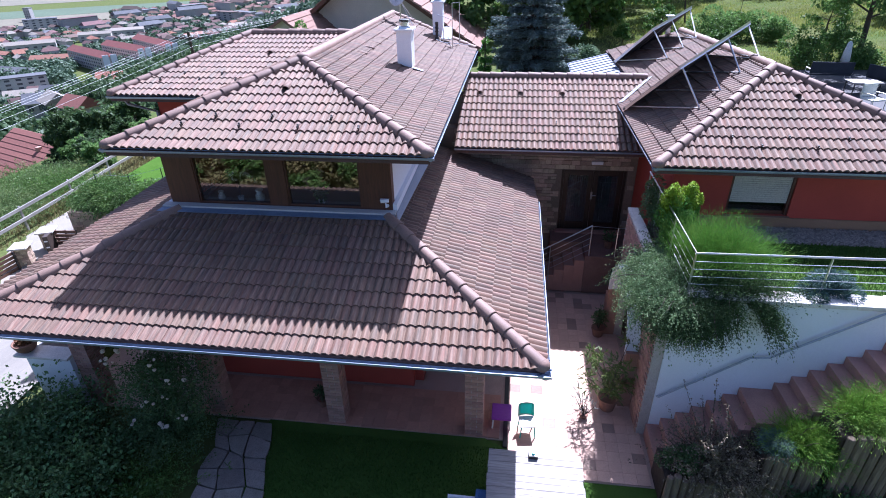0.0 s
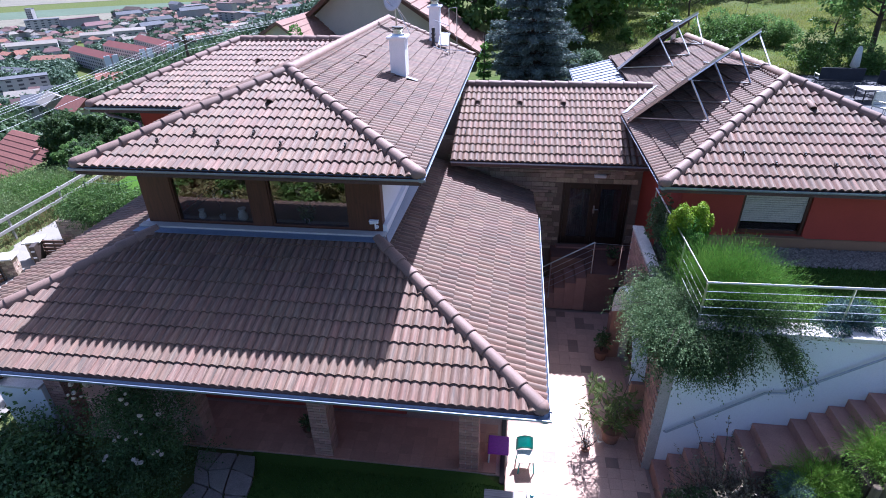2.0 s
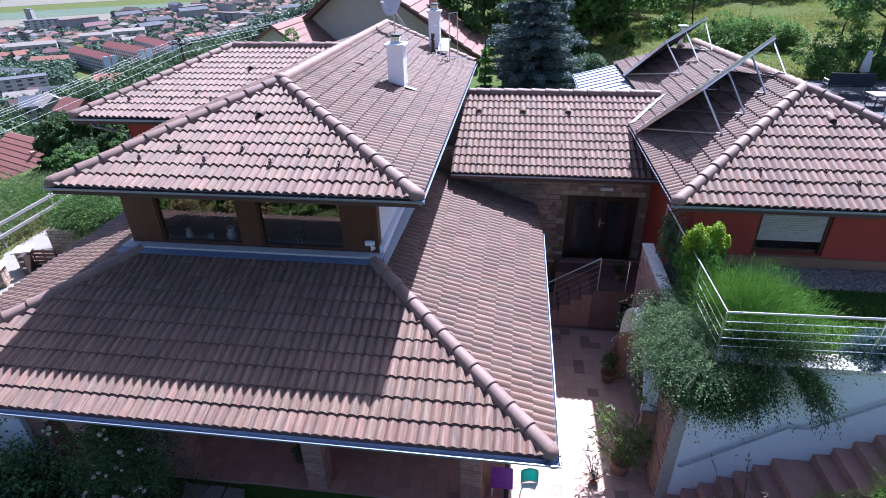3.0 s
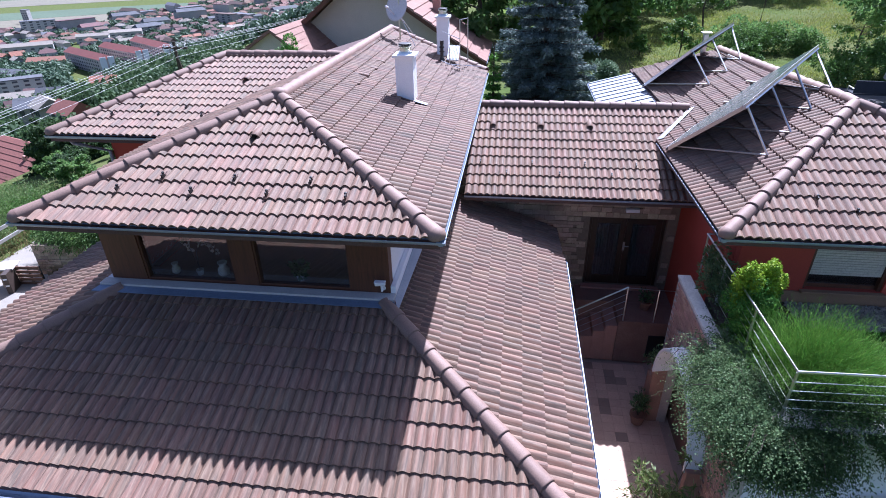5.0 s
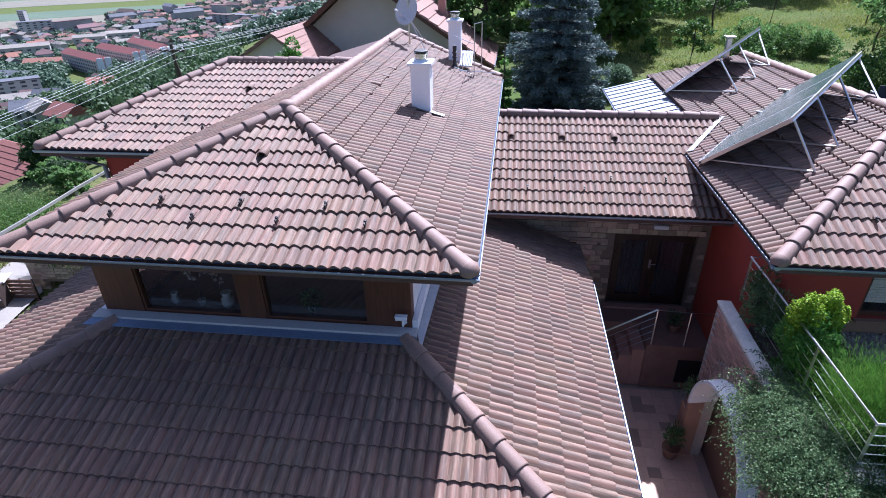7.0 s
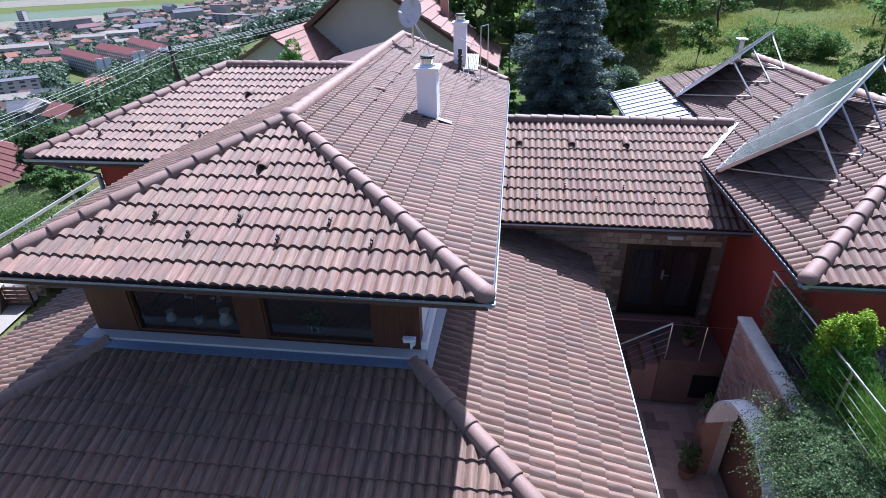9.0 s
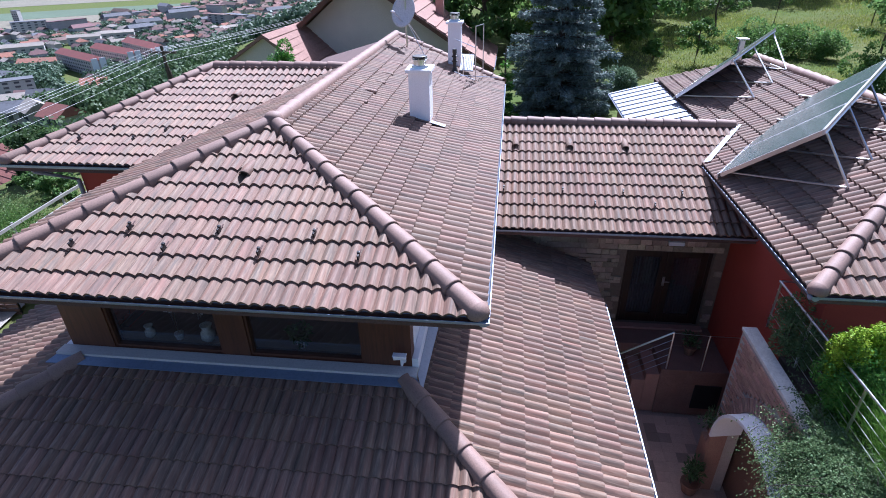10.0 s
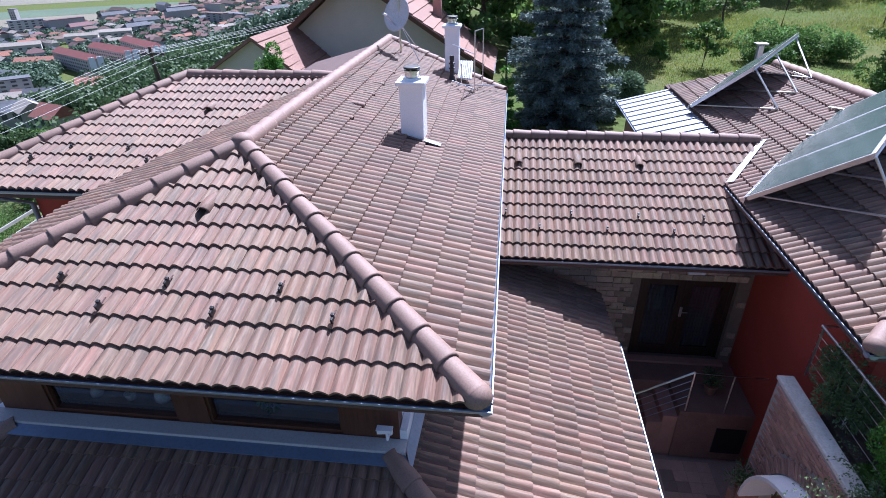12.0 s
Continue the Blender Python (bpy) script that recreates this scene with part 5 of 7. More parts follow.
# meadow blades on the slope behind the annex
n = 150000
px, py = rng.uniform(3.5, 30, n), rng.uniform(26, 60, n)
ok = ~((px > 11.6) & (px < 18.7) & (py < 30.7))
px, py = px[ok], py[ok]
n = len(px)
pz = np.array([ground_z(x, y) for x, y in zip(px, py)])
tagged(leaf_mesh("meadow_grass", np.stack([px, py, pz - 0.03], 1), 0.17, MEADOW, None, dirs=np.repeat([[0, 0, 0.9]], n, 0), aspect=0.16), "sunlit tall meadow grass on the slope", "grass", "", "stuff")
n = 9000
px, py = rng.uniform(-25.2, -23.1, n), rng.uniform(16, 36, n)
pz = np.array([ground_z(x, y) for x, y in zip(px, py)])
tagged(leaf_mesh("verge_grass", np.stack([px, py, pz], 1), 0.22, leafy("dry verge grass", (0.19, 0.165, 0.07), (0.25, 0.21, 0.095)), None, dirs=np.repeat([[0, 0, 1.4]], n, 0), aspect=0.2), "dry grass verge beside the lane", "grass", "", "stuff")
n = 30000
px, py = rng.uniform(3.1, 9.0, n), rng.uniform(9.8, 11.85, n)
tagged(leaf_mesh("terrace_grass", np.stack([px, py, np.full(n, 3.39)], 1), 0.06, leafy("short lawn blades", (0.05, 0.11, 0.018), (0.09, 0.16, 0.03)), None, dirs=np.repeat([[0, 0, 1.5]], n, 0), aspect=0.2), "short mown grass of the terrace lawn", "grass", "", "stuff")
n = 30000
px, py = rng.uniform(-5.1, 0.0, n), rng.uniform(4.5, 8.7, n)
px = np.maximum(px, -5.25 + 0.2 * (8.7 - py) + rng.uniform(0, 0.3, n))
# darker blade colour: the shade before the porch is painted into it
tagged(leaf_mesh("front_grass", np.stack([px, py, np.full(n, -0.03)], 1), 0.055, leafy("lawn blades darkened as shade", (0.045, 0.10, 0.016), (0.08, 0.15, 0.028)), None, dirs=np.repeat([[0, 0, 1.5]], n, 0), aspect=0.2), "short mown grass in front of the porch", "grass", "", "stuff")
n = 8000
px, py = rng.uniform(0.05, 4.5, n), rng.uniform(5.5, 7.6, n)
# lighter copy of the lawn blades, sunlight put into the colour
tagged(leaf_mesh("path_grass", np.stack([px, py, np.full(n, -0.03)], 1), 0.055, leafy("lawn blades lightened as sun", (0.07, 0.15, 0.02), (0.11, 0.2, 0.035)), None, dirs=np.repeat([[0, 0, 1.5]], n, 0), aspect=0.2), "short mown grass beside the path", "grass", "", "stuff")

# ---- neighbouring house ----
NTILE = surf("faded red clay roof", (0.29, 0.165, 0.12), (0.235, 0.125, 0.09), (0.175, 0.092, 0.07), scale=3, fine=18, rough=0.85, jitter=0.12, own=True)
nb = thing("neighbour_house", "beige plastered house with a faded red clay gable roof", "house")
g0, g1, ap = (-12.3, 5.4), (-2.2, 4.1), (-8.55, 8.3)
bm = bmesh.new()
for y, flip in ((32.9, False), (37.6, True)):
    vs = [bm.verts.new((x, y, z)) for x, z in ((-11.6, 1.0), (-2.9, 1.0), (-2.9, 4.4), (-8.55, 8.1), (-11.6, 5.7))]
    bm.faces.new(vs if not flip else vs[::-1])
bm.verts.ensure_lookup_table()
for i in range(5):
    j = (i + 1) % 5
    bm.faces.new((bm.verts[j], bm.verts[i], bm.verts[i + 5], bm.verts[j + 5]))
part("wall", bm, CREAM, nb)
for a, b, nm in ((g1, ap, 14), (g0, ap, 10)):
    roof = part("roof", slab([(a[0], 32.0, a[1]), (b[0], 32.0, b[1]), (b[0], 38.2, b[1]), (a[0], 38.2, a[1])], 0.14), NTILE, nb, "faded red clay roof slope")
    up = Vector((b[0] - a[0], 0, b[1] - a[1]))
    nrm = Vector((-up.z, 0, up.x)).normalized()
    if nrm.z < 0:
        nrm = -nrm
    for k in range(nm):
        p, q = Vector((a[0], 0, a[1])) + up * (k / nm), Vector((a[0], 0, a[1])) + up * ((k + 1) / nm)
        part("tile_course", slab([(p.x + nrm.x * 0.06, 32.0, p.z + nrm.z * 0.06), (q.x + nrm.x * 0.01, 32.0, q.z + nrm.z * 0.01), (q.x + nrm.x * 0.01, 38.2, q.z + nrm.z * 0.01), (p.x + nrm.x * 0.06, 38.2, p.z + nrm.z * 0.06)], 0.03), NTILE, roof)
    part("fascia", slab([(a[0], 31.92, a[1] - 0.02), (b[0], 31.92, b[1] - 0.02), (b[0], 31.99, b[1] - 0.02), (a[0], 31.99, a[1] - 0.02)], 0.22), DARKWOOD, nb)
gutter(nb, (-2.15, 32.0, 4.06), (-2.15, 38.2, 4.06), (1, 0, 0), 0.07)
part("chimney", box((-5.35, 35.5, 5.6), (-4.95, 35.9, 7.0), 0.02), BRICK, nb, "small brick chimney")
sm = thing("neighbour_porch", "small beige annex with a red tiled saddle roof", "house")
bm = bmesh.new()
add_box(bm, (-14.6, 29.2, 1.0), (-10.2, 32.1, 4.3))
part("wall", bm, CREAM, sm)
ra, rb = Vector((-11.95, 28.9, 6.02)), Vector((-11.6, 32.8, 6.1))
for ex, nm in ((-15.0, 7), (-9.6, 8)):
    p0, p1 = Vector((ex, 28.9, 4.15)), Vector((ex, 32.9, 4.25))
    roof = part("roof", slab([p0, ra, rb, p1], 0.12), NTILE, sm, "faded red tiled roof slope")
    for k in range(nm):
        f0, f1 = k / nm, (k + 1) / nm
        lift = Vector((0, 0, 0.06))
        part("tile_course", slab([p0.lerp(ra, f0) + lift, p0.lerp(ra, f1) + lift * 0.2, p1.lerp(rb, f1) + lift * 0.2, p1.lerp(rb, f0) + lift], 0.03), NTILE, roof)
bm = bmesh.new()
vs = [bm.verts.new(p) for p in ((-14.6, 29.2, 4.3), (-10.2, 29.2, 4.3), (-12.0, 29.2, 5.95))]
bm.faces.new(vs)
part("gable", bm, CREAM, sm)
bush("topiary_shrub", "two clipped green cypresses before the small roof", (-10.4, 27.0, 4.95), (0.62, 0.5, 1.2), 6200, 0.1, GOLDIN, seed=201, base_z=ground_z(-10.2, 27.0))

# ---- lane, gate, fence on the left ----
CONCRETE = surf("pale concrete drive", (0.27, 0.245, 0.205), (0.23, 0.21, 0.18), (0.19, 0.175, 0.15), scale=1.5, fine=25, rough=0.9, bump=0.2)
bm = bmesh.new()
pts_l = [(-23.1, 12), (-23.1, 18), (-23.2, 22), (-23.2, 25), (-23.2, 28)]
pts_r = [(-19.3, 12), (-19.4, 18), (-19.9, 20.9), (-21.1, 22.0), (-21.3, 24)]
vl = [bm.verts.new((x, y, ground_z(x, y) + 0.12)) for x, y in pts_l]
vr = [bm.verts.new((x, y, ground_z(x, y) + 0.12)) for x, y in pts_r]
for i in range(4):
    bm.faces.new((vl[i], vr[i], vr[i + 1], vl[i + 1]))
structure("drive", bm, CONCRETE, "pale concrete drive to the gate", "drive")
bm = bmesh.new()
vl = [bm.verts.new((-19.2, y, ground_z(-19.2, y) + 0.1)) for y in (2, 8, 14)]
vr = [bm.verts.new((-11.3, y, ground_z(-11.3, y) + 0.1)) for y in (2, 8, 14)]
for i in range(2):
    bm.faces.new((vl[i], vr[i], vr[i + 1], vl[i + 1]))
bmesh.ops.subdivide_edges(bm, edges=bm.edges[:], cuts=8, use_grid_fill=True)
for v in bm.verts:
    v.co.z = ground_z(v.co.x, v.co.y) + 0.1
structure("yard", bm, CONCRETE, "pale paved yard inside the gate", "yard")


def gatepost(x, y, turn):
    z = -3.1
    ob = thing("gatepost", "stone-faced gatepost with a white slab on top", "gatepost", (x, y, z), turn, "gateposts")
    part("core", box((-0.24, -0.24, 0), (0.24, 0.24, 1.14)), MORTAR, ob)
    zz = 0.0
    r = random.Random(int(x * 10))
    while zz < 1.1:
        h = r.uniform(0.09, 0.16)
        for fx, fy in ((0, -1), (1, 0), (-1, 0), (0, 1)):
            a = -0.25
            while a < 0.24:
                w = min(r.uniform(0.12, 0.26), 0.25 - a)
                c0, c1 = a + 0.006, a + w - 0.006
                t = 0.255 + r.uniform(0, 0.03)
                lo, hi = (c0, min(t, 0.2), zz + 0.006), (c1, max(t, 0.2), min(zz + h, 1.13) - 0.006)
                m = Matrix.Rotation(math.atan2(fy, fx) - math.pi / 2, 4, "Z")
                part("stone", box(lo, hi, 0, m), STONE, ob)
                a += w
        zz += h
    part("cap", box((-0.36, -0.36, 1.14), (0.36, 0.36, 1.21), 0.01), COPING, ob, "white stone slab")
    return ob


gatepost(-21.05, 18.85, 20)
gatepost(-21.05, 20.35, 20)
SLAT = surf("brown stained slat", (0.16, 0.085, 0.055), (0.12, 0.06, 0.04), rough=0.7, stretch=(0.1, 1, 1), own=True, jitter=0.15)
for name, label, a, b in (("slat_fence", "brown slatted timber fence beside the drive", (-21.0, 18.45), (-21.6, 13.2)), ("slat_gate", "brown slatted timber gate", (-20.72, 20.36), (-19.7, 20.45))):
    ob = thing(name, label, "fence")
    A2, B2 = Vector((*a, -3.05)), Vector((*b, -3.05))
    d = (B2 - A2).normalized()
    s = Vector((-d.y, d.x, 0)) * 0.02
    for k in range(6):
        z0 = 0.08 + 0.18 * k
        part("slat", slab([A2 - s + Vector((0, 0, z0 + 0.13)), B2 - s + Vector((0, 0, z0 + 0.13)), B2 + s + Vector((0, 0, z0 + 0.13)), A2 + s + Vector((0, 0, z0 + 0.13))], 0.13), SLAT, ob)
    for f in (0.02, 0.5, 0.98):
        p = A2.lerp(B2, f) + Vector((-d.y, d.x, 0)) * 0.05
        part("post", box((p.x - 0.03, p.y - 0.03, p.z - 0.1), (p.x + 0.03, p.y + 0.03, p.z + 1.12)), BLACK, ob)
LETTER = surf("dark brown painted steel", (0.05, 0.035, 0.03), (0.07, 0.05, 0.04), rough=0.5)
mail = thing("letterbox", "dark brown letterbox panel with two pale slots beside the gatepost", "letterbox", (-20.75, 19.95, -3.0), 20)
part("box_body", box((-0.03, -0.34, 0.1), (0.17, 0.34, 1.1), 0.01), LETTER, mail)
for h in (0.55, 0.85):
    part("slot", box((-0.04, -0.12, h), (-0.028, 0.12, h + 0.06)), WHITE, mail)
    part("slot", box((0.0, -0.352, h), (0.14, -0.339, h + 0.06)), WHITE, mail)
wires = thing("wire_fence", "thin wire fence with slim posts along the side lawn", "fence")
for x, y in ((-20.3, 23.3), (-18.4, 23.15), (-16.5, 23.0), (-14.6, 22.85)):
    part("post", rod((x, y, ground_z(x, y) - 0.1), (x, y, ground_z(x, y) + 0.9), 0.02, sides=6), BLACK, wires)
for h in (0.4, 0.85):
    part("wire", tube([(x, y, ground_z(x, y) + h) for x, y in ((-20.3, 23.3), (-18.4, 23.15), (-16.5, 23.0), (-14.6, 22.85))], 0.006, 5), STEEL, wires)
# rough stone wall above the drive, with a dark niche
at_wall = pose(-20.5, 21.25, -3.4, rz=5)
bm = bmesh.new()
for lo, hi in (((0, 0, 0), (0.66, 0.42, 0.84)), ((1.9, 0, 0), (7.5, 0.42, 0.84)), ((0, 0, 0.84), (7.5, 0.42, 2.0)), ((0.66, 0.36, 0), (1.9, 0.42, 0.84))):
    add_box(bm, lo, hi, 0, at_wall)
garden_wall = structure("wall_garden", bm, STONEMORTAR, "rough stone garden wall with a dark niche above the drive", "wall")
gw = random.Random(19)
z0 = 0.0
while z0 < 1.95:
    h = gw.uniform(0.1, 0.17)
    x0 = 0.0
    while x0 < 4.4:
        w = gw.uniform(0.14, 0.38)
        if not (x0 + w > 0.64 and x0 < 1.92 and z0 < 0.84):
            part("stone", box((x0 + 0.008, -0.03 - gw.uniform(0, 0.025), z0 + 0.008), (x0 + w - 0.008, 0.02, min(z0 + h, 2.0) - 0.008), 0, at_wall), STONE, garden_wall)
        x0 += w
    part("stone", box((-0.04, 0.01, z0 + 0.008), (0.02, 0.4, min(z0 + h, 2.0) - 0.008), 0, at_wall), STONE, garden_wall)
    z0 += h
bm = bmesh.new()
rows_l = [[bm.verts.new((x, y, ground_z(x, y) + 0.05)) for x in (-20.2, -18.6, -17.0, -15.2, -13.4, -11.6)] for y in (23.4, 25.0, 27.0, 29.0, 31.0, 34.0)]
for r0, r1 in zip(rows_l, rows_l[1:]):
    for k in range(5):
        bm.faces.new((r0[k], r0[k + 1], r1[k + 1], r1[k]))
structure("lawn_side", bm, surf("bright green lawn", (0.05, 0.11, 0.013), (0.065, 0.13, 0.018), (0.04, 0.09, 0.011), scale=0.8, fine=50, rough=1.0, bump=0.5, spec=0.05, depth=0.02), "bright green mown lawn behind the stone wall", "lawn")
lane = thing("lane_fence", "white weathered two-rail fence along the lane", "fence")
LP = [(-23.35, 15.0), (-23.4, 18.4), (-23.5, 21.8), (-23.65, 25.2), (-23.9, 28.6), (-24.0, 32.0), (-24.0, 35.4)]
WOODWHITE = surf("white weathered timber", (0.36, 0.345, 0.32), (0.28, 0.265, 0.245), rough=0.8, stretch=(1, 0.1, 1))
for i, (x, y) in enumerate(LP):
    part("post", box((x - 0.1, y - 0.05, -3.2), (x - 0.031, y + 0.05, -1.5), 0.01), WOODWHITE, lane)
for h in (-1.55, -2.1):
    for (xa, ya), (xb, yb) in zip(LP, LP[1:]):
        part("rail", slab([(xa - 0.03, ya, h), (xb - 0.03, yb, h), (xb + 0.03, yb, h), (xa + 0.03, ya, h)], 0.15), WOODWHITE, lane)

# ---- pole and wires ----
pole = thing("power_pole", "dark timber power pole with a crossarm", "power pole", (-23.8, 40, ground_z(-23.8, 40)))
ph = 3.9 - ground_z(-23.8, 40)
part("mast", rod((0, 0, -0.3), (0, 0, ph), 0.13, 0.1), BARK, pole)
part("brace", rod((0.9, 0.3, -0.2), (0.05, 0, ph - 1.2), 0.1, 0.08), BARK, pole)
part("crossarm", box((-0.9, -0.06, ph - 0.5), (0.9, 0.06, ph - 0.36), 0.01), BARK, pole)
for k in range(4):
    part("insulator", lathe([(0.03, 0), (0.05, 0.05), (0.03, 0.1), (0.045, 0.15)], 8, Matrix.Translation((-0.75 + 0.5 * k, 0, ph - 0.36))), WHITE, pole)
WIRE = surf("pale aluminium wire", (0.6, 0.6, 0.6), (0.66, 0.66, 0.66), rough=0.5, metal=0.3)
for k, (ox, oz) in enumerate(((-0.75, 3.65), (-0.25, 3.65), (0.25, 3.65), (0.75, 3.55), (0.1, 2.9))):
    a, b = Vector((-23.8 + ox, 40, oz)), Vector((-22.4 + 0.15 * ox, 20.0, (3.1, 3.03, 2.95, 2.7, 2.3)[k]))
    cable = thing("power_line", "pale overhead power line wire", "cable", group="power lines")
    part("wire", tube([a.lerp(b, f) - Vector((0, 0, 0.25 * f * (1 - f))) for f in (k2 / 14 for k2 in range(15))], 0.0065, 5), WIRE, cable)
    c = Vector((-16.0 + ox, 75, 4.4))
    part("wire", tube([a.lerp(c, f) - Vector((0, 0, 1.5 * f * (1 - f))) for f in (k2 / 10 for k2 in range(11))], 0.008, 5), WIRE, cable)

# ---- houses and town in the valley ----
TOWNWALL = surf("pale render", (0.42, 0.41, 0.4), (0.35, 0.35, 0.345), rough=0.9, scale=0.1, jitter=0.25, own=True, hue=0.03)
TOWNROOF = surf("town red roofs", (0.13, 0.075, 0.065), (0.105, 0.065, 0.058), (0.09, 0.06, 0.056), rough=0.9, scale=0.2, fine=3, jitter=0.35, own=True, hue=0.03)
GREYROOF = surf("flat grey roofs", (0.12, 0.125, 0.14), (0.09, 0.097, 0.108), rough=0.9, scale=0.1, fine=1, jitter=0.2, own=True)
BLOCKROOF = surf("long red block roofs", (0.2, 0.06, 0.05), (0.17, 0.05, 0.043), (0.14, 0.045, 0.04), rough=0.9, scale=0.2, fine=3)
OLDRED = surf("weathered red clay tiles", (0.23, 0.085, 0.062), (0.175, 0.066, 0.05), (0.125, 0.05, 0.04), scale=2.5, fine=14, rough=0.85, jitter=0.12, own=True)
TOWNGLASS = surf("dark town windows", (0.05, 0.06, 0.08), (0.07, 0.08, 0.1), rough=0.25, bump=0)


def house(name, label, at, w, d, h, turn, roof_h, roof_mat, group, hip=0.0, z=-85, wall_mat=None):
    ob = thing(name, label, "house" if w < 30 else "building", (at[0], at[1], z), turn, group)
    part("wall", box((-w / 2, -d / 2, -2), (w / 2, d / 2, h)), wall_mat or TOWNWALL, ob)
    bm = bmesh.new()
    e = 0.5
    if roof_h < 1:
        add_box(bm, (-w / 2 - 0.3, -d / 2 - 0.3, h), (w / 2 + 0.3, d / 2 + 0.3, h + roof_h))
    else:
        low = [bm.verts.new(p) for p in ((-w / 2 - e, -d / 2 - e, h), (w / 2 + e, -d / 2 - e, h), (w / 2 + e, d / 2 + e, h), (-w / 2 - e, d / 2 + e, h))]
        r0, r1 = bm.verts.new((-w / 2 - e + hip, 0, h + roof_h)), bm.verts.new((w / 2 + e - hip, 0, h + roof_h))
        for f in ((low[0], low[1], r1, r0), (low[2], low[3], r0, r1), (low[1], low[2], r1), (low[3], low[0], r0), low[::-1]):
            bm.faces.new(f)
    part("roof", bm, roof_mat, ob)
    return ob


def windows(ob, w, d, floors, bays, h0=1.0, size=(1.5, 1.5)):
    me = None
    for face in (-1, 1):
        for fl in range(floors):
            for b in range(bays):
                x = -w / 2 + (b + 0.5) * w / bays
                if me is None:
                    o = part("window", box((-size[0] / 2, -0.15, 0), (size[0] / 2, 0.15, size[1])), TOWNGLASS, ob)
                    me = o.data
                else:
                    o = new("window", me)
                    o.parent = ob
                o.matrix_basis = pose(x, face * (d / 2 + 0.02), h0 + fl * 3.0)


BLOCKWALL = surf("faded terracotta render", (0.6, 0.5, 0.46), (0.54, 0.45, 0.42), rough=0.9, scale=0.1)
for at, w, turn in (((-387, 476), 80, -32), ((-375, 508), 74, -30), ((-366, 541), 84, -36)):
    ob = house("apartment_building", "long five-storey block with a red roof and pale gables", at, w, 12, 13, turn, 4.2, BLOCKROOF, "long blocks", 3, wall_mat=BLOCKWALL)
    windows(ob, w - 6, 12, 4, 15, 1.0, (1.9, 1.5))
    part("gable_panel", box((w / 2 - 0.02, -5.9, 0), (w / 2 + 0.5, -0.8, 15), 0), WHITE, ob, "white end wall panel")
    part("gable_panel", box((w / 2 - 0.02, 0.8, 0), (w / 2 + 0.5, 5.9, 15), 0), WHITE, ob, "white end wall panel")
ob = house("apartment_building", "tall pale tower block at the edge of the town", (-752, 822), 9, 9, 19, 10, 0.6, GREYROOF, "tower blocks")
windows(ob, 9, 9, 5, 3, 1.5, (1.5, 1.2))
PALEROOF = surf("pale sand roofs", (0.27, 0.24, 0.2), (0.23, 0.205, 0.175), rough=0.9, scale=0.2, fine=2, jitter=0.1, own=True)
ORANGEROOF = surf("orange clay roofs", (0.25, 0.11, 0.07), (0.21, 0.09, 0.06), (0.17, 0.075, 0.052), rough=0.9, scale=0.3, fine=3, jitter=0.15, own=True)
FOOT = (((-115, 121), 6.6, 5.4, 2.6, 30, 2.0, GREYROOF, -25.2), ((-104, 113), 6, 5, 2.6, -35, 2.0, PALEROOF, -23), ((-93, 107), 6.5, 5.5, 2.2, -20, 2.2, OLDRED, -22), ((-118, 151), 7, 6, 2.4, 25, 2.0, ORANGEROOF, -26),
        ((-375, 379), 36, 13, 12, 43, 0.6, GREYROOF, -85), ((-354, 362), 30, 12, 4, 35, 3.2, PALEROOF, -85), ((-336, 366), 17, 12, 5, 20, 4.5, GREYROOF, -85), ((-446, 496), 34, 16, 5, 20, 3.0, ORANGEROOF, -85),
        ((-523, 560), 46, 13, 8, 38, 3.0, PALEROOF, -85), ((-502, 634), 34, 13, 8, 30, 2.6, PALEROOF, -85), ((-484, 670), 36, 14, 8, 32, 2.6, PALEROOF, -85), ((-645, 720), 40, 14, 15, 40, 0.6, GREYROOF, -85))
g = random.Random(5)
spots = []
for i in range(470):
    for _ in range(30):
        ratio = g.uniform(0.32, 1.08)
        dist = g.uniform(400, 1300 if ratio < 0.58 else (1160 if ratio < 0.75 else 990))
        y = dist / math.hypot(1, ratio)
        x = -ratio * y
        if -470 < x < -290 and 390 < y < 600:
            continue
        if all((x - a) ** 2 + (y - b) ** 2 > 16 ** 2 for a, b in spots) and all((x - f[0][0]) ** 2 + (y - f[0][1]) ** 2 > 900 for f in FOOT):
            spots.append((x, y))
            break
spots.sort(key=lambda p: math.hypot(*p))
far_walls, far_roofs = bmesh.new(), bmesh.new()
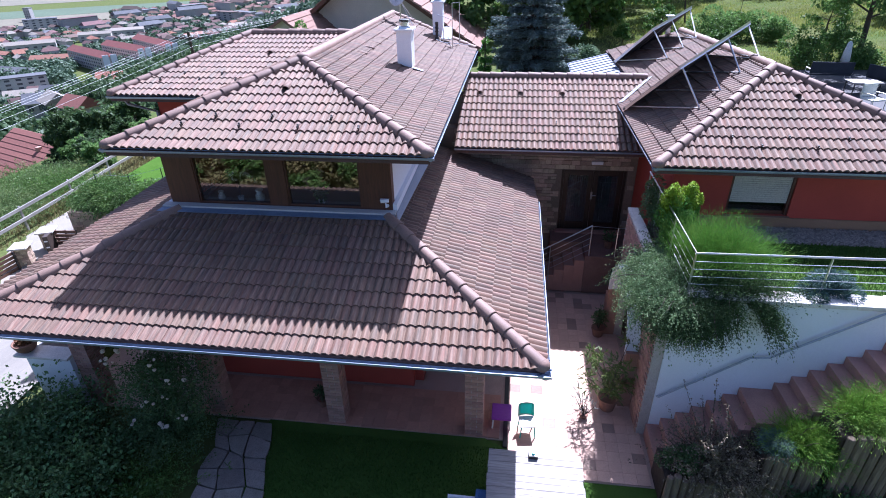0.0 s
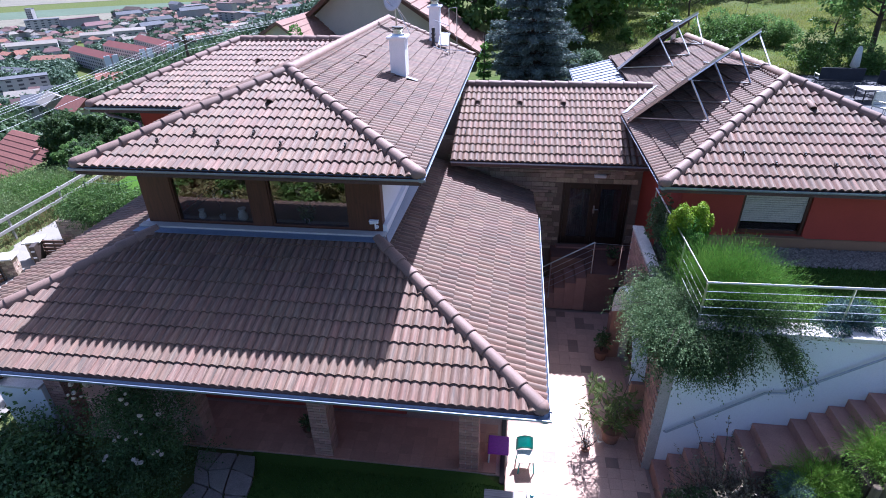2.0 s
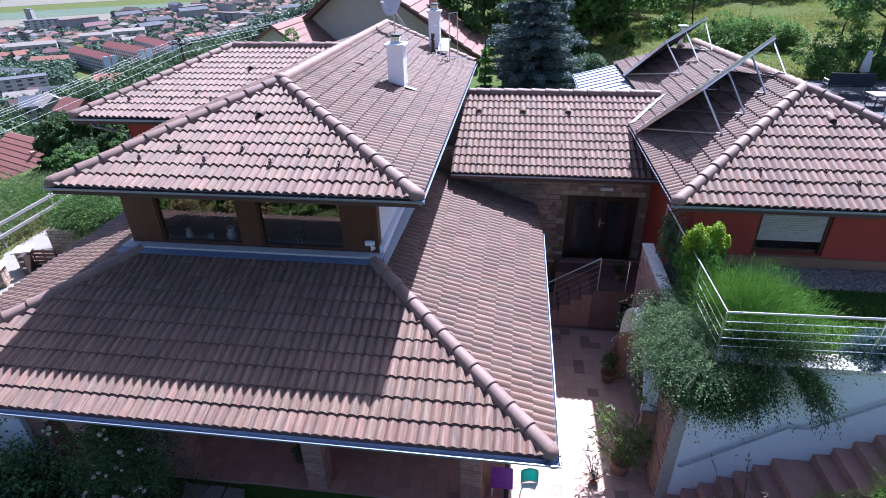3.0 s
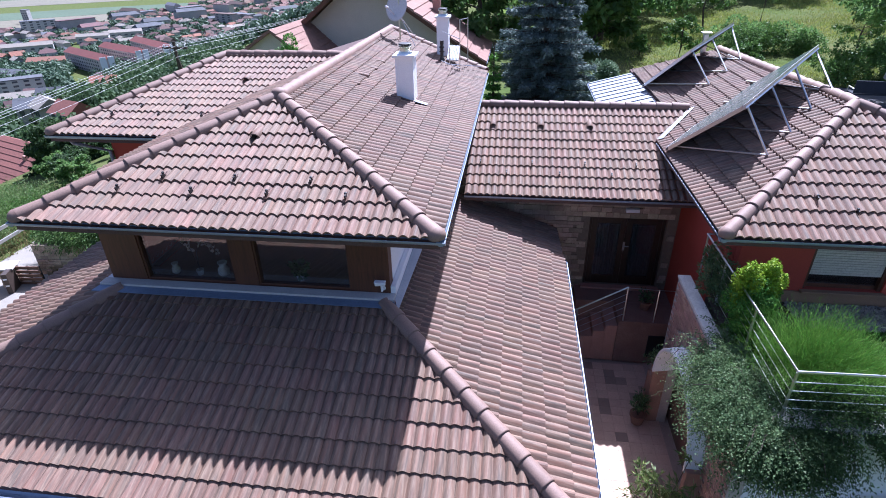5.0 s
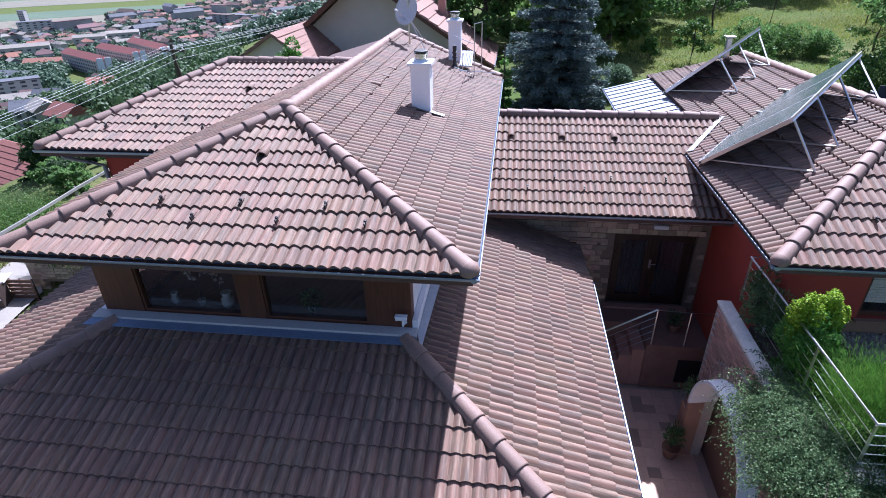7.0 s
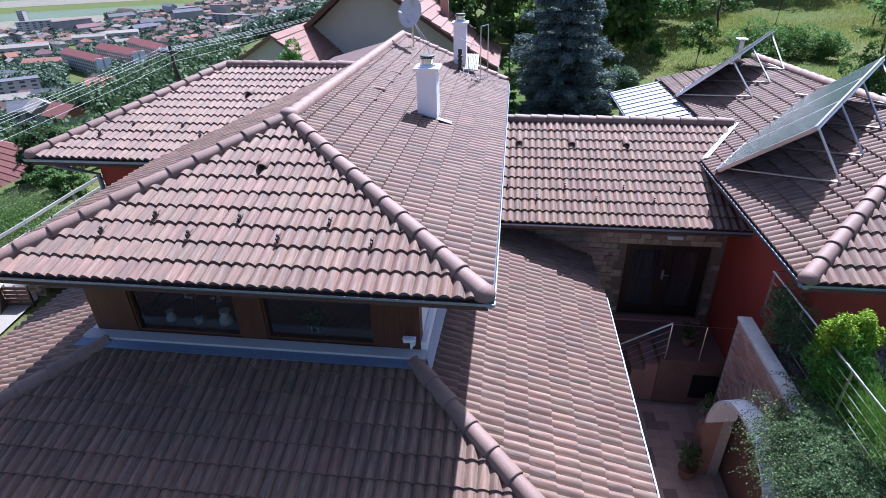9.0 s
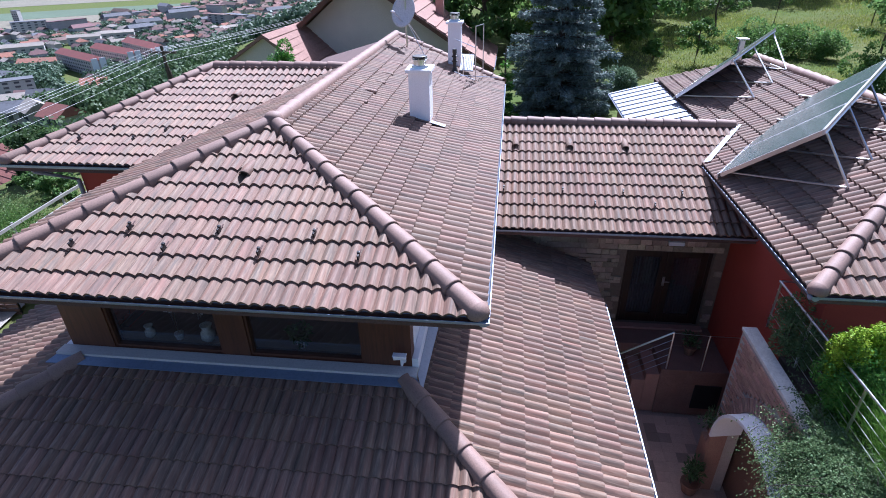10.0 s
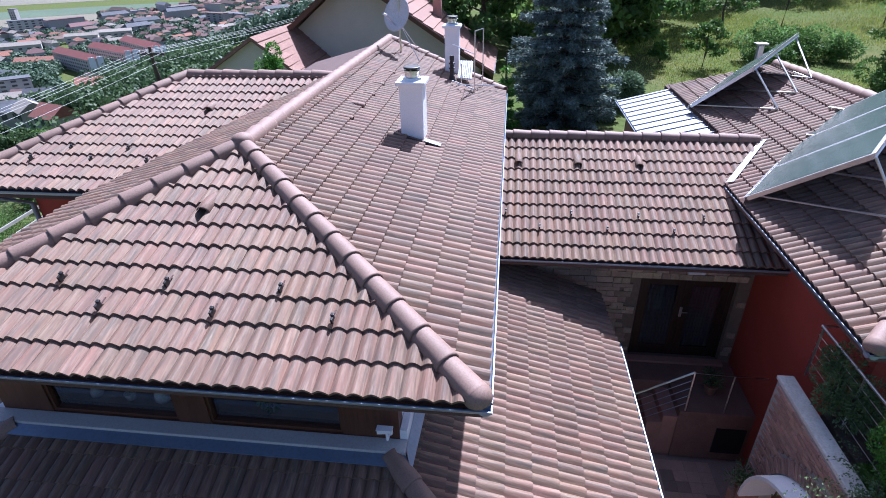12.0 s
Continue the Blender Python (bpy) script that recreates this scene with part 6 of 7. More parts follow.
for i, (x, y) in enumerate(spots):
    dist = math.hypot(x, y)
    if g.random() < 0.10 and dist > 600:
        w, d, h = g.uniform(28, 52), g.uniform(10, 12), g.choice((9, 9, 12, 15))
        ob = house("apartment_building", "pale multi-storey block in the town", (x, y), w, d, h, g.choice((-32, 58, -20, 65)) + g.uniform(-6, 6), 0.6 if g.random() < 0.6 else 4, GREYROOF if g.random() < 0.6 else TOWNROOF, "town blocks", 2)
        if dist < 900:
            windows(ob, w, d, int(h / 3), int(w / 9), 1.0, (4.5, 1.4))
    else:
        w, d = g.uniform(9, 17), g.uniform(7, 10)
        if i > 280:
            # past the countable ones the houses are one mass
            h, rise = g.uniform(4, 7), g.uniform(2.2, 3.4)
            m = pose(x, y, -85, rz=g.choice((-32, 58, -25, 62)) + g.uniform(-12, 12))
            add_box(far_walls, (-w / 2, -d / 2, -2), (w / 2, d / 2, h), 0, m)
            eave = [far_roofs.verts.new(m @ Vector(p)) for p in ((-w / 2 - 0.5, -d / 2 - 0.5, h), (w / 2 + 0.5, -d / 2 - 0.5, h), (w / 2 + 0.5, d / 2 + 0.5, h), (-w / 2 - 0.5, d / 2 + 0.5, h))]
            top = [far_roofs.verts.new(m @ Vector((sx * w * 0.4, 0, h + rise))) for sx in (-1, 1)]
            for f in ((eave[0], eave[1], top[1], top[0]), (eave[2], eave[3], top[0], top[1]), (eave[1], eave[2], top[1]), (eave[3], eave[0], top[0]), eave[::-1]):
                far_roofs.faces.new(f)
            continue
        house("town_house", "small pale house with a pitched roof in the town", (x, y), w, d, g.uniform(4, 7), g.choice((-32, 58, -25, 62)) + g.uniform(-12, 12), g.uniform(2.2, 3.4), g.choice((TOWNROOF, TOWNROOF, TOWNROOF, ORANGEROOF, GREYROOF, PALEROOF)), "town houses", g.choice((0, 3)))
far_town = thing("distant_houses", "far pale houses with red and grey pitched roofs", "houses", kind="stuff")
part("walls", far_walls, surf("distant plaster", (0.5, 0.47, 0.42), (0.42, 0.4, 0.37), rough=0.9, scale=0.05, fine=1, jitter=0.2), far_town)
part("roofs", far_roofs, surf("distant roofs", (0.2, 0.095, 0.07), (0.17, 0.12, 0.10), (0.14, 0.075, 0.058), rough=0.9, scale=0.03, fine=0.6, jitter=0.25, hue=0.02), far_town)
for at, w, d, h, turn, z in (((-380, 380), 26, 12, 4, 15, -85), ((-348, 370), 20, 11, 4.5, 20, -85), ((-330, 420), 24, 12, 5, -20, -85), ((-300, 400), 18, 10, 4, 35, -85), ((-420, 428), 40, 14, 6, -10, -85), ((-270, 330), 15, 10, 4, 10, -82)):
    house("town_house", "low house with a red roof at the foot of the hill", at, w, d, h, turn, 3.5, TOWNROOF if w != 40 else GREYROOF, "town houses", 0, z)
for (x, y), tr, w, d, h, rh, z in (((-70.4, 73.0), -22, 18.5, 23.5, -0.8, 7.6, -22.1),):
    ob = house("red_roof_house", "house with a weathered red tiled roof below the lane", (x, y), w, d, h, tr, rh, OLDRED, "houses below", 0, z)
    for sgn in (-1, 1):
        for k in range(15):
            f0, f1 = k / 15, (k + 1) / 15
            y0, y1 = sgn * (d / 2 + 0.55) * (1 - f0), sgn * (d / 2 + 0.55) * (1 - f1)
            lo, hi = h + rh * f0 + 0.1, h + rh * f1 + 0.03
            part("tile_course", slab([(-w / 2 - 0.55, y0, lo), (w / 2 + 0.55, y0, lo), (w / 2 + 0.55, y1, hi), (-w / 2 - 0.55, y1, hi)][::-sgn], 0.05), OLDRED, ob)
    for cx, cy in ((0.6, -2.6), (4.6, -4.2)):
        part("chimney", box((cx, cy, h + 1.0), (cx + 0.7, cy + 0.7, h + rh * (1 - abs(cy) / 9) + 1.3), 0.03), BRICK, ob, "brown brick chimney")

for at, w, d, h, turn_, rh, mat, z in FOOT:
    ob = house("town_house" if w < 30 else "apartment_building", "pale house with a pitched roof at the foot of the hill" if w < 30 else "long pale block among the trees of the town", at, w, d, h, turn_, rh, mat, "houses of the slope", 0, z)
    if w < 12:
        windows(ob, w, d, 1, 3, 0.9, (1.0, 1.2))
    elif h > 7:
        windows(ob, w, d, int(h / 3), int(w / 7), 1.0, (3.4, 1.4))

# trees between the houses: clumps past counting
outs = []
LONG = ((-387, 476, 80, radians(-32)), (-375, 508, 74, radians(-30)), (-366, 541, 84, radians(-36)))
pts = []
for i in range(11000):
    ratio = g.uniform(0.3, 1.15)
    dist = g.uniform(300, 1320 if ratio < 0.58 else (1170 if ratio < 0.75 else 1000))
    if noise.noise((ratio * 9, dist * 0.012, 3.0)) < -0.25:
        continue
    y = dist / math.hypot(1, ratio)
    x = -ratio * y
    if any(abs((x - bx) * math.cos(a) + (y - by) * math.sin(a)) < bw / 2 + 6 and abs((y - by) * math.cos(a) - (x - bx) * math.sin(a)) < 12 for bx, by, bw, a in LONG):
        continue
    if any((x - f[0][0]) ** 2 + (y - f[0][1]) ** 2 < (0.5 * f[1] + 8) ** 2 for f in FOOT):
        continue
    r = g.uniform(2.2, 5.6) * (0.7 + 0.3 * (dist < 650))
    c = np.array([x, y, ground_z(x, y) + r * 0.8])
    m = 56
    q = rng.normal(size=(m, 3))
    q /= np.linalg.norm(q, axis=1)[:, None]
    lump = 1 + 0.25 * np.sin(q[:, :1] * 5 + i) * np.cos(q[:, 1:2] * 4)
    pts.append(c + q * r * lump * rng.uniform(0.75, 1.0, size=(m, 1)) * [1, 1, 1.1])
    outs.append(q)
tagged(leaf_mesh("valley_trees", np.concatenate(pts), 2.2, leafy("valley foliage", (0.055, 0.10, 0.06), (0.095, 0.15, 0.085), through_light=0.2, jitter=0.1, hue=0.005, scale=0.06, fine=0.4), None, aspect=0.8, face=np.concatenate(outs), loose=0.14), "green trees between the houses of the valley", "trees", "", "stuff")
pts, outs = [], []
for i in range(900):
    ratio, dist = g.uniform(0.5, 1.2), g.uniform(112, 320)
    y = dist / math.hypot(1, ratio)
    x = -ratio * y
    if any((x - f[0][0]) ** 2 + (y - f[0][1]) ** 2 < (0.5 * f[1] + 7) ** 2 for f in FOOT):
        continue
    r = g.uniform(1.8, 4.0)
    c = np.array([x, y, ground_z(x, y) + r * 0.7])
    m = 170
    q = rng.normal(size=(m, 3))
    q /= np.linalg.norm(q, axis=1)[:, None]
    lump = 1 + 0.3 * np.sin(q[:, :1] * 5 + i) * np.cos(q[:, 1:2] * 4)
    pts.append(c + q * r * lump * rng.uniform(0.75, 1.0, size=(m, 1)))
    outs.append(q)
tagged(leaf_mesh("slope_woods", np.concatenate(pts), 0.95, leafy("slope foliage", (0.045, 0.085, 0.04), (0.10, 0.16, 0.06), through_light=0.25, jitter=0.12, hue=0.008, scale=0.1, fine=0.6), None, aspect=0.7, face=np.concatenate(outs), loose=0.45), "dense green woods on the slope above the town", "trees", "", "stuff")
# fields beyond the town
FIELDS = ((0.2, 0.55, 1330, 1480, (0.071, 0.108, 0.059)), (0.55, 0.75, 1180, 1330, (0.071, 0.108, 0.059)), (0.75, 1.3, 1010, 1180, (0.167, 0.152, 0.103)), (0.75, 1.3, 1182, 1330, (0.076, 0.113, 0.065)), (0.2, 1.3, 1482, 1700, (0.157, 0.146, 0.103)), (0.2, 1.3, 1702, 2600, (0.076, 0.118, 0.054)))
for i, (ra_, rb_, d0, d1, col) in enumerate(FIELDS):
    pts_f = []
    for r, d in [(ra_ + (rb_ - ra_) * k / 8, d0) for k in range(9)] + [(rb_ + (ra_ - rb_) * k / 8, d1) for k in range(9)]:
        y = d / math.hypot(1, r)
        pts_f.append((-r * y, y, -84.6 + 0.02 * i))
    structure("field_%d" % (i + 1), slab(pts_f, 0.3), surf("field crop", col, [c * 0.85 for c in col], scale=0.02, fine=0.3, rough=1.0), "flat farm field beyond the town", "field")
# ---- on the roofs ----
def chimney(x0, y0, w, d, z0, z1, label):
    ob = thing("chimney", label, "chimney", group="roof chimneys")
    part("shaft", box((x0, y0, z0), (x0 + w, y0 + d, z1), 0.012), WHITE, ob)
    part("cap_slab", box((x0 - 0.05, y0 - 0.05, z1), (x0 + w + 0.05, y0 + d + 0.05, z1 + 0.06), 0.01), WHITE, ob, "white capping slab")
    c = Matrix.Translation((x0 + w / 2, y0 + d / 2, z1 + 0.06))
    cowl = part("cowl", lathe([(0.16, 0), (0.15, 0.04), (0.12, 0.05), (0.12, 0.13), (0.145, 0.14), (0.145, 0.155), (0.02, 0.165)], 18, c), STEEL, ob, "shiny steel cowl", smooth=False)
    part("cowl_ring", lathe([(0.125, 0.175), (0.14, 0.18), (0.14, 0.205), (0.125, 0.21)], 18, c), BLACK, cowl)
    for k in range(4):
        a = math.pi / 2 * k
        p = c @ Vector((0.13 * math.cos(a), 0.13 * math.sin(a), 0.14))
        part("cowl_strut", rod(p, p + Vector((0, 0, 0.05)), 0.008, sides=5), STEEL, cowl)
    return ob


ch = chimney(-3.29, 15.58, 0.39, 0.44, 5.95, 7.16, "white plastered chimney with a steel cowl")
part("base_flashing", slab([(-3.4, 15.5, 6.39), (-2.83, 15.5, 6.23), (-2.83, 16.12, 6.23), (-3.4, 16.12, 6.39)], 0.03), DECK, ch, "dark flashing round the chimney")
part("base_flashing", slab([(-2.88, 15.44, 6.285), (-2.6, 15.44, 6.2), (-2.6, 15.58, 6.2), (-2.88, 15.58, 6.285)], 0.012), ZINC, ch, "shiny zinc flashing strip")
ch = chimney(-3.16, 21.2, 0.36, 0.36, 5.95, 7.33, "second white chimney near the end of the ridge")
pipe = thing("vent_pipe", "black plastic vent pipe on the roof", "pipe", (-2.89, 20.32, 6.2))
part("tube", lathe([(0.05, -0.1), (0.05, 0.52), (0.056, 0.53), (0.056, 0.62), (0.05, 0.63)], 12), BLACK, pipe)
part("pipe_collar", lathe([(0.1, 0.02), (0.06, 0.16), (0.05, 0.17)], 12), BLACK, pipe)
for h in (0.3, 0.42):
    part("pipe_ring", lathe([(0.05, h), (0.075, h + 0.01), (0.075, h + 0.04), (0.05, h + 0.05)], 12), BLACK, pipe)

dish = thing("satellite_dish", "grey satellite dish on a steel mast", "satellite dish", (-4.4, 21.7, 6.65))
part("mast", tube([(0, 0, 0), (0, 0, 1.35)], 0.025), STEEL, dish)
turn = look((0, 0, 0), (0.5, 0.78, -0.3)).to_3x3().to_4x4()
bowl = []
for k in range(7):
    r = 0.43 * k / 6
    bowl.append((max(r, 0.001), 0.07 * (k / 6) ** 2))
bowl = bowl + [(0.432, 0.062), (0.3, 0.02), (0.001, -0.015)]
part("reflector", lathe(bowl, 24, Matrix.Translation((-0.02, -0.03, 0.95)) @ turn), surf("light grey dish paint", (0.62, 0.62, 0.62), (0.56, 0.56, 0.57), rough=0.5), dish, "light grey dish", smooth=True)
arm_end = Vector((-0.02, -0.03, 0.95)) + turn.to_3x3() @ Vector((0, -0.1, 0.45))
part("feed_arm", tube([(-0.02, -0.03, 0.6), arm_end], 0.012, 6), STEEL, dish)
part("receiver", lathe([(0.02, -0.05), (0.03, 0.0), (0.03, 0.08)], 10, Matrix.Translation(arm_end) @ turn), WHITE, dish)
for a in ((0.55, -0.35, -0.15), (0.5, 0.4, -0.1)):
    part("stay", tube([(0, 0, 0.75), a], 0.009, 5), STEEL, dish)

rack = thing("roof_walkway", "steel roof walkway grate with a guard frame", "roof walkway")
g0 = Vector((-2.75, 20.35, 6.3))
part("frame", slab([g0, g0 + Vector((0.34, 0.0, -0.02)), g0 + Vector((0.34, 0.6, 0.28)), g0 + Vector((0, 0.6, 0.3))], 0.03), ZINC, rack)
for k in range(7):
    p = g0 + Vector((0.03 + 0.045 * k, 0.02, 0.025))
    part("grate_bar", rod(p, p + Vector((0, 0.56, 0.28)), 0.009, sides=5), STEEL, rack)
for x, y, h in ((-2.3, 19.75, 1.4), (-2.15, 20.6, 1.35), (-2.65, 20.2, 0.6)):
    part("upright", rod((x, y, 6.0), (x, y, 6.05 + h), 0.014, sides=6), STEEL, rack)
part("top_bar", tube([(-2.3, 19.75, 7.45), (-2.15, 20.6, 7.4)], 0.013, 6), STEEL, rack)
part("top_bar", tube([(-2.3, 19.75, 6.95), (-2.95, 20.9, 7.0)], 0.01, 6), STEEL, rack)
part("foot_bar", tube([(-2.7, 19.6, 6.3), (-1.75, 20.6, 6.05)], 0.012, 6), STEEL, rack)
part("foot_bar", tube([(-2.3, 19.75, 6.15), (-2.85, 19.9, 6.33)], 0.012, 6), STEEL, rack)

PANELGLASS = surf("solar collector glass", (0.045, 0.07, 0.065), (0.06, 0.09, 0.083), (0.09, 0.12, 0.112), scale=1.6, fine=6, rough=0.22, bump=0.0, spec=1.0)


def roof_z(x):
    return XZ + XS * (x - 2.85)


def solar(name_label, bl, up, along, count, feet):
    """Collectors side by side on a raised aluminium frame standing on the annex roof."""
    ob = thing("solar_collector", name_label, "solar collector", group="solar collectors")
    bl, up, along = Vector(bl), Vector(up), Vector(along)
    nrm = along.cross(up).normalized()
    if nrm.z < 0:
        nrm = -nrm
    for k in range(count):
        a = bl + along * (k / count + 0.004)
        b = bl + along * ((k + 1) / count - 0.004)
        bm = bmesh.new()
        for p, q in ((nrm * 0.0, nrm * 0.08),):
            lowv = [bm.verts.new(c + p) for c in (a, b, b + up, a + up)]
            topv = [bm.verts.new(c + q) for c in (a, b, b + up, a + up)]
        bm.faces.new(topv)
        bm.faces.new(lowv[::-1])
        for i in range(4):
            j = (i + 1) % 4
            bm.faces.new((lowv[i], lowv[j], topv[j], topv[i]))
        bmesh.ops.recalc_face_normals(bm, faces=bm.faces)
        col = part("collector", bm, ALU, ob, "flat glazed collector in an aluminium frame")
        ua, ub = up.normalized() * 0.035, along.normalized() * 0.035
        bm = bmesh.new()
        bm.faces.new([bm.verts.new(c + nrm * 0.084) for c in (a + ua + ub, b + ua - ub, b + up - ua - ub, a + up - ua + ub)])
        part("glazing", bm, PANELGLASS, col)
        bm = bmesh.new()
        bm.faces.new([bm.verts.new(c - nrm * 0.004) for c in (a + ua + ub, b + ua - ub, b + up - ua - ub, a + up - ua + ub)][::-1])
        part("back_sheet", bm, DARKGAP, col)
    for f in (0.0, 1.0):
        o = up * f
        part("edge_rail", slab([bl + o + nrm * 0.085, bl + along + o + nrm * 0.085, bl + along + o + nrm * 0.085 + up.normalized() * (0.05 if f else -0.05), bl + o + nrm * 0.085 + up.normalized() * (0.05 if f else -0.05)], 0.09), ALU, ob)
    n = len(feet)
    for k, (x, y) in enumerate(feet):
        f = (0.05, 0.35, 0.67, 0.985)[k] if n == 4 else (0.06, 0.5, 0.97)[k]
        foot = Vector((x, y, roof_z(x) + 0.09))
        head = bl + up * 0.97 + along * f
        part("leg", rod(foot, head, 0.022, sides=6), ALU, ob)
        low = bl + up * 0.03 + along * f
        low = Vector((low.x, low.y, max(low.z, roof_z(low.x) + 0.1)))
        part("base_rail", rod(foot, low, 0.02, sides=6), ALU, ob)
        if k in (0, n - 1):
            part("diagonal", rod(foot.lerp(low, 0.02), bl + up * 0.45 + along * f, 0.013, sides=6), ALU, ob) if k else None
    return ob


solar("three glazed solar collectors on a raised aluminium frame", (2.83, 16.08, 5.09), (0.81, -1.56, 1.37), (2.42, 2.98, 0.62), 3, ((4.20, 14.42), (4.82, 15.08), (5.47, 15.89), (6.06, 16.4)))
solar("two glazed solar collectors on a raised aluminium frame", (3.33, 21.70, 5.28), (0.86, -1.22, 1.22), (1.60, 1.80, 0.50), 2, ((4.62, 19.8), (5.2, 20.35), (5.72, 20.95)))

shaft = thing("vent_shaft", "pale metal vent shaft with a flat cap on the annex", "vent", (5.35, 23.3, 5.9))
part("shaft_body", box((-0.07, -0.07, 0), (0.07, 0.07, 0.7), 0.008), ALU, shaft)
part("shaft_cap", box((-0.15, -0.13, 0.735), (0.15, 0.13, 0.775), 0.008), ALU, shaft)
for x in (-0.08, 0.08):
    part("cap_leg", rod((x, 0, 0.69), (x, 0, 0.74), 0.012, sides=6), STEEL, shaft)

# ---- upper windows ----
seccam = thing("security_camera", "white bullet security camera on the corner of the window wall", "camera", (-2.68, 10.78, 4.55))
part("camera_body", rod((0.08, -0.06, 0.03), (-0.08, -0.06, 0.01), 0.034, sides=12), WHITE, seccam)
part("sun_shield", box((-0.09, -0.10, 0.05), (0.09, -0.02, 0.064), 0.004), WHITE, seccam)
part("mount_arm", tube([(0.02, -0.06, 0.02), (0.02, -0.05, -0.12), (0.02, 0.02, -0.13)], 0.016), WHITE, seccam)
part("mount_plate", lathe([(0.04, 0), (0.04, 0.012)], 14, Matrix.Translation((0.02, 0.062, -0.13)) @ Matrix.Rotation(math.pi / 2, 4, "X")), WHITE, seccam)
structure("window_shelf", box((-7.2, 11.06, 4.20), (-2.8, 11.4, 4.24)), BROWN_BASE, "brown inner shelf behind the windows", "shelf")
CERAMIC = surf("white ceramic", (0.8, 0.77, 0.68), (0.75, 0.71, 0.62), rough=0.25, bump=0.02)
for x, s in ((-6.5, 0.85), (-5.6, 1.15)):
    v = thing("vase", "white ceramic vase on the window shelf", "vase", (x, 11.22, 4.242), group="window vases")
    part("vase_body", lathe([(0.05 * s, 0), (0.09 * s, 0.05 * s), (0.085 * s, 0.13 * s), (0.05 * s, 0.18 * s), (0.075 * s, 0.24 * s), (0.065 * s, 0.238 * s)], 18), CERAMIC, v, smooth=True)
pp = thing("pot_plant", "small green pot plant on the window shelf", "plant", (-4.2, 11.22, 4.242))
part("pot", lathe([(0.06, 0), (0.085, 0.12), (0.075, 0.12)], 16), CERAMIC, pp)
p, d = lumps((0, 0, 0.24), (0.16, 0.14, 0.14), 260, 6, seed=300)
leaf_mesh("leaves", p, 0.09, MIDLEAF, pp, dirs=d)
orchid = thing("orchid", "pale orchid behind the window pane", "plant", (-6.05, 11.22, 4.242))
part("pot", lathe([(0.05, 0), (0.07, 0.1), (0.06, 0.1)], 14), CERAMIC, orchid)
part("stem", tube([(0, 0, 0.1), (0.02, 0, 0.45), (0.14, 0, 0.64), (0.3, 0, 0.6), (0.42, 0, 0.44)], 0.006, 5), BARK, orchid)
part("stem", tube([(0, 0, 0.1), (-0.04, 0, 0.42), (-0.14, 0, 0.6)], 0.006, 5), BARK, orchid)
spray = [(0.14 + 0.28 * t, 0.0, 0.64 - 0.2 * t * t) for t in np.linspace(0, 1, 9)] + [(-0.06 - 0.08 * t, 0.0, 0.5 + 0.1 * t) for t in np.linspace(0, 1, 4)]
leaf_mesh("blooms", np.repeat(np.array(spray), 7, 0) + rng.normal(size=(7 * len(spray), 3)) * 0.022, 0.06, PETAL, orchid, aspect=0.8)

# ---- porch ----
structure("drain", box((-0.07, 8.75, -0.034), (0.02, 11.5, 0.004)), BLACK, "dark drain grate along the eave", "drain")
structure("wall_low", box((-10.62, 8.9, -0.6), (-9.56, 9.15, 1.32)), WHITE, "white low wall beside the porch", "wall")
structure("wall_low_side", box((-10.84, 9.16, -0.6), (-10.6, 12.5, 1.32)), WHITE, "white low side wall beside the porch", "wall")
structure("coping_low", box((-10.86, 8.84, 1.322), (-9.56, 9.25, 1.38), 0.01), COPING, "pale coping on the low wall", "coping")
pot = thing("planter", "round terracotta planter with dark soil on the low wall", "planter", (-10.66, 9.05, 1.38))
TERRA = surf("terracotta", (0.27, 0.14, 0.09), (0.22, 0.11, 0.075), (0.16, 0.085, 0.06), scale=6, fine=40, rough=0.85)
part("bowl", lathe([(0.12, 0), (0.2, 0.08), (0.24, 0.2), (0.25, 0.24), (0.22, 0.24), (0.2, 0.2)], 20), TERRA, pot, smooth=True)
p, d = lumps((0, 0, 0.28), (0.2, 0.2, 0.12), 500, 6, seed=301)
leaf_mesh("leaves", p, 0.07, leafy("brown-red leaves", (0.12, 0.06, 0.03), (0.18, 0.1, 0.05)), pot, dirs=d)


def potted(name, label, at, r, h, plant_h, plant_r, n, leaf, mat, seed, aspect=0.3):
    ob = thing(name, label, "potted plant", at)
    part("pot", lathe([(r * 0.7, 0), (r * 0.95, h * 0.8), (r * 1.05, h * 0.82), (r * 1.05, h), (r * 0.9, h), (r * 0.85, h * 0.9)], 20), TERRA, ob, "terracotta pot", smooth=False)
    p, d = lumps((0, 0, h + plant_h * 0.55), (plant_r, plant_r, plant_h * 0.55), n, 9, seed=seed)
    leaf_mesh("leaves", p, leaf, mat, ob, dirs=d + np.array([0, 0, 0.4]), aspect=aspect)
    part("branchwork", stems((0, 0, h * 0.8), [tuple(q) for q in p[:: max(1, n // 14)]], 0.012), BARK, ob)
    return ob


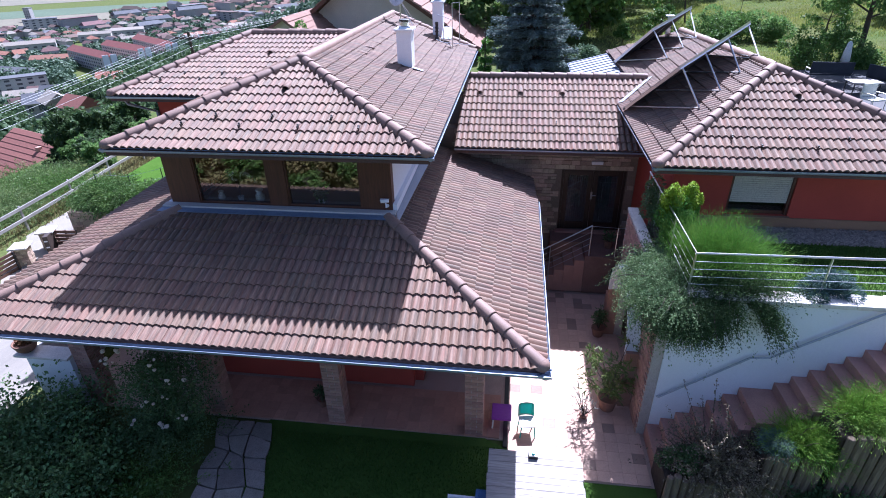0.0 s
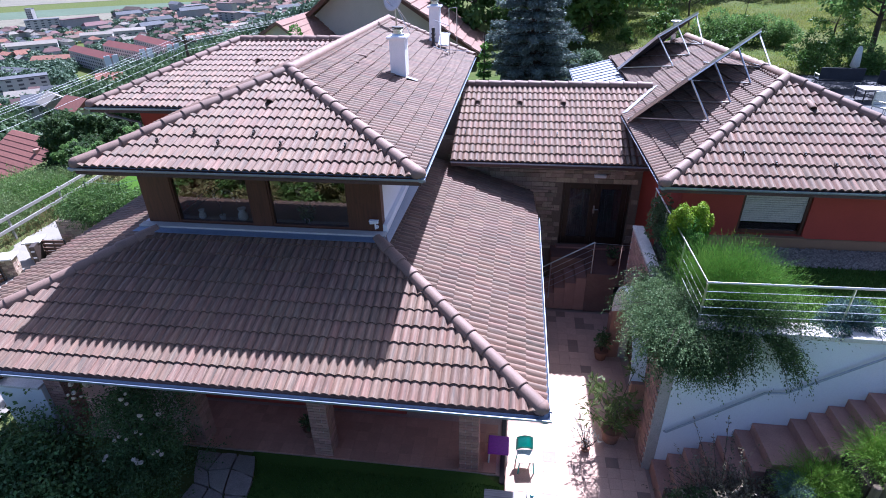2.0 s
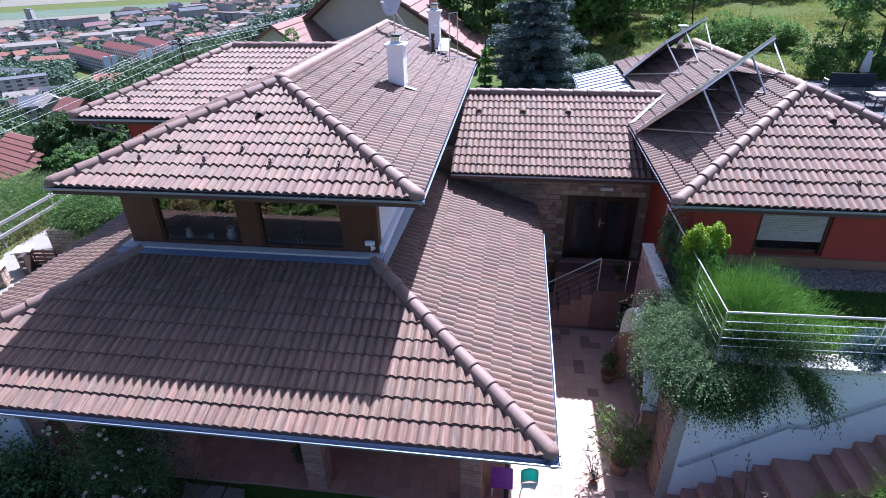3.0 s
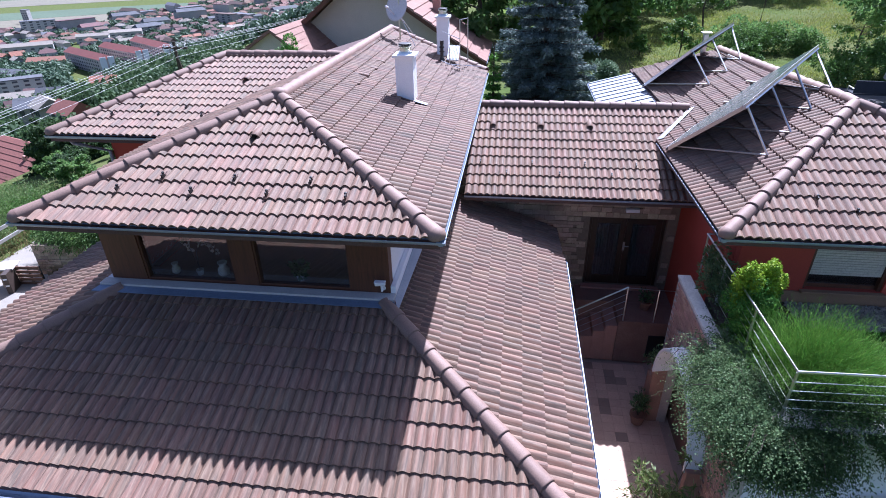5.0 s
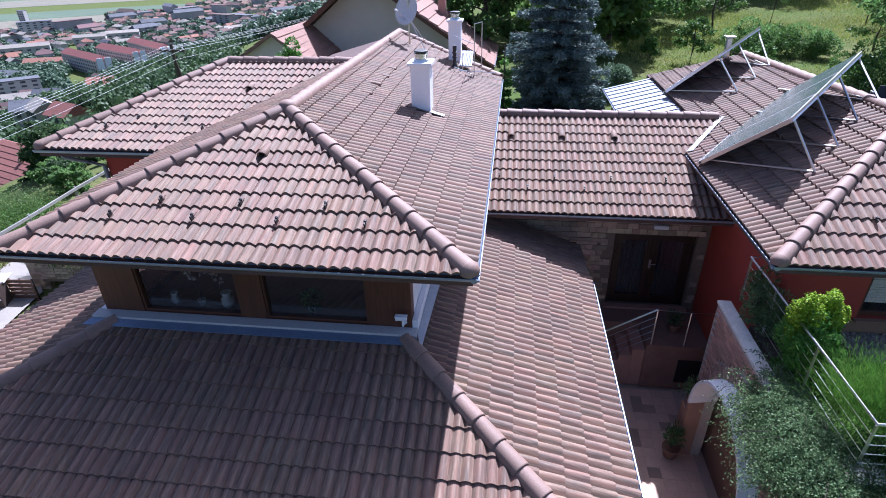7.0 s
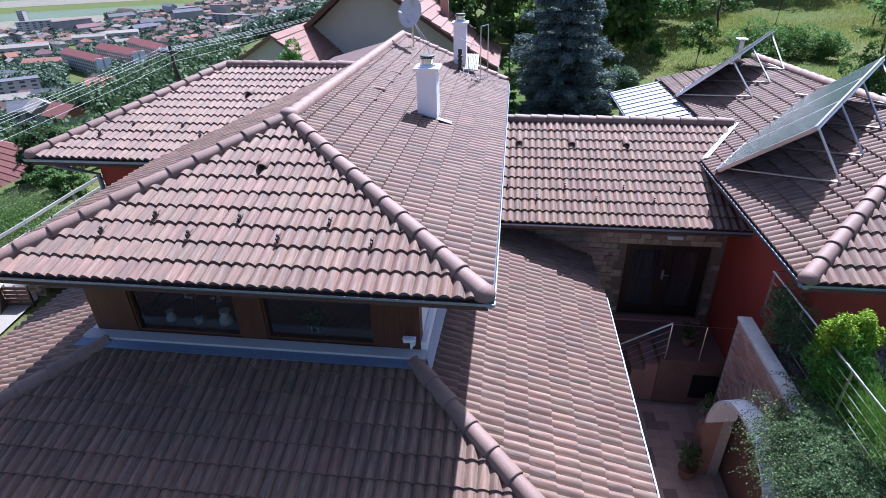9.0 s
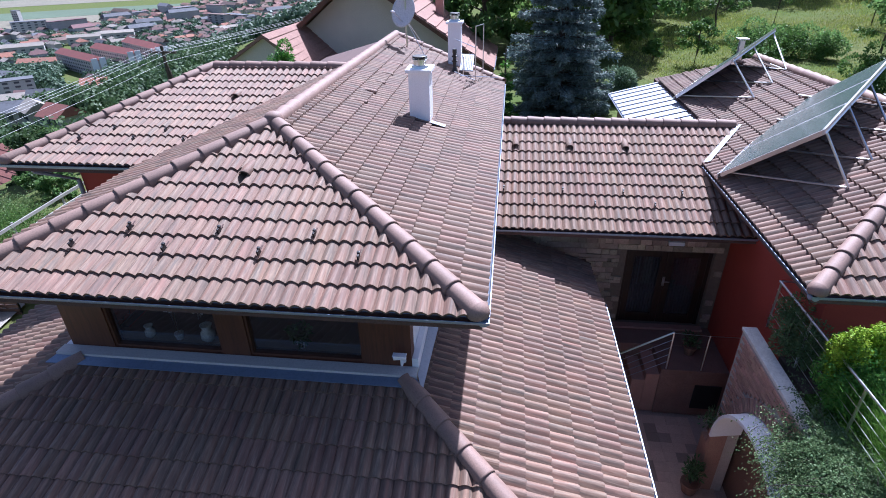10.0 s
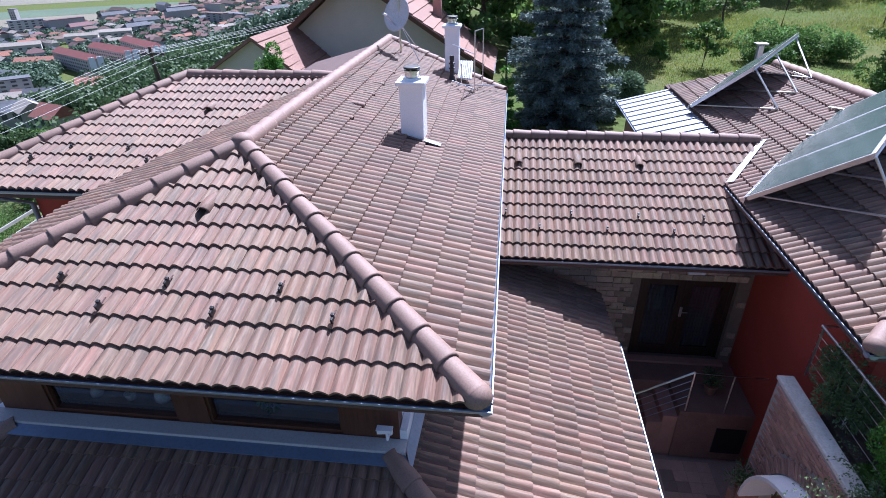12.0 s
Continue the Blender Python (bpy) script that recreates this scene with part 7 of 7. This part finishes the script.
ole = thing("potted_oleander", "tall lanky potted oleander with leaf tufts on bare stems", "potted plant", (2.2, 10.1, -0.03))
part("pot", lathe([(0.15, 0), (0.2, 0.28), (0.22, 0.29), (0.22, 0.35), (0.19, 0.35), (0.18, 0.32)], 20), TERRA, ole, "brown terracotta pot")
go = random.Random(77)
bm = bmesh.new()
tufts = []
for k in range(20):
    a, reach, h = go.uniform(0, 6.28), go.uniform(0.12, 0.48), go.uniform(0.55, 1.75)
    tip = Vector((math.cos(a) * reach - 0.1, math.sin(a) * reach, h))
    add_tube(bm, [(0, 0, 0.34), (tip.x * 0.4, tip.y * 0.4, 0.34 + (h - 0.34) * 0.55), tip], [0.014, 0.01, 0.006], 5)
    q, dd = arching(11, tuple(tip), (0.03, 0.03, 0.03), (0.12, 0.26), (-0.2, 1.2), 0.35, 6, seed=900 + k, wobble=0.01)
    tufts.append((q.reshape(-1, 3), dd.reshape(-1, 3)))
part("branchwork", bm, BARK, ole)
leaf_mesh("leaves", np.concatenate([q for q, _ in tufts]), 0.13, leafy("yellow-green oleander leaves", (0.12, 0.17, 0.045), (0.2, 0.25, 0.075)), ole, dirs=np.concatenate([q for _, q in tufts]) * 1.5, aspect=0.2)
potted("potted_shrub", "small green shrub in a terracotta pot", (2.3, 12.72, -0.03), 0.17, 0.28, 0.55, 0.2, 420, 0.09, DARKLEAF, 311)
potted("potted_shrub", "pale leafy shrub in a pot on the pier beside the arch", (2.58, 13.02, 1.15), 0.11, 0.2, 0.42, 0.3, 420, 0.07, COTON, 312)
potted("potted_shrub", "pot plant at the edge of the landing", (2.75, 15.3, 1.24), 0.13, 0.22, 0.3, 0.18, 200, 0.09, DARKLEAF, 313)
potted("potted_shrub", "pot plant between the porch pillars", (-4.15, 9.5, -0.03), 0.14, 0.22, 0.3, 0.18, 240, 0.09, DARKLEAF, 314)
potted("potted_oleander", "sparse white-flowering oleander beside the sunny patio", (1.66, 9.75, -0.03), 0.09, 0.12, 0.62, 0.34, 110, 0.12, leafy("pale oleander leaves", (0.4, 0.4, 0.34), (0.5, 0.48, 0.42)), 315, 0.2)


def kid_chair(label, at, turn, shell, seat_mat, group=""):
    ob = thing("plastic_chair", label, "chair", at, turn, group)
    part("seat", box((-0.16, -0.16, 0.31), (0.16, 0.16, 0.335), 0.012), seat_mat, ob)
    bm = bmesh.new()
    rows_b = []
    for k in range(6):
        z, y = 0.33 + 0.3 * k / 5, 0.15 + 0.06 * k / 5
        rows_b.append([bm.verts.new((x * (1 - 0.06 * (k == 5)), y - 0.05 * (1 - (x / 0.17) ** 2) * -1, z)) for x in (-0.17, -0.1, 0, 0.1, 0.17)])
    for one, two in zip(rows_b, rows_b[1:]):
        for i in range(4):
            bm.faces.new((one[i], one[i + 1], two[i + 1], two[i]))
    bmesh.ops.solidify(bm, geom=bm.faces[:], thickness=0.012)
    part("backrest", bm, shell, ob, smooth=True)
    for x, y in ((-0.13, -0.13), (0.13, -0.13), (-0.13, 0.13), (0.13, 0.13)):
        part("leg", rod((x * 1.25, y * 1.25, 0), (x, y, 0.315), 0.014, sides=8), shell, ob)
    return ob


TEAL = surf("teal plastic", (0.03, 0.42, 0.36), (0.035, 0.46, 0.4), rough=0.35, bump=0.02)
PALE = surf("pale plastic", (0.72, 0.72, 0.66), (0.68, 0.68, 0.62), rough=0.4, bump=0.02)
PURPLE = surf("purple plastic", (0.22, 0.02, 0.3), (0.25, 0.025, 0.33), rough=0.4, bump=0.02)
kid_chair("small teal and white plastic chair in the sun", (0.42, 9.2, -0.03), 8, TEAL, PALE)
stool = thing("square_stool", "square purple plastic stool beside the pillar", "stool", (-0.12, 9.42, -0.03))
part("stool_top", box((-0.21, -0.23, 0.3), (0.21, 0.23, 0.34), 0.015), PURPLE, stool)
for x in (-0.17, 0.17):
    for y in (-0.18, 0.18):
        part("leg", rod((x * 1.1, y * 1.1, 0), (x, y, 0.31), 0.018), PALE, stool)

table = thing("garden_table", "weathered grey plank garden table on the lawn", "table", (0, 0, 0))
for k in range(11):
    y = 8.03 - 0.136 * k
    part("plank", box((-0.33 + random.uniform(-0.01, 0.01), y - 0.131, 0.715), (1.38 + random.uniform(-0.012, 0.012), y, 0.75 + random.uniform(-0.003, 0.003)), 0.004), OLDWOOD, table)
for x in (-0.2, 1.25):
    for y in (6.75, 7.9):
        part("leg", box((x - 0.04, y - 0.04, -0.03), (x + 0.04, y + 0.04, 0.714), 0.005), OLDWOOD, table)
    part("crossbar", box((x - 0.035, 6.8, 0.62), (x + 0.035, 7.85, 0.7), 0.004), OLDWOOD, table)
lan = thing("ashtray_box", "small dark green lidded box on the table", "box", (0.5, 7.92, 0.753))
part("box_body", box((-0.085, -0.06, 0), (0.085, 0.06, 0.06), 0.006), BLACK, lan)
part("lid", box((-0.08, -0.055, 0.06), (0.08, 0.055, 0.085), 0.006), PALE, lan)
part("knob", lathe([(0.03, 0.085), (0.04, 0.1), (0.03, 0.12)], 12), TEAL, lan)
bench = thing("garden_bench", "white-framed garden bench beside the table", "bench", (-0.72, 6.9, -0.03))
for k in range(3):
    part("bench_slat", box((-0.3, -0.2 + 0.14 * k, 0.42), (0.3, -0.08 + 0.14 * k, 0.45), 0.004), OLDWOOD, bench)
for x in (-0.3, 0.27):
    part("bench_frame", box((x, -0.22, 0.38), (x + 0.04, 0.25, 0.419), 0.004), WHITE, bench)
    for y in (-0.2, 0.2):
        part("leg", box((x, y, 0), (x + 0.04, y + 0.04, 0.379), 0.004), WHITE, bench)
part("front_rail", box((-0.3, 0.26, 0.4), (0.31, 0.31, 0.45), 0.004), WHITE, bench)
tagged(bm_object("cushion", box((-0.52, 7.1, 0.45), (-0.3, 7.3, 0.52), 0.02), surf("blue cloth", (0.08, 0.16, 0.35), (0.1, 0.19, 0.4), rough=0.9)), "faded blue cushion lying on the bench", "cushion")

# stepping stones in front of the porch
gs = random.Random(11)
FLAG = surf("rough grey-brown flagstone", (0.3, 0.26, 0.22), (0.24, 0.205, 0.175), (0.16, 0.14, 0.12), scale=7, fine=40, rough=0.9, bump=0.5, jitter=0.2, own=True, hue=0.02, depth=0.006)
corner = {(i, j): Vector((-6.35 + 0.1 * i + 0.44 * j + gs.uniform(-0.1, 0.1), 8.8 - 0.42 * i + gs.uniform(-0.1, 0.1), 0)) for i in range(10) for j in range(4)}
for i in range(9):
    for j in range(3):
        ring = [corner[i, j], corner[i + 1, j], corner[i + 1, j + 1], corner[i, j + 1]]
        mid = sum(ring, Vector()) / 4
        top = Vector((0, 0, 0.03 + gs.uniform(-0.012, 0.012)))
        outline = []
        for p, q in zip(ring, ring[1:] + ring[:1]):
            outline += [mid + (p - mid) * gs.uniform(0.86, 0.95) + top, mid + ((p + q) / 2 - mid) * gs.uniform(0.9, 1.0) + top]
        tagged(bm_object("flagstone", slab(outline, 0.1), FLAG), "rough grey-brown flagstone of the garden path", "flagstone", "garden path")

# log palisades and beds along the garden stairs
LOG = surf("weathered round log", (0.22, 0.16, 0.11), (0.16, 0.115, 0.08), (0.1, 0.075, 0.055), scale=7, fine=30, rough=0.9, stretch=(1, 1, 0.15), own=True, jitter=0.2)
for name, x0, x1, y, top_z in (("a", 2.85, 4.3, 7.72, 0.78), ("b", 4.38, 5.25, 7.78, 1.5), ("c", 5.42, 8.2, 7.72, 2.1)):
    pal = thing("log_palisade", "upright round-log palisade holding a planting bed", "palisade", group="log palisades")
    x = x0
    while x < x1:
        r = gs.uniform(0.055, 0.075)
        hz = top_z + gs.uniform(-0.05, 0.05)
        lean = gs.uniform(-0.02, 0.02)
        part("log", lathe([(r, -0.1), (r, hz - 0.02), (r * 0.85, hz)], 9, Matrix.Translation((x + r, y + gs.uniform(-0.02, 0.02), 0)) @ Matrix.Rotation(lean, 4, "Y")), LOG, pal)
        x += 2 * r + 0.004
    structure("bed_" + name, box((x0, y + 0.08, -0.1), (x1 + 0.1, 8.49, top_z - 0.12)), surf("bed soil " + name, (0.05, 0.035, 0.025), (0.075, 0.05, 0.035), fine=15, bump=0.7, depth=0.04), "dark soil of a planting bed", "bed")

# seats beyond the annex
def lounge(label, at, turn, mat, w=0.65):
    z = ground_z(*at) + 0.07
    ob = thing("garden_chair", label, "chair", (*at, z), turn, "garden seats")
    part("seat", box((-w / 2, -0.3, 0.38), (w / 2, 0.3, 0.44), 0.02), mat, ob)
    part("backrest", box((-w / 2, 0.26, 0.45), (w / 2, 0.33, 0.95), 0.02), mat, ob)
    for x in (-w / 2, w / 2 - 0.04):
        part("armrest", box((x, -0.28, 0.6), (x + 0.04, 0.26, 0.64), 0.01), ALU, ob)
        for y in (-0.28, 0.28):
            part("leg", rod((x + 0.02, y, 0), (x + 0.02, y, 0.6), 0.015), ALU, ob)
    return ob


DARKCLOTH = surf("dark navy cloth", (0.02, 0.025, 0.035), (0.03, 0.035, 0.05), rough=0.9)
lounge("dark cushioned garden seat beyond the annex", (13.7, 28.0), 175, DARKCLOTH, 1.7)
lounge("dark cushioned garden seat beyond the annex", (15.6, 27.0), 110, DARKCLOTH, 1.4)
lounge("white garden chair with steel arms", (13.6, 24.0), 20, PALE)
lounge("white garden chair with steel arms", (14.4, 23.6), -10, PALE)
tb = thing("coffee_table", "low garden table with a grey wooden top", "table", (14.3, 26.2, ground_z(14.3, 26.2) + 0.07))
part("tabletop", box((-0.6, -0.4, 0.5), (0.6, 0.4, 0.54), 0.01), OLDWOOD, tb)
for x in (-0.5, 0.5):
    for y in (-0.33, 0.33):
        part("leg", rod((x, y, 0), (x, y, 0.5), 0.025), BLACK, tb)

# the paving's dark colour carries the shade that lies on this area
structure("patio_far", slab([(11.8, 22.6, 3.16), (18.5, 22.6, 3.2), (18.5, 30.5, 3.42), (11.8, 30.5, 3.36)], 0.2), surf("paving darkened as shade", (0.05, 0.05, 0.055), (0.07, 0.07, 0.075), (0.04, 0.04, 0.045), scale=1.5, fine=20, rough=0.8), "paved seating area beyond the annex, coloured dark as in shade", "patio")
par = thing("parasol", "closed pale parasol beside the dark garden seats", "parasol", (15.3, 30.0, 3.3))
part("pole", rod((0, 0, 0), (0, 0, 1.5), 0.025), ALU, par)
part("canopy", lathe([(0.03, 1.5), (0.1, 1.4), (0.16, 1.0), (0.2, 0.6), (0.12, 0.55), (0.03, 0.62)], 12), PALE, par, "folded pale canopy", smooth=True)
part("base", lathe([(0.28, 0), (0.28, 0.06), (0.05, 0.09), (0.04, 0.3)], 16), BLACK, par)

# ---- pieces of walls and paving ----
def shared(name, bm, mat):
    me = bpy.data.meshes.new(name)
    bm.to_mesh(me)
    bm.free()
    me.materials.append(mat)
    return me


def place(me, parent, m, name):
    o = new(name, me)
    o.parent = parent
    o.matrix_basis = m
    return o


LONG = shared("brick", box((0, 0, 0), (0.245, 0.185, 0.063), 0.004), BRICK)
SHORT = shared("brick", box((0, 0, 0), (0.125, 0.185, 0.063), 0.004), BRICK)
for x0 in (-3.87, -0.88, -6.62, -9.55):
    pil = structure("pillar_porch", box((x0 + 0.012, 9.012, -0.03), (x0 + 0.368, 9.368, 3.10)), MORTAR, "pale orange brick pillar of the porch", "pillar")
    for k in range(42):
        z = -0.025 + 0.0745 * k
        j = (lambda: gs.uniform(-0.003, 0.003))
        if k % 2:
            plan = ((LONG, 0, 0), (SHORT, 0.255, 0), (SHORT, 0, 0.195), (LONG, 0.135, 0.195))
        else:
            plan = ((SHORT, 0, 0), (LONG, 0.135, 0), (LONG, 0, 0.195), (SHORT, 0.255, 0.195))
        for me, dx, dy in plan:
            place(me, pil, pose(x0 + dx + j(), 9.0 + dy + j(), z), "brick")

FACE = shared("brick", box((0, 0, 0), (0.045, 0.245, 0.063), 0.004), BRICK)
for row in range(46):
    z = -0.02 + 0.0745 * row
    y = 9.45 - (0.1275 if row % 2 else 0)
    while y < 13.1:
        a, b = max(y, 9.44), y + 0.245
        if a - y < 0.01 and b < 13.35:
            dy, dz = (y + 0.12 - 11.55) / 1.25, (z + 0.03 - 1.5) / 1.22
            inside = (dz > 0 and (dy / 1.2) ** 2 + (dz / 1.3) ** 2 < 1.0) or (dz <= 0 and abs(dy) < 1.12)
            if not inside:
                m = pose(2.695 + gs.uniform(-0.003, 0.003), y, z)
                if z < 3.28:
                    place(FACE, side_wall, m, "brick")
        y += 0.255
VOUS = shared("brick", box((0, -0.032, 0), (0.05, 0.032, 0.23), 0.004), BRICK)
for k in range(46):
    t = math.pi * (k + 0.5) / 46
    c = Vector((2.69, 11.55 + 1.27 * math.cos(t), 1.5 + 1.25 * math.sin(t)))
    place(VOUS, side_wall, Matrix.Translation(c) @ Matrix.Rotation(t - math.pi / 2, 4, "X"), "brick")

# ledger stones of the entrance wall
entr = bpy.data.objects["wall_entrance"]
STONES = [shared("stone", box((0, 0, 0), (w, 0.05, h), 0.008), STONE) for w in (0.16, 0.24, 0.32, 0.4) for h in (0.085, 0.13)]
z, row = 1.15, 0
while z < 4.35:
    hi = gs.randint(0, 1)
    h = (0.085, 0.13)[hi]
    x = -1.75 - gs.uniform(0, 0.2)
    while x < 3.3:
        wi = gs.randint(0, 3)
        w = (0.16, 0.24, 0.32, 0.4)[wi]
        if not (x + w > 1.31 and x < 3.21 and z < 3.26 and z + h > 1.25) and x + w < 3.44:
            place(STONES[wi * 2 + hi], entr, pose(x, 16.235 + gs.uniform(-0.015, 0.012), z), "stone")
            x += w + 0.008
        else:
            x += 0.08
    z += h + 0.008

# paving: square slabs, here and there a darker one
DARKPAVER = surf("darker paver", (0.36, 0.25, 0.195), (0.32, 0.22, 0.17), (0.26, 0.18, 0.14), scale=5, fine=45, rough=0.8, own=True, jitter=0.12)
PORCHPAVER = surf("brown porch paver", (0.50, 0.27, 0.18), (0.43, 0.23, 0.155), (0.35, 0.19, 0.13), scale=5, fine=45, rough=0.75, own=True, jitter=0.12)
SLABS = [shared("paver", box((0.0015, 0.0015, -0.03), (0.2485, 0.2485, 0.0), 0.002), m) for m in (PAVER, DARKPAVER, PORCHPAVER)]
for parent, x0, x1, y0, y1, kind_ in ((bpy.data.objects["patio_path"], 0.04, 2.95, 8.12, 14.65, 0), (bpy.data.objects["patio"], -6.9, -0.1, 8.97, 10.27, 2)):
    for i in range(int((x1 - x0) / 0.25)):
        for j in range(int((y1 - y0) / 0.25)):
            me = SLABS[1 if (kind_ == 0 and gs.random() < 0.13) else kind_]
            place(me, parent, Matrix.Translation((x0 + 0.25 * i, y0 + 0.25 * j, -0.003 + gs.uniform(-0.002, 0.002))), "paver")
